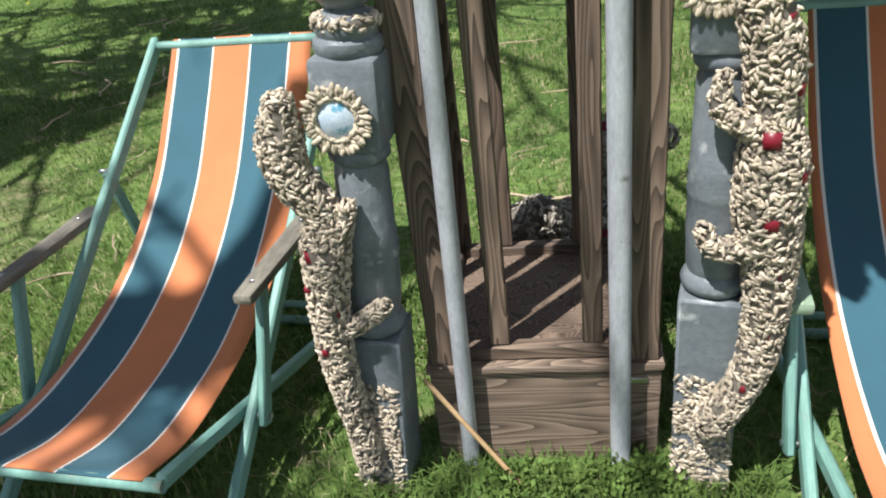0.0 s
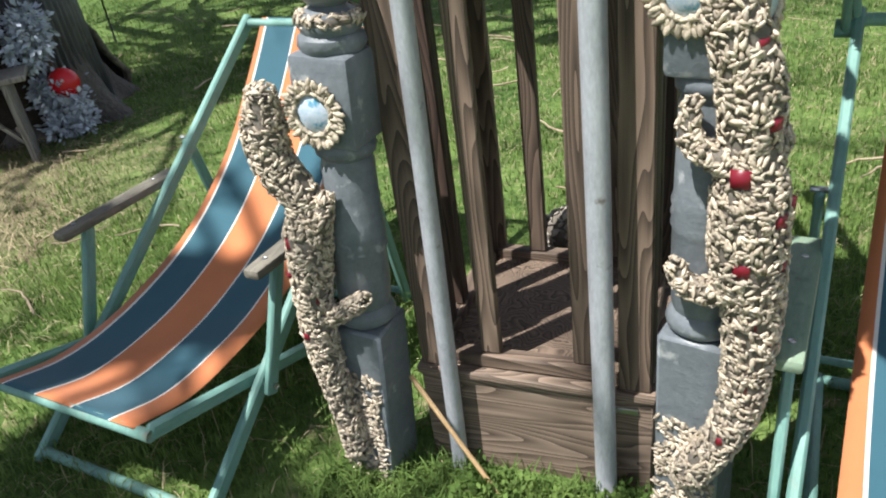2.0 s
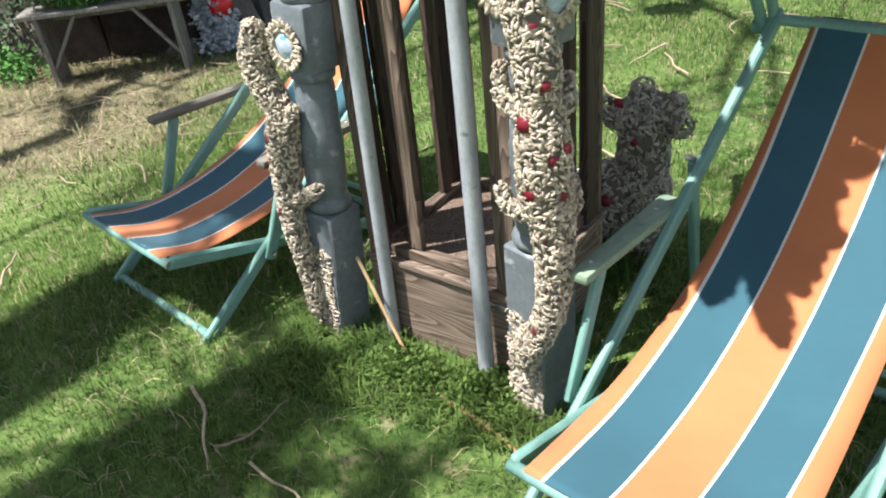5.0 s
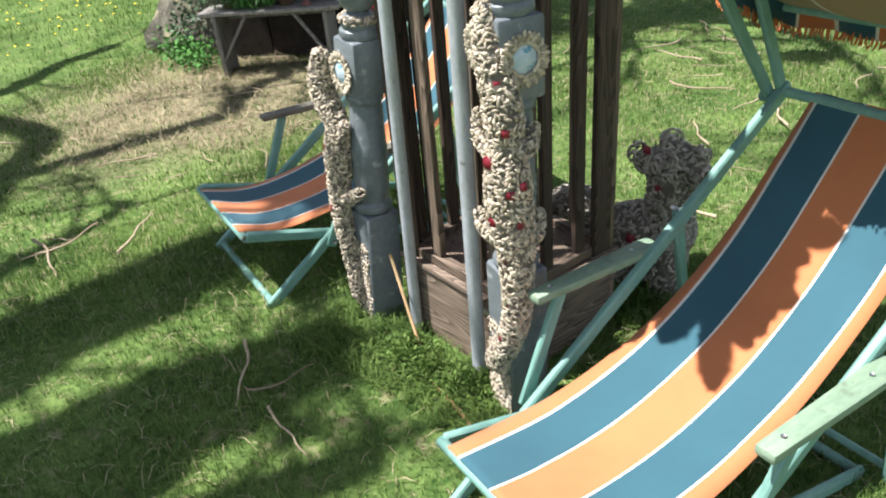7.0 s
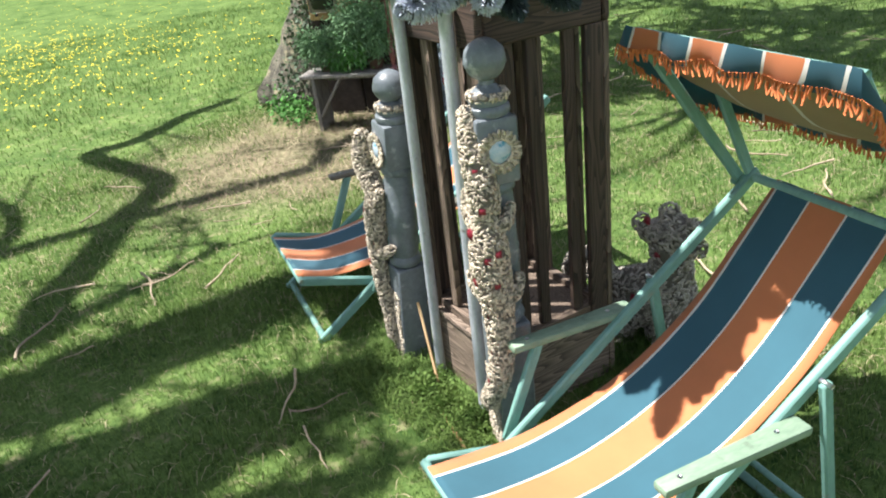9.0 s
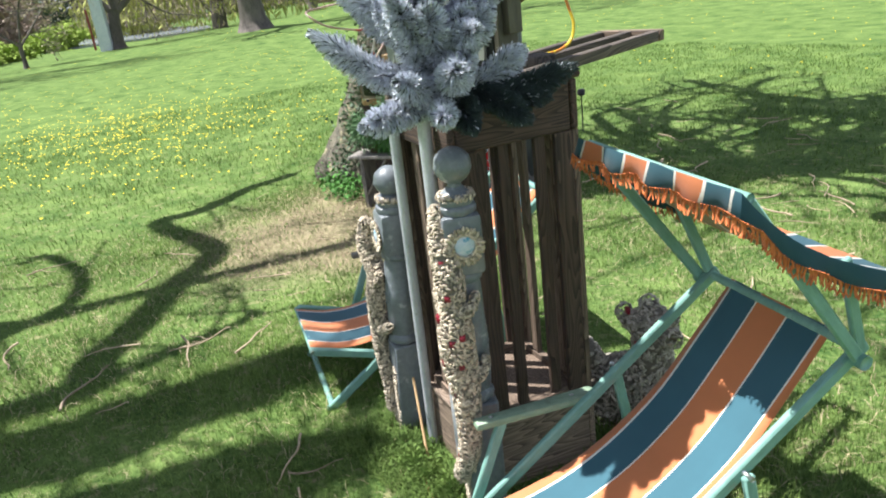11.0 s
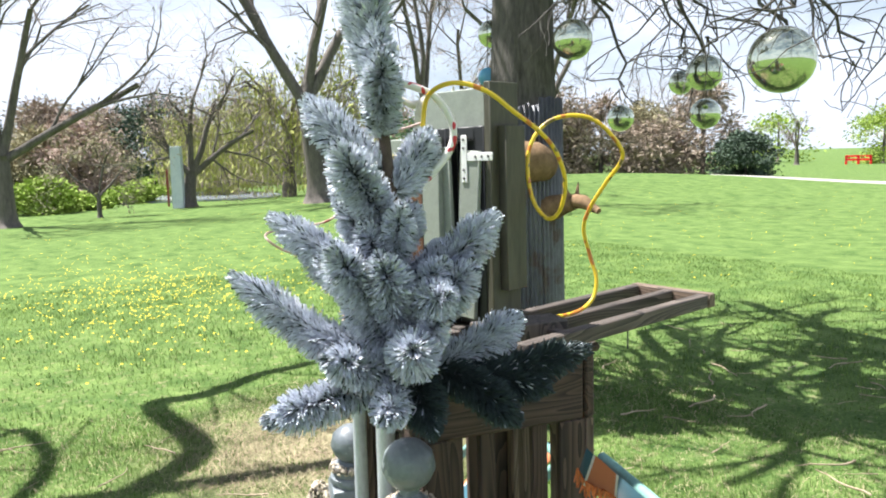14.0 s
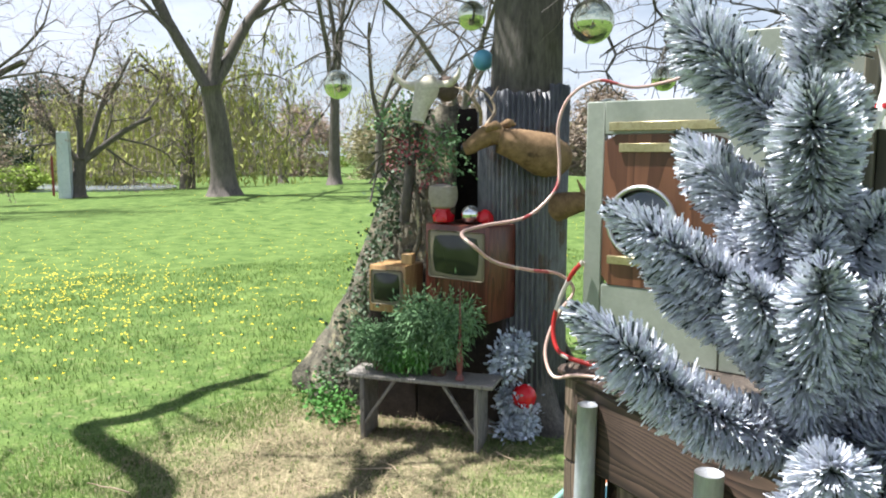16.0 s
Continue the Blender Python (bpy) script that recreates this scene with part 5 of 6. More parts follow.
# hollow stump leaning on the trunk, hung with ivy
stump = empty_thing("hollow_stump", INST, "hollow ivy-grown stump leaning on the old tree", "stump")


def stump_shell(inner):
    verts, faces = [], []
    seg, rows = 40, 16
    for j in range(rows + 1):
        f = j / rows
        z = -0.04 + 2.32 * f
        rx = 0.86 * (1 - f) ** 1.4 + 0.34 - (0.05 if inner else 0)
        ry = 0.36 * (1 - f) + 0.20 - (0.05 if inner else 0)
        cx = -0.22 + 0.10 * f
        for i in range(seg):
            a = radians(-68) - radians(285) * i / (seg - 1) + radians(0)
            k = 1 + 0.16 * noise.noise(Vector((a * 2.2, z * 1.6, 1))) + 0.08 * noise.noise(Vector((a * 7, z * 5, 2)))
            gap = 0.10 * math.sin(math.pi * min(1, f * 1.3))
            verts.append((cx + rx * k * math.cos(a - gap), 1.06 + ry * k * math.sin(a - gap), z + 0.10 * noise.noise(Vector((a * 3, 0, 7))) * f))
    for j in range(rows):
        for i in range(seg - 1):
            q = (j * seg + i, j * seg + i + 1, (j + 1) * seg + i + 1, (j + 1) * seg + i)
            faces.append(q if inner else q[::-1])
    return verts, faces


v, f = stump_shell(False)
raw("bark_shell", v, f, BARK_PALE, stump, "pale lichened bark").modifiers.new("thickness", "SOLIDIFY").thickness = 0.03
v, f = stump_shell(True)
raw("shaded_core", v, f, DARK_IN, stump)
ivy = [(-0.98 + 0.66 * k ** 0.75 + random.uniform(-0.05, 0.05), 0.62 + 0.12 * k, 0.10 + 2.05 * k) for k in np.linspace(0, 1, 34)]
tagged(leaf_cloud("ivy", ivy, (0.060, 0.07, 0.07), 2400, 0.034, IVY, 5, stump, label="dark ivy leaves over the bark"), kind="stuff")
tagged(leaf_cloud("ground_cover", [(-0.88, 0.38, 0.10), (-0.75, 0.30, 0.08), (-0.66, 0.22, 0.10), (-1.0, 0.5, 0.14)], (0.07, 0.07, 0.05), 700, 0.034, FERN_B, 6, stump), kind="stuff")
rngl = random.Random(3)
sticks = [([(-0.35 + rngl.uniform(-.25, .25), 0.58 + rngl.uniform(-.05, .05), rngl.uniform(1.55, 2.2)) for _ in range(2)], 0.008) for _ in range(16)]
v, t = tube_mesh(sticks, 5)
arrays("twigs", v, t, BARK, stump)
tagged(leaf_cloud("red_berries", [(-0.28, 0.56, 2.02), (-0.10, 0.50, 1.97), (-0.02, 0.46, 1.74), (-0.33, 0.56, 1.87)], (0.07, 0.03, 0.05), 260, 0.022, surface("dull_red_berry", (0.18, 0.03, 0.04), (0.36, 0.09, 0.10), 30, 0.6, 0.0, vary=0.3, island=True), 7, stump, slim=0.5), kind="stuff")
tagged(leaf_cloud("moss", [(-0.28, 0.62, 2.24), (-0.42, 0.64, 2.14), (0.02, 0.50, 2.04), (0.04, 0.5, 1.87)], (0.08, 0.06, 0.06), 900, 0.03, FERN, 8, stump), kind="stuff")
rope("root", [(-0.22, 0.54, 1.20), (-0.16, 0.50, 1.35), (-0.18, 0.52, 1.55), (-0.20, 0.54, 1.72)], 0.018, BARK_PALE, stump)
rope("root", [(-0.30, 0.56, 1.45), (-0.26, 0.52, 1.65), (-0.24, 0.54, 1.85)], 0.04, BARK, stump)

# bench
bench = empty_thing("wooden_bench", INST, "low weathered grey plank bench on bare soil", "bench")
bt = block(1.02, 0.27, 0.028, 0.005)
part("seat_plank", bt, GREY_WOOD, bench, "", pose(0, 0.12, 0.432) @ Matrix.Rotation(0, 4, "Z"))
for x in (-0.40, 0.40):
    leg = block(0.030, 0.25, 0.431, 0.004)
    part("leg_board", leg, GREY_WOOD, bench, "", pose(x, 0.12, 0.0))
for sx in (-1, 1):
    beam("brace", (sx * 0.385, 0.02, 0.12), (sx * 0.17, 0.02, 0.43), 0.030, 0.020, GREY_WOOD, bench, (0, 1, 0))
beam("apron", (-0.384, 0.225, 0.395), (0.384, 0.225, 0.395), 0.06, 0.02, GREY_WOOD, bench, (0, 0, 1))

# crate carrying the televisions
crate = empty_thing("dark_crate", INST, "wooden crate behind the bench, coloured dark for the shade there", "crate")
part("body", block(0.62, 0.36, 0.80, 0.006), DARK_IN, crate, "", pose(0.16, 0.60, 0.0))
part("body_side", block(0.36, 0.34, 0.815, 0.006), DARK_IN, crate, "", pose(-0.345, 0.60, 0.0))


def television(name, m, w, h, d, wood, label, low):
    ob = empty_thing(name, m, label, "television", "old televisions")
    part("cabinet", block(w, d, h, 0.014, 2), wood, ob, "", pose(0, d / 2, 0))
    fr = h - low
    bez = block(w * 0.86, 0.012, fr * 0.80, 0.02, 3)
    part("bezel", bez, plain("dull_bronze_bezel", (0.22, 0.19, 0.13), 0.4) if low else wood, ob, "", pose(0, -0.004, low + fr * 0.10))
    # bulging tube face
    n, verts, faces = 12, [], []
    sw, sh = w * 0.36, fr * 0.33
    for j in range(n + 1):
        for i in range(n + 1):
            x, z = i / n * 2 - 1, j / n * 2 - 1
            k = 1 - 0.10 * (x * x * z * z)
            verts.append((x * sw * k, -0.012 - 0.016 * (1 - x * x) * (1 - z * z), low + fr * 0.50 + z * sh * k))
    for j in range(n):
        for i in range(n):
            a = j * (n + 1) + i
            faces.append((a, a + 1, a + n + 2, a + n + 1))
    raw("screen", verts, faces, SCREEN, ob, "dark bulging picture tube")
    for k in range(2):
        v2, f2 = lathe([(0.012, 0), (0.012, 0.016), (0.009, 0.018)], 14)
        raw("knob", v2, f2, BLACK, ob, "", pose(w * (0.25 - 0.5 * k), -0.001, low * 0.5 + 0.03 if low else 0.022, 90))
    return ob


television("television", INST @ pose(0.165, 0.325, 0.803, 0, 0, -20), 0.54, 0.65, 0.50, TV_RED, "large mahogany vintage television with dark screen", 0.24)
television("television", INST @ pose(-0.345, 0.33, 0.818, 0, 0, -6), 0.29, 0.335, 0.30, TV_BLOND, "small blond wood vintage television with rounded screen", 0.03)

# things on and round the televisions
hat = empty_thing("felt_bowl", INST @ Matrix.Translation((0.03, 0.45, 1.455)), "grey felt cap on a red toy on the television", "ornament")
v, f = lathe([(0.05, 0.10), (0.085, 0.115), (0.098, 0.16), (0.102, 0.22), (0.095, 0.255), (0.05, 0.27)], 24, 0.04)
raw("felt_cap", v, f, LINEN, hat)
v, f = lathe([(0.03, 0.0), (0.07, 0.01), (0.075, 0.05), (0.05, 0.09), (0.052, 0.104)], 20, 0.25)
raw("red_base", v, f, RED_P, hat)
ball("silver_ball", inst(0.235, 0.42, 1.455 + 0.066), 0.064, SILVER, "silver glass ball on the television", "ball")
toy = raw("red_toy", *lathe([(0.03, 0.0), (0.055, 0.02), (0.05, 0.06), (0.03, 0.09), (0.012, 0.10)], 14, 0.4), RED_P, m=INST @ Matrix.Translation((0.33, 0.46, 1.455)))
tagged(toy, "small red plastic toy on the television", "toy")
bx = part("small_wooden_box", block(0.08, 0.08, 0.075, 0.004), TV_BLOND, None, "", INST @ pose(-0.225, 0.44, 1.155))
tagged(bx, "small blond wooden box on the television", "box")
for k, (cx, cz, n, mt, sp) in enumerate(((-0.31, 0.64, 5200, FERN, 0.095), (0.10, 0.76, 9000, FERN, 0.130), (-0.13, 0.60, 3600, FERN_B, 0.085))):
    pot = empty_thing("fern_plant", INST @ Matrix.Translation((cx, 0.14, 0.461)), ("grey-green feathery fern in a pot on the bench", "large feathery fern drooping over the bench", "bright green fern hanging over the bench")[k], "plant", "ferns on the bench")
    v, f = lathe([(0.05, 0.0), (0.065, 0.07), (0.07, 0.075)], 16)
    raw("pot", v, f, plain("brown_pot", (0.10, 0.05, 0.03), 0.7), pot)
    cc = [(random.uniform(-1, 1) * sp * 1.4, random.uniform(-0.10, 0.06), cz - 0.461 + random.uniform(-0.8, 0.9) * sp) for _ in range(16)]
    leaf_cloud("fronds", cc, (sp * 0.42, sp * 0.4, sp * 0.48), n, 0.036, mt, 40 + k, pot, droop=1.2, slim=0.13)
spn = [(0.028, 0), (0.030, 0.02), (0.014, 0.04), (0.022, 0.09), (0.024, 0.14), (0.012, 0.18), (0.018, 0.21), (0.014, 0.26), (0.009, 0.34), (0.012, 0.38), (0.006, 0.44), (0.004, 0.62)]
v, f = lathe(spn, 16)
sp_ob = raw("turned_spindle", v, f, surface("dark_red_lacquer", (0.07, 0.012, 0.012), (0.30, 0.10, 0.09), 22, 0.35, 0.1, (0.2, 0.2, 2.5)), m=INST @ Matrix.Translation((0.27, 0.06, 0.461)))
tagged(sp_ob, "dark red turned spindle standing on the bench", "spindle")
for k, (x, z) in enumerate(((0.56, 0.56), (0.60, 0.17))):
    cl = leaf_cloud("flocked_garland", [(x + random.uniform(-.09, .09), 0.33 + random.uniform(-.05, .05), z + random.uniform(-.10, .12)) for _ in range(12)], (0.035, 0.035, 0.035), 1500, 0.04, PALE_LEAF, 50 + k, None, INST, slim=0.3)
    tagged(cl, "pale blue flocked garland hanging by the trunk", "garland", "flocked garlands")
ball("red_ball", Vector((-2.735, 3.785, 0.335)) + Vector((0.10, -0.14, 0.0)), 0.085, RED_P, "glossy red plastic ball among flocked garlands", "ball")
post = part("garland_post", block(0.04, 0.04, 0.72, 0.004), BROWN_WOOD, None, "", INST @ pose(0.60, 0.40, 0.0))
tagged(post, "dark stake holding the garlands by the trunk", "stake")

# mounted heads and skull, plain shapes
def merged(name, tubes, mats, slots, label, category, m=Matrix(), sides=14):
    V, T, S, base = [], [], [], 0
    for (pts, rad), s in zip(tubes, slots):
        p = smooth_path(pts, 5)
        r = np.interp(np.linspace(0, 1, len(p)), np.linspace(0, 1, len(rad)), rad)
        v, t = tube_mesh([(p, r)], sides if max(rad) > 0.02 else 6)
        V.append(v)
        T.append(t + base)
        S.append(np.full(len(t), s))
        base += len(v)
    return tagged(arrays(name, np.concatenate(V), np.concatenate(T), mats, slots=np.concatenate(S), smooth=True, m=m), label, category)


merged("deer_head_mount",
       [([(0.80, 0.60, 1.90), (0.72, 0.47, 1.93), (0.58, 0.38, 1.985), (0.45, 0.33, 2.02)], [0.12, 0.150, 0.112, 0.080]),
        ([(0.74, 0.50, 1.90), (0.72, 0.45, 1.80)], [0.09, 0.05]),
        ([(0.47, 0.33, 2.045), (0.40, 0.32, 2.06), (0.31, 0.31, 2.01), (0.26, 0.305, 1.975), (0.225, 0.30, 1.962)], [0.062, 0.076, 0.058, 0.048, 0.042]),
        ([(0.42, 0.36, 2.09), (0.50, 0.40, 2.13), (0.55, 0.40, 2.12)], [0.012, 0.035, 0.006]), ([(0.38, 0.26, 2.08), (0.46, 0.20, 2.11), (0.50, 0.19, 2.09)], [0.012, 0.032, 0.006]),
        ([(0.36, 0.35, 2.12), (0.40, 0.42, 2.22), (0.34, 0.44, 2.33), (0.24, 0.42, 2.38)], [0.014, 0.012, 0.010, 0.003]), ([(0.34, 0.28, 2.12), (0.36, 0.18, 2.22), (0.28, 0.15, 2.32), (0.19, 0.17, 2.36)], [0.014, 0.012, 0.010, 0.003]),
        ([(0.39, 0.41, 2.2), (0.34, 0.40, 2.28)], [0.009, 0.003]), ([(0.37, 0.43, 2.29), (0.42, 0.44, 2.38)], [0.009, 0.003]), ([(0.35, 0.19, 2.2), (0.30, 0.2, 2.28)], [0.009, 0.003]), ([(0.31, 0.15, 2.29), (0.36, 0.14, 2.37)], [0.009, 0.003]),
        ([(0.226, 0.30, 1.966), (0.208, 0.30, 1.962)], [0.034, 0.024])],
       [HIDE, surface("brown_antler", (0.16, 0.11, 0.07), (0.42, 0.33, 0.23), 30, 0.6, 0.2), BLACK], [0, 0, 0, 0, 0, 1, 1, 1, 1, 1, 1, 2], "brown deer head mount with antlers on the trunk", "mount", INST)
merged("doe_head_mount",
       [([(-2.72, 4.02, 1.60), (-2.55, 4.02, 1.64), (-2.42, 4.02, 1.66)], [0.10, 0.075, 0.055]), ([(-2.44, 4.02, 1.67), (-2.34, 4.03, 1.66), (-2.20, 4.05, 1.60)], [0.050, 0.052, 0.022]), ([(-2.44, 4.05, 1.70), (-2.47, 4.09, 1.80)], [0.02, 0.004]), ([(-2.44, 3.98, 1.70), (-2.47, 3.94, 1.80)], [0.02, 0.004])],
       [HIDE], [0, 0, 0, 0], "small brown deer head mount facing away from the trunk", "mount")
merged("cow_skull",
       [([(-0.02, 0.30, 2.42), (-0.02, 0.26, 2.36), (-0.05, 0.22, 2.24), (-0.07, 0.20, 2.14)], [0.055, 0.088, 0.056, 0.048]), ([(-0.04, 0.28, 2.39), (-0.15, 0.27, 2.38), (-0.23, 0.25, 2.43), (-0.25, 0.24, 2.49)], [0.04, 0.028, 0.018, 0.005]), ([(0.0, 0.28, 2.39), (0.11, 0.27, 2.38), (0.19, 0.25, 2.43), (0.21, 0.24, 2.49)], [0.04, 0.028, 0.018, 0.005])],
       [BONE], [0, 0, 0], "bleached cow skull on top of the hollow stump", "skull", INST)
ball("dark_fur_ball", inst(0.09, 0.33, 2.36), 0.085, surface("dark_fur", (0.05, 0.035, 0.028), (0.14, 0.10, 0.08), 40, 0.95, 0.8), "dark furry ball beside the bleached skull", "ball")

# hanging balls
MIRROR_BALL = plain("clear_mirroring_glass", (0.66, 0.70, 0.55), 0.02, 0.95)
for x, y, z, r in ((-5.83, 4.066, 2.667, 0.145), (-2.479, 4.057, 2.828, 0.145), (-3.597, 6.362, 2.694, 0.12), (-2.70, 5.677, 2.670, 0.155), (-2.906, 5.929, 2.337, 0.135), (-0.862, 4.185, 2.485, 0.18), (-3.557, 5.52, 2.338, 0.125), (-4.384, 4.616, 3.197, 0.13)):
    hb = ball("glass_ball", (x, y, z), r, MIRROR_BALL, "large clear glass ball hanging from a twig", "glass ball", "hanging glass balls")
blue = empty_thing("blue_ball", Matrix.Translation((-3.445, 3.951, 2.665)), "pale blue ball hanging before the trunk", "ball")
v, f = lathe([(max(0.001, 0.078 * math.cos(a)), 0.078 * math.sin(a)) for a in np.linspace(-1.57, 1.57, 18)], 28)
raw("sphere", v, f, BLUE_P, blue)
rope("cord", [(0, 0, 0.076), (0.005, 0.005, 0.5), (0.015, 0.01, 1.3)], 0.003, BLACK, blue)

# ---- trees and water in the distance ----
FAR_BARK = surface("grey_brown_bark", (0.06, 0.052, 0.046), (0.18, 0.155, 0.135), 3, 0.9, 0.8, (1, 1, 0.2), depth=0.05)
TWIG_FAR = surface("bare_twig", (0.20, 0.16, 0.14), (0.38, 0.31, 0.28), 5, 0.9, 0.0)
BUD = surface("pale_spring_bud", (0.24, 0.22, 0.12), (0.42, 0.38, 0.24), 4, 0.9, 0.0, vary=0.3, island=True)
PINKBUD = surface("pinkish_blossom_bud", (0.30, 0.21, 0.17), (0.48, 0.37, 0.31), 4, 0.9, 0.0, vary=0.3, island=True)
WILLOW = surface("yellow_green_willow_leaf", (0.26, 0.28, 0.06), (0.46, 0.47, 0.16), 4, 0.9, 0.0, vary=0.3, island=True)
CONIFER = surface("dark_conifer_needle", (0.035, 0.060, 0.040), (0.09, 0.13, 0.085), 3, 0.9, 0.0, vary=0.4, island=True)
SHRUB = surface("light_green_shrub_leaf", (0.16, 0.25, 0.03), (0.34, 0.44, 0.08), 3, 0.9, 0.0, vary=0.3, island=True)
THICKET = surface("brown_thicket_twig", (0.20, 0.155, 0.12), (0.40, 0.32, 0.25), 3, 0.9, 0.0, vary=0.4, island=True)


def bare_tree(x, y, h, r, seed, forks, label, bud=None, buds=0, lean=(0, 0), depth=3, spread=0.55, droop=0.0, fork_at=0.32):
    """A leafless spring tree: tapered trunk that forks, limbs, twigs, a haze of buds."""
    rng = np.random.default_rng(seed)
    ob = empty_thing("bare_tree", Matrix.Translation((x, y, gz(x, y) - 0.05)), label, "tree", "bare trees on the lawn")
    zf = h * fork_at
    trunk = smooth_path([(0, 0, 0), (lean[0] * 0.3, lean[1] * 0.3, zf * 0.5), (lean[0], lean[1], zf)], 5)
    rad = np.linspace(r, r * 0.72, len(trunk))
    rad[0] *= 1.5
    rad[1] *= 1.12
    v, t = tube_mesh([(trunk, rad)], 14)
    arrays("trunk", v, t, FAR_BARK, ob, smooth=True)
    ends = []
    for d in forks:
        lines = []
        grow(lines, trunk[-1] - np.array([0, 0, 0.2]), d, h * 0.46, r * 0.50, depth, rng, 0.45, droop, spread, 3, 0.56, 0.35, 0.010)
        lines = [(p, q if k == 0 else q * 0.72) for k, (p, q) in enumerate(lines)]
        v, t = tube_mesh(lines, 5)
        arrays("limb", v, t, FAR_BARK, ob, smooth=True)
        ends += [ln[0][-1] for ln in lines if ln[1][0] < r * 0.2]
    tips = np.array(ends)
    tw = []
    for q in tips[rng.integers(0, len(tips), min(len(tips) * 3, 900))]:
        d = rng.normal(size=3) + np.array([0, 0, 0.3 - droop])
        tw.append((limb_path(q, d, h * rng.uniform(0.05, 0.12), rng, 0.8, droop, 3), np.array([0.009, 0.008, 0.006, 0.004])))
    v, t = tube_mesh(tw, 3)
    tagged(arrays("twigs", v, t, TWIG_FAR, ob), kind="stuff")
    if bud:
        leaf_cloud("bud_haze", tips, (h * 0.035,) * 3, buds, 0.09, bud, seed, ob)
    return ob


bare_tree(-29.4, 12.05, 15, 0.55, 1, [(-0.15, -0.75, 1.1), (0.1, 0.25, 1.3), (0.0, 0.7, 1.2)], "tall bare forked tree on the lawn", None, 0, (0.1, -0.5), 3, 0.5, 0.1, 0.30)
bare_tree(-35.4, 7.65, 8.0, 0.34, 2, [(0, -0.8, 0.9), (0.2, 0.5, 1.0), (0.3, 0.9, 0.7), (0, -0.1, 1.2)], "small dark bare spreading tree by the pond", PINKBUD, 1600, (0, 0.2), 3, 0.6, 0.0, 0.22)
bare_tree(-29.5, 0.1, 12, 0.36, 3, [(0, 0.55, 1.1), (0, -0.5, 1.1), (0.1, 0.9, 0.6), (0.1, 0.1, 1.3)], "bare upright tree on the lawn", None, 0, (0, 0), 3, 0.5, 0.0, 0.22)
bare_tree(-30.0, 17.6, 13, 0.28, 4, [(0, 0.3, 1.2), (0, -0.35, 1.1), (0.2, 0, 1.3)], "slender bare tree on the rise", None, 0, (0, 0.1), 3, 0.5, 0.25, 0.34)
bare_tree(-50, 24.5, 10, 0.36, 5, [(0, -0.8, 0.8), (0, 0.8, 0.8), (0, 0.1, 1.1)], "bare spreading tree with pinkish buds", PINKBUD, 2600, (0, 0.2), 3, 0.65, 0.0, 0.22)
bare_tree(-36, 24, 12, 0.30, 6, [(0, -0.5, 1.1), (0, 0.6, 1.0), (0.1, 0, 1.2)], "bare tree with pale buds behind the rise", BUD, 1500, (0, 0), 3, 0.6, 0.2, 0.3)
bare_tree(-44, 47, 9, 0.25, 7, [(0, -0.5, 1.0), (0.5, 0.4, 1.0), (0, 0, 1.2)], "bare tree beside the thicket", BUD, 1200, (0, 0), 3, 0.6, 0.1, 0.25)
bare_tree(-58.4, 86.1, 8, 0.3, 8, [(0.5, -0.4, 1.0), (-0.5, 0.4, 1.0), (0, 0, 1.2)], "distant bare tree on open lawn", None, 0, (0, 0), 3, 0.6, 0.0, 0.25)
bare_tree(-32, 3.4, 4.2, 0.10, 9, [(0, -0.8, 0.9), (0, 0.8, 0.9), (0.3, 0.1, 1.0)], "small ornamental tree with pale orange buds", BUD, 1500, (0, 0), 2, 0.7, 0.0, 0.25)
bare_tree(-20.5, 17.5, 11, 0.24, 10, [(0.2, 0.5, 1.1), (0, -0.4, 1.1), (0.3, 0.2, 1.2)], "bare tree rising behind the old tree", None, 0, (0, 0), 3, 0.6, 0.3, 0.3)


def willow(x, y, h, seed, label):
    rng = np.random.default_rng(seed)
    ob = empty_thing("weeping_willow", Matrix.Translation((x, y, gz(x, y) - 0.05)), label, "tree", "weeping willows")
    trunk = smooth_path([(0, 0, 0), (0.1, 0.1, h * 0.2), (0, 0.3, h * 0.42)], 5)
    lines = [(trunk, np.linspace(0.45, 0.26, len(trunk)))]
    v, t = tube_mesh(lines, 10)
    arrays("trunk", v, t, FAR_BARK, ob, smooth=True)
    for k in range(7):
        a, first = 2 * math.pi * k / 7, len(lines)
        grow(lines, trunk[-1 - k % 4], (math.cos(a), math.sin(a), 1.1), h * 0.42, 0.13, 1, rng, 0.6, 0.7, 0.5, 3, 0.6, 0.3, 0.02)
        v, t = tube_mesh(lines[first:], 6)
        arrays("limb", v, t, FAR_BARK, ob, smooth=True)
    strands, leaves = [], []
    ends = [ln[0][j] for ln in lines[1:] for j in (2, 3, -2, -1)]
    for q in ends:
        for _ in range(5):
            s = q + rng.normal(size=3) * np.array([0.9, 0.9, 0.3])
            ln = rng.uniform(0.25, 0.55) * h
            p = limb_path(s, (rng.normal() * 0.25, rng.normal() * 0.25, -1), min(ln, max(0.6, s[2] - 0.7)), rng, 0.25, 0.5, 5)
            strands.append((p, np.full(len(p), 0.012)))
            leaves += list(p)
    v, t = tube_mesh(strands, 3)
    tagged(arrays("strands", v, t, TWIG_FAR, ob), kind="stuff")
    leaf_cloud("leaves", leaves, (0.16, 0.16, 0.35), 9000, 0.42, WILLOW, seed, ob, droop=1.5, slim=0.10)
    return ob


willow(-41.5, 14.6, 11, 31, "weeping willow in pale yellow-green leaf by the pond")
willow(-52, 12.5, 7, 32, "distant weeping willow across the pond")
willow(-62, 44, 12, 33, "distant weeping willow in first leaf")


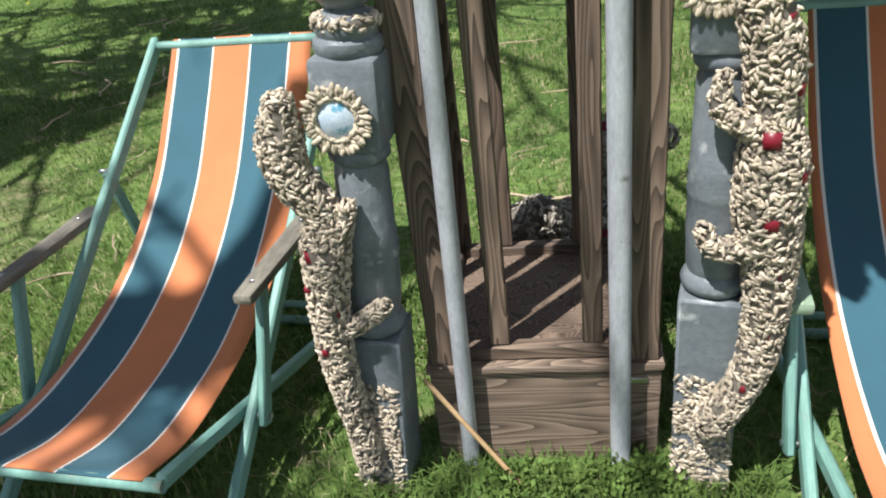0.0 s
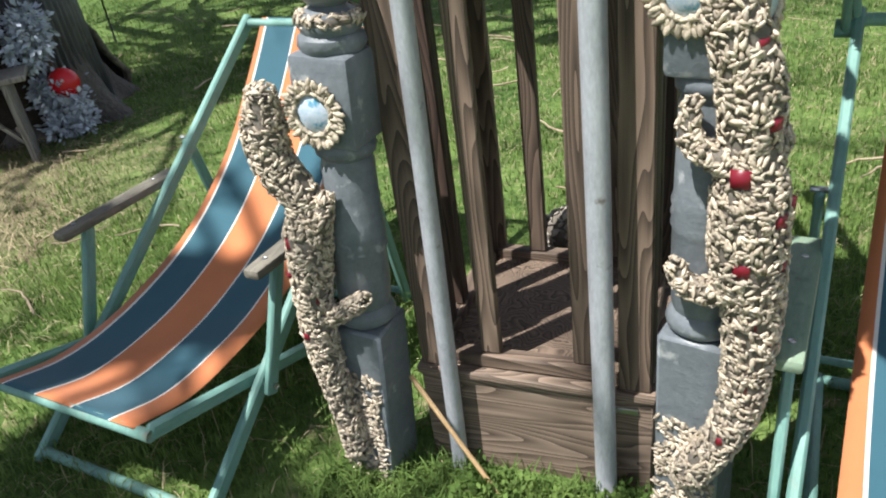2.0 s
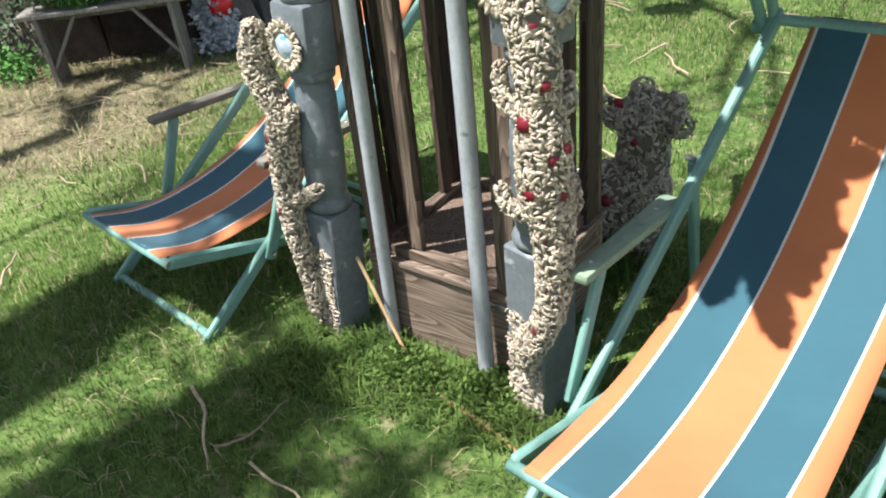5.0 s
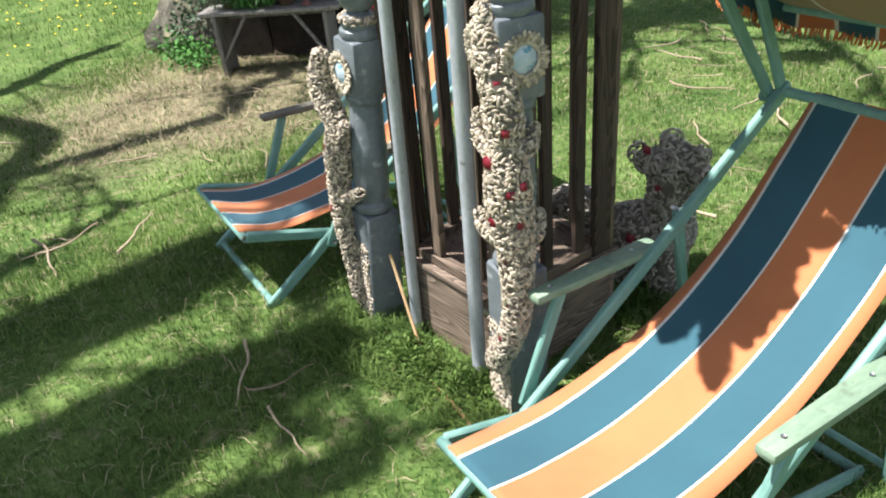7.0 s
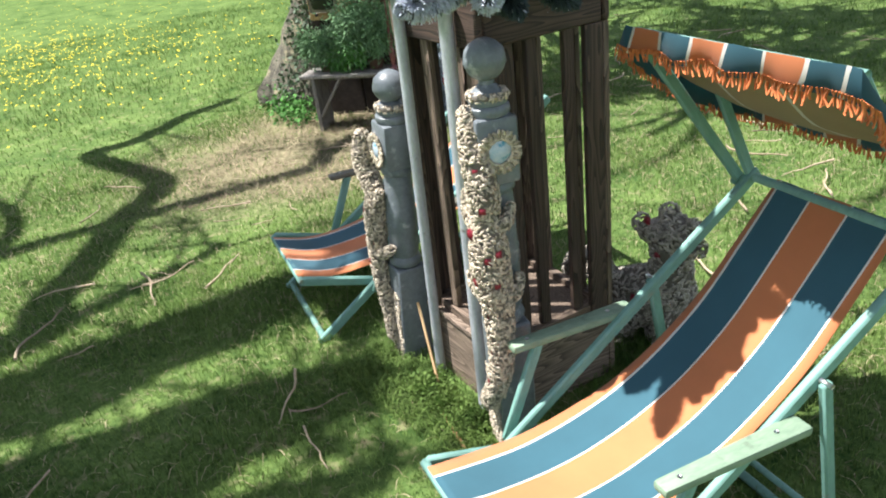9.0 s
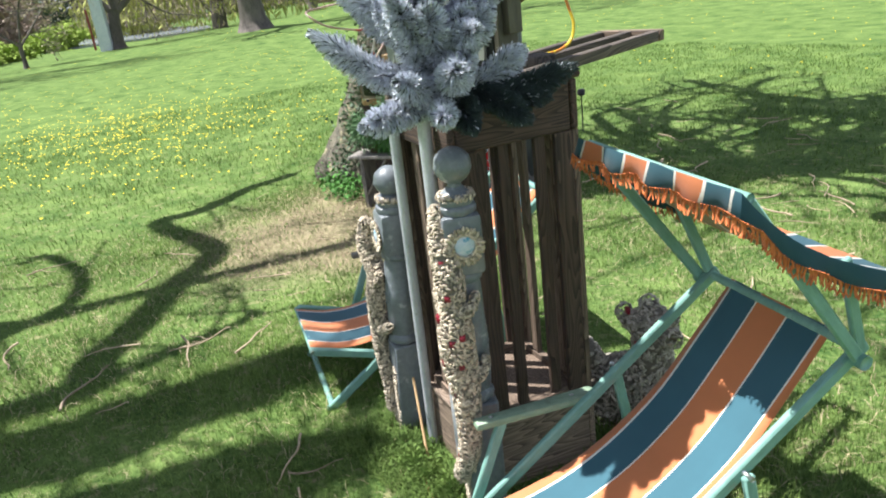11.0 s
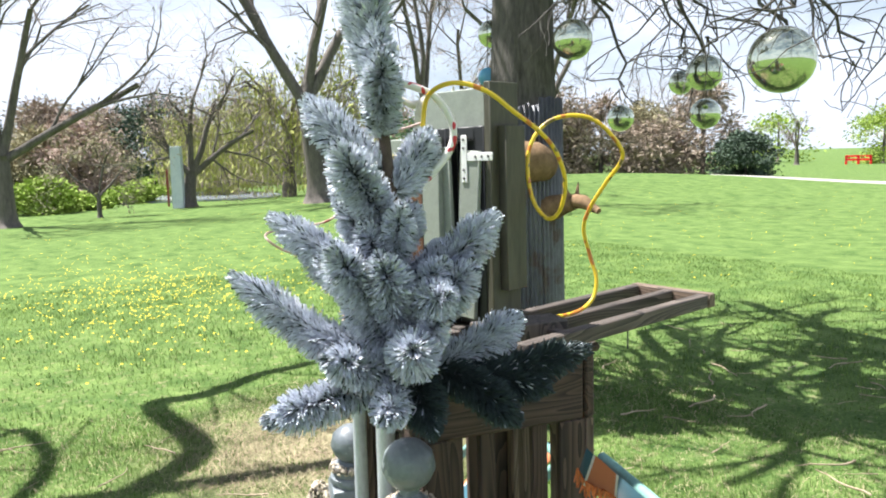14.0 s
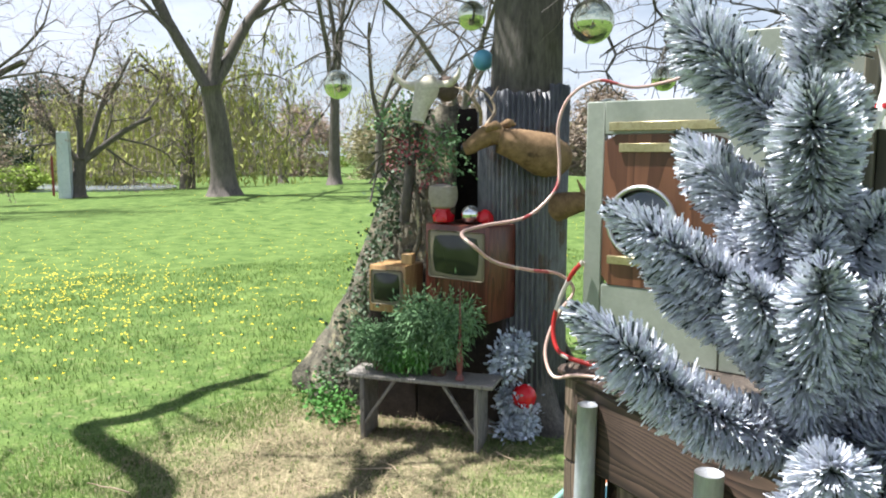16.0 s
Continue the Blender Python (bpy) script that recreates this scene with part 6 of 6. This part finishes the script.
def crown_tree(name, x, y, h, w, mat, seed, label, conical=False, n=2600, group="distant trees and shrubs", low=0.0, size=0.28, slim=0.3):
    """A leafy or twiggy mass: a stem and clumps with an uneven outline and gaps."""
    rng = np.random.default_rng(seed)
    ob = empty_thing(name, Matrix.Translation((x, y, gz(x, y) - 0.05)), label, "tree" if h > 3 else "shrub", group)
    v, t = tube_mesh([(np.array([(0, 0, 0), (0.05, 0, h * 0.4), (0, 0.05, h * 0.85)]), np.array([0.05, 0.04, 0.01]) * max(h, 2.5) * 0.6)], 6)
    arrays("trunk", v, t, FAR_BARK, ob, smooth=True)
    c = []
    for _ in range(46):
        f = rng.uniform()
        z = (low + (1 - low) * f) * h * 0.92
        k = (1 - f) if conical else math.sqrt(max(0.05, 1 - (2 * f - 0.85) ** 2 * 0.8))
        a, q = rng.uniform(0, 2 * math.pi), w / 2 * k * math.sqrt(rng.uniform(0.1, 1.0))
        c.append((q * math.cos(a), q * math.sin(a), z))
    leaf_cloud("crown", c, (w * 0.075, w * 0.075, h * 0.05), n, size * (1.7 if mat in (THICKET, BUD, PINKBUD) else 1.0), mat, seed, ob, slim=0.11 if mat in (THICKET, BUD, PINKBUD) else slim)
    return ob


for k, (x, y, h, w, mt, con) in enumerate((
        (-66, -1.5, 9, 5, CONIFER, True), (-72, 3.0, 8, 7, THICKET, False), (-60, -6, 6, 6, THICKET, False), (-68, 7.0, 7.5, 7, THICKET, False), (-74, 10, 8, 8, CONIFER, False), (-58, 1.5, 5, 5, BUD, False),
        (-70, 15, 7, 7, THICKET, False), (-75, 21, 8, 8, BUD, False), (-72, 27, 8, 8, THICKET, False), (-78, 34, 9, 8, CONIFER, False), (-70, -12, 8, 8, THICKET, False), (-66, 34, 7, 7, PINKBUD, False), (-80, 4, 9, 9, BUD, False), (-56, -3.5, 6.5, 6, PINKBUD, False), (-57, 4.5, 6, 6, PINKBUD, False), (-54, -9, 7, 7, THICKET, False), (-62, 11, 8, 7, CONIFER, False), (-50.6, 91.4, 7, 9, SHRUB, False))):
    crown_tree("distant_tree", x, y, h, w, mt, 60 + k, ("distant dark conifer beyond the pond" if mt is CONIFER else "distant tree in young yellow-green leaf" if mt is SHRUB else "distant tree in brown spring twig and bud"), con, 8000)
for k, (x, y, h, w, mt) in enumerate(((-38, 1.5, 1.8, 3.4, SHRUB), (-45, 6.5, 1.3, 3.0, SHRUB), (-40, -1.5, 1.1, 4.0, CONIFER), (-33.9, 45.6, 3.2, 4.6, CONIFER), (-40, 3.2, 0.9, 2.6, SHRUB), (-55, 9.5, 1.6, 5.0, SHRUB))):
    crown_tree("round_shrub", x, y, h, w, mt, 90 + k, "dense dark evergreen bush on the lawn" if mt is CONIFER else "yellow-green shrub in young leaf", False, 11000 if mt is CONIFER else 3500, "shrubs by the pond", 0.0, 0.20)
for k in range(8):
    f = k / 12
    crown_tree("thicket_bush", -52 + 20 * f + (k % 3) * 2.0, 34 + 21 * f * (1 if k % 2 else 0.93), 4.6 + (k * 7 % 5) * 0.7, 5.5, THICKET if k % 3 else BUD, 120 + k, "brown leafless thicket along the lawn's edge", False, 5000, "thicket along the lawn")
for k, (x, y) in enumerate(((-75, 105), (-58, 112), (-40, 118), (-28, 124), (-90, 96), (-48, 100), (-16, 128), (-3, 130), (-105, 84), (-118, 66))):
    crown_tree("distant_tree", x, y, 8 + k % 3 * 2, 11, (SHRUB, BUD, THICKET)[k % 3], 150 + k, "far tree line in first spring leaf", False, 1800, size=0.5)

# pond, pale stones round it
# the pale base colour holds the sky's reflected brightness
WATER = plain("pond_water", (0.30, 0.34, 0.38), 0.15)
a = np.linspace(0, 2 * math.pi, 40, endpoint=False)
px_, py_ = -49.5 + (7.5 + 0.9 * np.sin(3 * a)) * np.cos(a), 10.5 + (6.0 + 0.8 * np.cos(2 * a)) * np.sin(a)
pond = raw("pond", [(x, y, 0.12) for x, y in zip(px_, py_)] + [(x, y, -0.3) for x, y in zip(px_, py_)], [tuple(range(40))] + [(i, i + 40, (i + 1) % 40 + 40, (i + 1) % 40) for i in range(40)], WATER, smooth=False)
tagged(pond, "pale reflecting pond beyond the lawn", "pond", kind="structure")
GRAVEL = surface("pale_gravel", (0.30, 0.28, 0.24), (0.48, 0.46, 0.42), 3, 0.9, 0.3)
xs = np.linspace(-29, 4, 24)
pv = [(x, 39.5 + 0.10 * (x + 12) + w + 0.5 * math.sin(x * 0.3), gz(x, 39.5 + 0.10 * (x + 12) + w + 0.5 * math.sin(x * 0.3)) + h) for x in xs for w, h in ((-1.2, -0.05), (-1.15, 0.03), (1.15, 0.03), (1.2, -0.05))]
path_ob = raw("gravel_path", pv, [(4 * i + k, 4 * i + 4 + k, 4 * i + 5 + k, 4 * i + 1 + k) for i in range(23) for k in range(3)], GRAVEL, smooth=False)
tagged(path_ob, "pale gravel path across the far lawn", "path", kind="structure")
ston = raw("standing_slab", *lathe([(0.36, 0), (0.35, 1.5), (0.32, 2.95), (0.29, 3.0)], 4), surface("pale_blue_white_paint", (0.48, 0.55, 0.62), (0.70, 0.74, 0.78), 2, 0.5, 0.1), m=pose(-35.2, 7.15, 0.0, 0, 0, 20), smooth=False)
tagged(ston, "pale blue-white standing slab sculpture by the pond", "sculpture")
redp = raw("red_post", *lathe([(0.07, 0), (0.07, 1.9), (0.05, 1.95)], 4), plain("dull_red_paint", (0.25, 0.04, 0.04), 0.5), m=pose(-38.0, 7.15, 0.0, 0, 0, 30), smooth=False)
tagged(redp, "red post sculpture beside the pond", "sculpture")
red_s = empty_thing("red_play_frame", pose(-50.8, 86.7, gz(-50.8, 86.7)), "far red metal frame on the open lawn", "frame")
for p0, p1 in (((-1.5, 0, 0), (-1.5, 0, 1.0)), ((1.5, 0, 0), (1.5, 0, 1.0)), ((-1.6, 0, 0.95), (1.6, 0, 0.95)), ((-1.6, 0, 0.55), (1.6, 0, 0.55)), ((0, 0, 0), (0, 0, 1.0))):
    beam("bar", p0, p1, 0.22, 0.16, RED_P, red_s)

# bare tree behind the viewer whose limbs shade the lawn
shade = empty_thing("shading_tree", Matrix.Translation((-9.6, -3.6, 0.0)), "bare limbed tree standing outside the view", "tree")
rng = np.random.default_rng(77)
lines = [(np.array([(0, 0, -0.1), (0.1, 0.05, 2.5), (0.3, 0.2, 5.0), (0.5, 0.4, 7.0)]), np.array([0.45, 0.34, 0.28, 0.2]))]
for path, hh, r in (([(-5.22, 2.91), (-5.08, 2.37), (-4.75, 1.72), (-4.72, 1.33), (-3.45, 1.44), (-2.76, 0.89), (-1.99, 0.32), (-1.7, 0.04), (-2.6, -1.4)], 6.0, 0.15),
                    ([(-4.62, 0.14), (-4.63, 0.39), (-3.64, 0.50), (-3.17, 0.22), (-3.0, -0.4), (-3.6, -1.5)], 6.0, 0.09),
                    ([(-0.05, 2.3), (-0.40, 1.78), (-0.77, 1.39), (-0.99, 1.27), (-1.2, 0.98), (-1.24, 0.57), (-1.32, 0.21), (-1.36, -0.08), (-2.2, -1.2)], 6.2, 0.09),
                    ([(-0.44, 1.59), (-0.60, 1.63), (-0.86, 1.60), (-1.00, 1.25), (-1.03, 0.85), (-1.10, 0.40), (-1.20, -0.1), (-2.2, -1.2)], 6.6, 0.29),
                    ([(-0.17, 0.98), (-0.21, 0.82), (-0.27, 0.56), (-0.31, 0.24), (-0.38, -0.1), (-1.3, -1.2)], 6.2, 0.32),
                    ([(-0.46, 0.72), (-0.56, 0.42), (-0.64, 0.12), (-0.78, -0.2), (-1.6, -1.3)], 6.4, 0.07),
                    ([(0.30, 0.75), (0.17, 0.45), (-0.02, 0.12), (-0.5, -0.5), (-1.6, -1.5)], 6.3, 0.15),
                    ([(-1.9, 1.25), (-1.75, 0.75), (-1.8, 0.2), (-2.2, -0.6)], 6.1, 0.085),
                    ([(-3.07, 3.79), (-2.92, 3.25), (-2.87, 2.84), (-2.73, 2.46), (-2.59, 2.19)] + [(-3.0, 0.6), (-3.6, -0.4)], 6.4, 0.10)):
    p = smooth_path([(x + hh * TO_SUN.x / TO_SUN.z + 9.6, y + hh * TO_SUN.y / TO_SUN.z + 3.6, hh) for x, y in path] + [(0.4, 0.3, 5.6)], 5)
    p[:, 2] += 0.05 * np.sin(np.arange(len(p)))
    lines.append((p, np.linspace(r * 0.55, r * 1.1, len(p))))
    for k in range(9):
        j = rng.integers(0, int(len(p) * 0.7))
        d = rng.normal(size=3) * np.array([1, 1, 0.35])
        grow(lines, p[j], d, rng.uniform(0.5, 1.1), 0.024, 1, rng, 1.0, 0.0, 0.9, 2, 0.6, 0.3, 0.006)
v, t = tube_mesh(lines, 7)
arrays("limb", v, t, FAR_BARK, shade, smooth=True)

# ---- grass, flowers, twigs ----
def grass_mat(name, dark, light):
    m = surface(name, dark, light, 1.6, 0.8, 0.0, vary=0.35, island=True)
    nt = m.node_tree
    bs = nt.nodes["Principled BSDF"]
    bs.inputs["Specular IOR Level"].default_value = 0.25
    col = bs.inputs["Base Color"].links[0].from_socket
    tr = node(nt, "ShaderNodeBsdfTranslucent")
    nt.links.new(col, tr.inputs["Color"])
    mx = node(nt, "ShaderNodeMixShader", Fac=0.30)
    nt.links.new(bs.outputs[0], mx.inputs[1])
    nt.links.new(tr.outputs[0], mx.inputs[2])
    nt.links.new(mx.outputs[0], nt.nodes["Material Output"].inputs["Surface"])
    return m


BLADE = grass_mat("grass_blade", (0.046, 0.108, 0.020), (0.230, 0.328, 0.090))
STRAW = surface("dry_straw", (0.24, 0.20, 0.11), (0.46, 0.39, 0.24), 8, 0.9, 0.0, vary=0.3, island=True)
BLOOM = plain("dandelion_yellow", (0.80, 0.62, 0.01), 0.7)


def bare_amount(x, y):
    d = np.sqrt((x + 3.05) ** 2 + ((y - 2.45) * 1.0) ** 2) + 0.25 * np.sin(x * 5.1) * np.cos(y * 4.3)
    return np.clip((1.15 - d) / 0.35, 0, 1)


def blades(name, x0, x1, y0, y1, count, length, width, seed, mat, keep=None, lean=0.45, label=""):
    rng = np.random.default_rng(seed)
    x, y = rng.uniform(x0, x1, count), rng.uniform(y0, y1, count)
    ok = rng.uniform(size=count) > bare_amount(x, y) * (0.0 if mat.name in ("brown_needle_litter", "dry_straw") else 0.72)
    patch = 0.5 + 0.5 * np.sin(x * 2.3 + 1.1 * np.sin(y * 1.9)) * np.cos(y * 2.7 + np.sin(x * 3.1))
    ok &= rng.uniform(size=count) < 0.45 + 0.55 * patch
    if keep is not None:
        ok &= keep(x, y)
    x, y, patch = x[ok], y[ok], patch[ok]
    n = len(x)
    a = rng.uniform(0, 2 * np.pi, n)
    L = length * rng.uniform(0.5, 1.3, n) * (0.7 + 0.5 * patch)
    d = np.stack([np.cos(a), np.sin(a)], 1)
    ln = rng.uniform(0.1, 1.0, n) * lean * 2
    w = width * rng.uniform(0.7, 1.3, n)
    z = ground_height(x, y) - 0.004
    b = np.stack([x, y, z], 1)
    s = np.stack([-d[:, 1], d[:, 0], np.zeros(n)], 1) * (w / 2)[:, None]
    mid = b + np.concatenate([d * (ln * L * 0.35)[:, None], (L * 0.6)[:, None]], 1)
    tip = b + np.concatenate([d * (ln * L)[:, None], (L * (1 - 0.35 * ln))[:, None]], 1)
    V = np.concatenate([b - s, b + s, mid + s * 0.8, mid - s * 0.8, tip])
    i = np.arange(n)
    T = np.concatenate([np.stack([i, i + n, i + 2 * n], 1), np.stack([i, i + 2 * n, i + 3 * n], 1), np.stack([i + 3 * n, i + 2 * n, i + 4 * n], 1)])
    ob = arrays(name, V, T, mat)
    return tagged(ob, label or "short green lawn grass blades", "grass", kind="stuff")


blades("grass", -1.7, 1.6, -0.6, 2.6, 120000, 0.042, 0.0030, 1, BLADE)
blades("grass", -4.6, 2.6, -1.2, 5.4, 190000, 0.042, 0.0042, 2, BLADE, lambda x, y: ~((x > -1.7) & (x < 1.6) & (y > -0.6) & (y < 2.6)))
blades("grass", -12, 4, -3.0, 12, 170000, 0.050, 0.0075, 3, BLADE, lambda x, y: ~((x > -4.6) & (x < 2.6) & (y > -1.2) & (y < 5.4)))
blades("dry_grass", -4.6, 2.6, -1.0, 5.4, 26000, 0.045, 0.0030, 4, STRAW, None, 1.6, "pale dry straw lying in the lawn")
LITTER = surface("brown_needle_litter", (0.12, 0.08, 0.05), (0.34, 0.26, 0.17), 8, 0.9, 0.0, vary=0.35, island=True)
blades("dry_straw_mat", -4.6, -1.6, 1.0, 4.0, 2600, 0.085, 0.0034, 9, STRAW, lambda x, y: bare_amount(x, y) > 0.02, 3.2, "pale straw strewn over the trodden soil")
blades("soil_litter", -4.5, -1.6, 1.0, 4.0, 9000, 0.050, 0.0032, 8, LITTER, lambda x, y: bare_amount(x, y) > 0.02, 2.6, "brown needles and straw littered on bare soil")
# lush tufts round the case and posts
blades("tall_grass", -0.30, 0.62, 0.93, 1.24, 6500, 0.085, 0.0042, 5, BLADE, lambda x, y: (y < 1.235 - 0.164 * (x + 0.06)), 0.7, "taller lush grass round the wooden case")
blades("tall_grass", -0.25, 0.9, 1.62, 1.95, 3000, 0.075, 0.0042, 6, BLADE, None, 0.7, "taller lush grass behind the wooden case")
weed = leaf_cloud("weeds", [(0.02 + 0.4 * random.random(), 1.02 + 0.13 * random.random(), 0.115 + 0.03 * random.random()) for _ in range(40)], (0.018, 0.018, 0.014), 3600, 0.015, BLADE, 91, None, droop=-0.8, slim=0.3)
tagged(weed, "low leafy green weeds before the wooden case", "weeds", kind="stuff")

# dandelions strewn over the lawn
rng = np.random.default_rng(9)
pts = []
for cx, cy, sx, sy, n in ((-10.5, 2.2, 2.2, 1.3, 1000), (-14, 5, 4.0, 2.6, 420), (-9, 8, 4, 3.5, 130), (-6, 16, 5, 4, 200), (-22, 8, 6, 5, 260), (-12, 24, 7, 7, 260)):
    pts += list(zip(rng.normal(cx, sx, n), rng.normal(cy, sy, n)))
pts = np.array([p for p in pts if p[0] < -5 or p[1] > 8])
n = len(pts)
r = rng.uniform(0.010, 0.019, n)
z = ground_height(pts[:, 0], pts[:, 1]) + rng.uniform(0.03, 0.06, n)
V, T = [], []
c = np.stack([pts[:, 0], pts[:, 1], z + 0.008], 1)
V.append(c)
for k in range(6):
    a = 2 * math.pi * k / 6
    V.append(np.stack([pts[:, 0] + r * math.cos(a), pts[:, 1] + r * math.sin(a), z], 1))
i = np.arange(n)
for k in range(6):
    T.append(np.stack([i, i + n * (1 + k), i + n * (1 + (k + 1) % 6)], 1))
tagged(arrays("dandelions", np.concatenate(V), np.concatenate(T), BLOOM), "yellow dandelions dotted over the lawn", "flowers", kind="stuff")

# fallen willow twigs
DRY = surface("dry_pale_twig", (0.24, 0.17, 0.10), (0.52, 0.42, 0.30), 20, 0.85, 0.3, vary=0.3)
RUST = surface("orange_brown_cane", (0.33, 0.15, 0.06), (0.52, 0.30, 0.15), 20, 0.7, 0.3)
kinds = []
for k in range(6):
    pr = np.random.default_rng(200 + k)
    p = limb_path((-0.12, 0, 0), (1, pr.normal() * 0.3, 0), 0.26, pr, 1.6, 0, 8) * np.array([1, 1, 0.12])
    p[:, 2] += 0.006
    v, t = tube_mesh([(p, np.linspace(0.0045, 0.002, len(p)))], 6)
    ob = arrays("fallen_twig", v, t, DRY, smooth=True)
    tagged(ob, "dry curved willow twig lying on the lawn", "twig", "fallen twigs")
    kinds.append(ob)
rng = random.Random(12)
spots = [(-0.28, 0.75, -30), (0.02, 0.62, -25), (-0.10, 0.70, 10), (-2.3, 1.55, 20), (-2.0, 1.75, 160), (-1.9, 1.5, 60), (-1.67, 0.74, 0), (-1.72, 0.72, 75), (-1.60, 0.78, 38), (-1.75, 0.80, 12)]
for k in range(170):
    x, y = rng.uniform(-4.6, 3.2), rng.uniform(-0.6, 7.5)
    if -1.4 < x < 1.5 and 0.6 < y < 2.3:
        continue
    spots.append((x, y, rng.uniform(0, 360)))
for k, (x, y, a) in enumerate(spots):
    ob = kinds[k % 6]
    m = pose(x, y, gz(x, y) + 0.024, 0, 0, a) @ Matrix.Scale(rng.uniform(0.6, 1.7), 4)
    if k < 6:
        ob.matrix_basis = m
    else:
        cp = ob.copy()
        scene.collection.objects.link(cp)
        cp.matrix_basis = m
cane = rope("bamboo_cane", [(-0.075, 1.222, 0.375), (0.02, 1.178, 0.235), (0.118, 1.132, 0.095)], 0.0055, surface("pale_bamboo", (0.45, 0.28, 0.13), (0.66, 0.46, 0.26), 30, 0.5, 0.2), sides=8)
tagged(cane, "pale bamboo cane leaning on the case's base", "cane")
cane2 = rope("brown_cane", [(0.118, 1.10, 0.115), (0.20, 1.06, 0.115), (0.40, 0.99, 0.11), (0.52, 0.93, 0.11)], 0.006, RUST, sides=8)
tagged(cane2, "orange-brown cane lying in the grass", "cane")

stake = empty_thing("garden_stake", Matrix.Translation((-3.78, 5.82, gz(-3.78, 5.82))), "small black garden stake in the lawn", "stake")
v, t = tube_mesh([([(0, 0, -0.03), (0, 0, 0.40)], 0.008)], 8)
arrays("rod", v, t, BLACK, stake)
v, f = lathe([(0.012, 0.39), (0.045, 0.41), (0.045, 0.45), (0.03, 0.47)], 12)
raw("head", v, f, BLACK, stake)
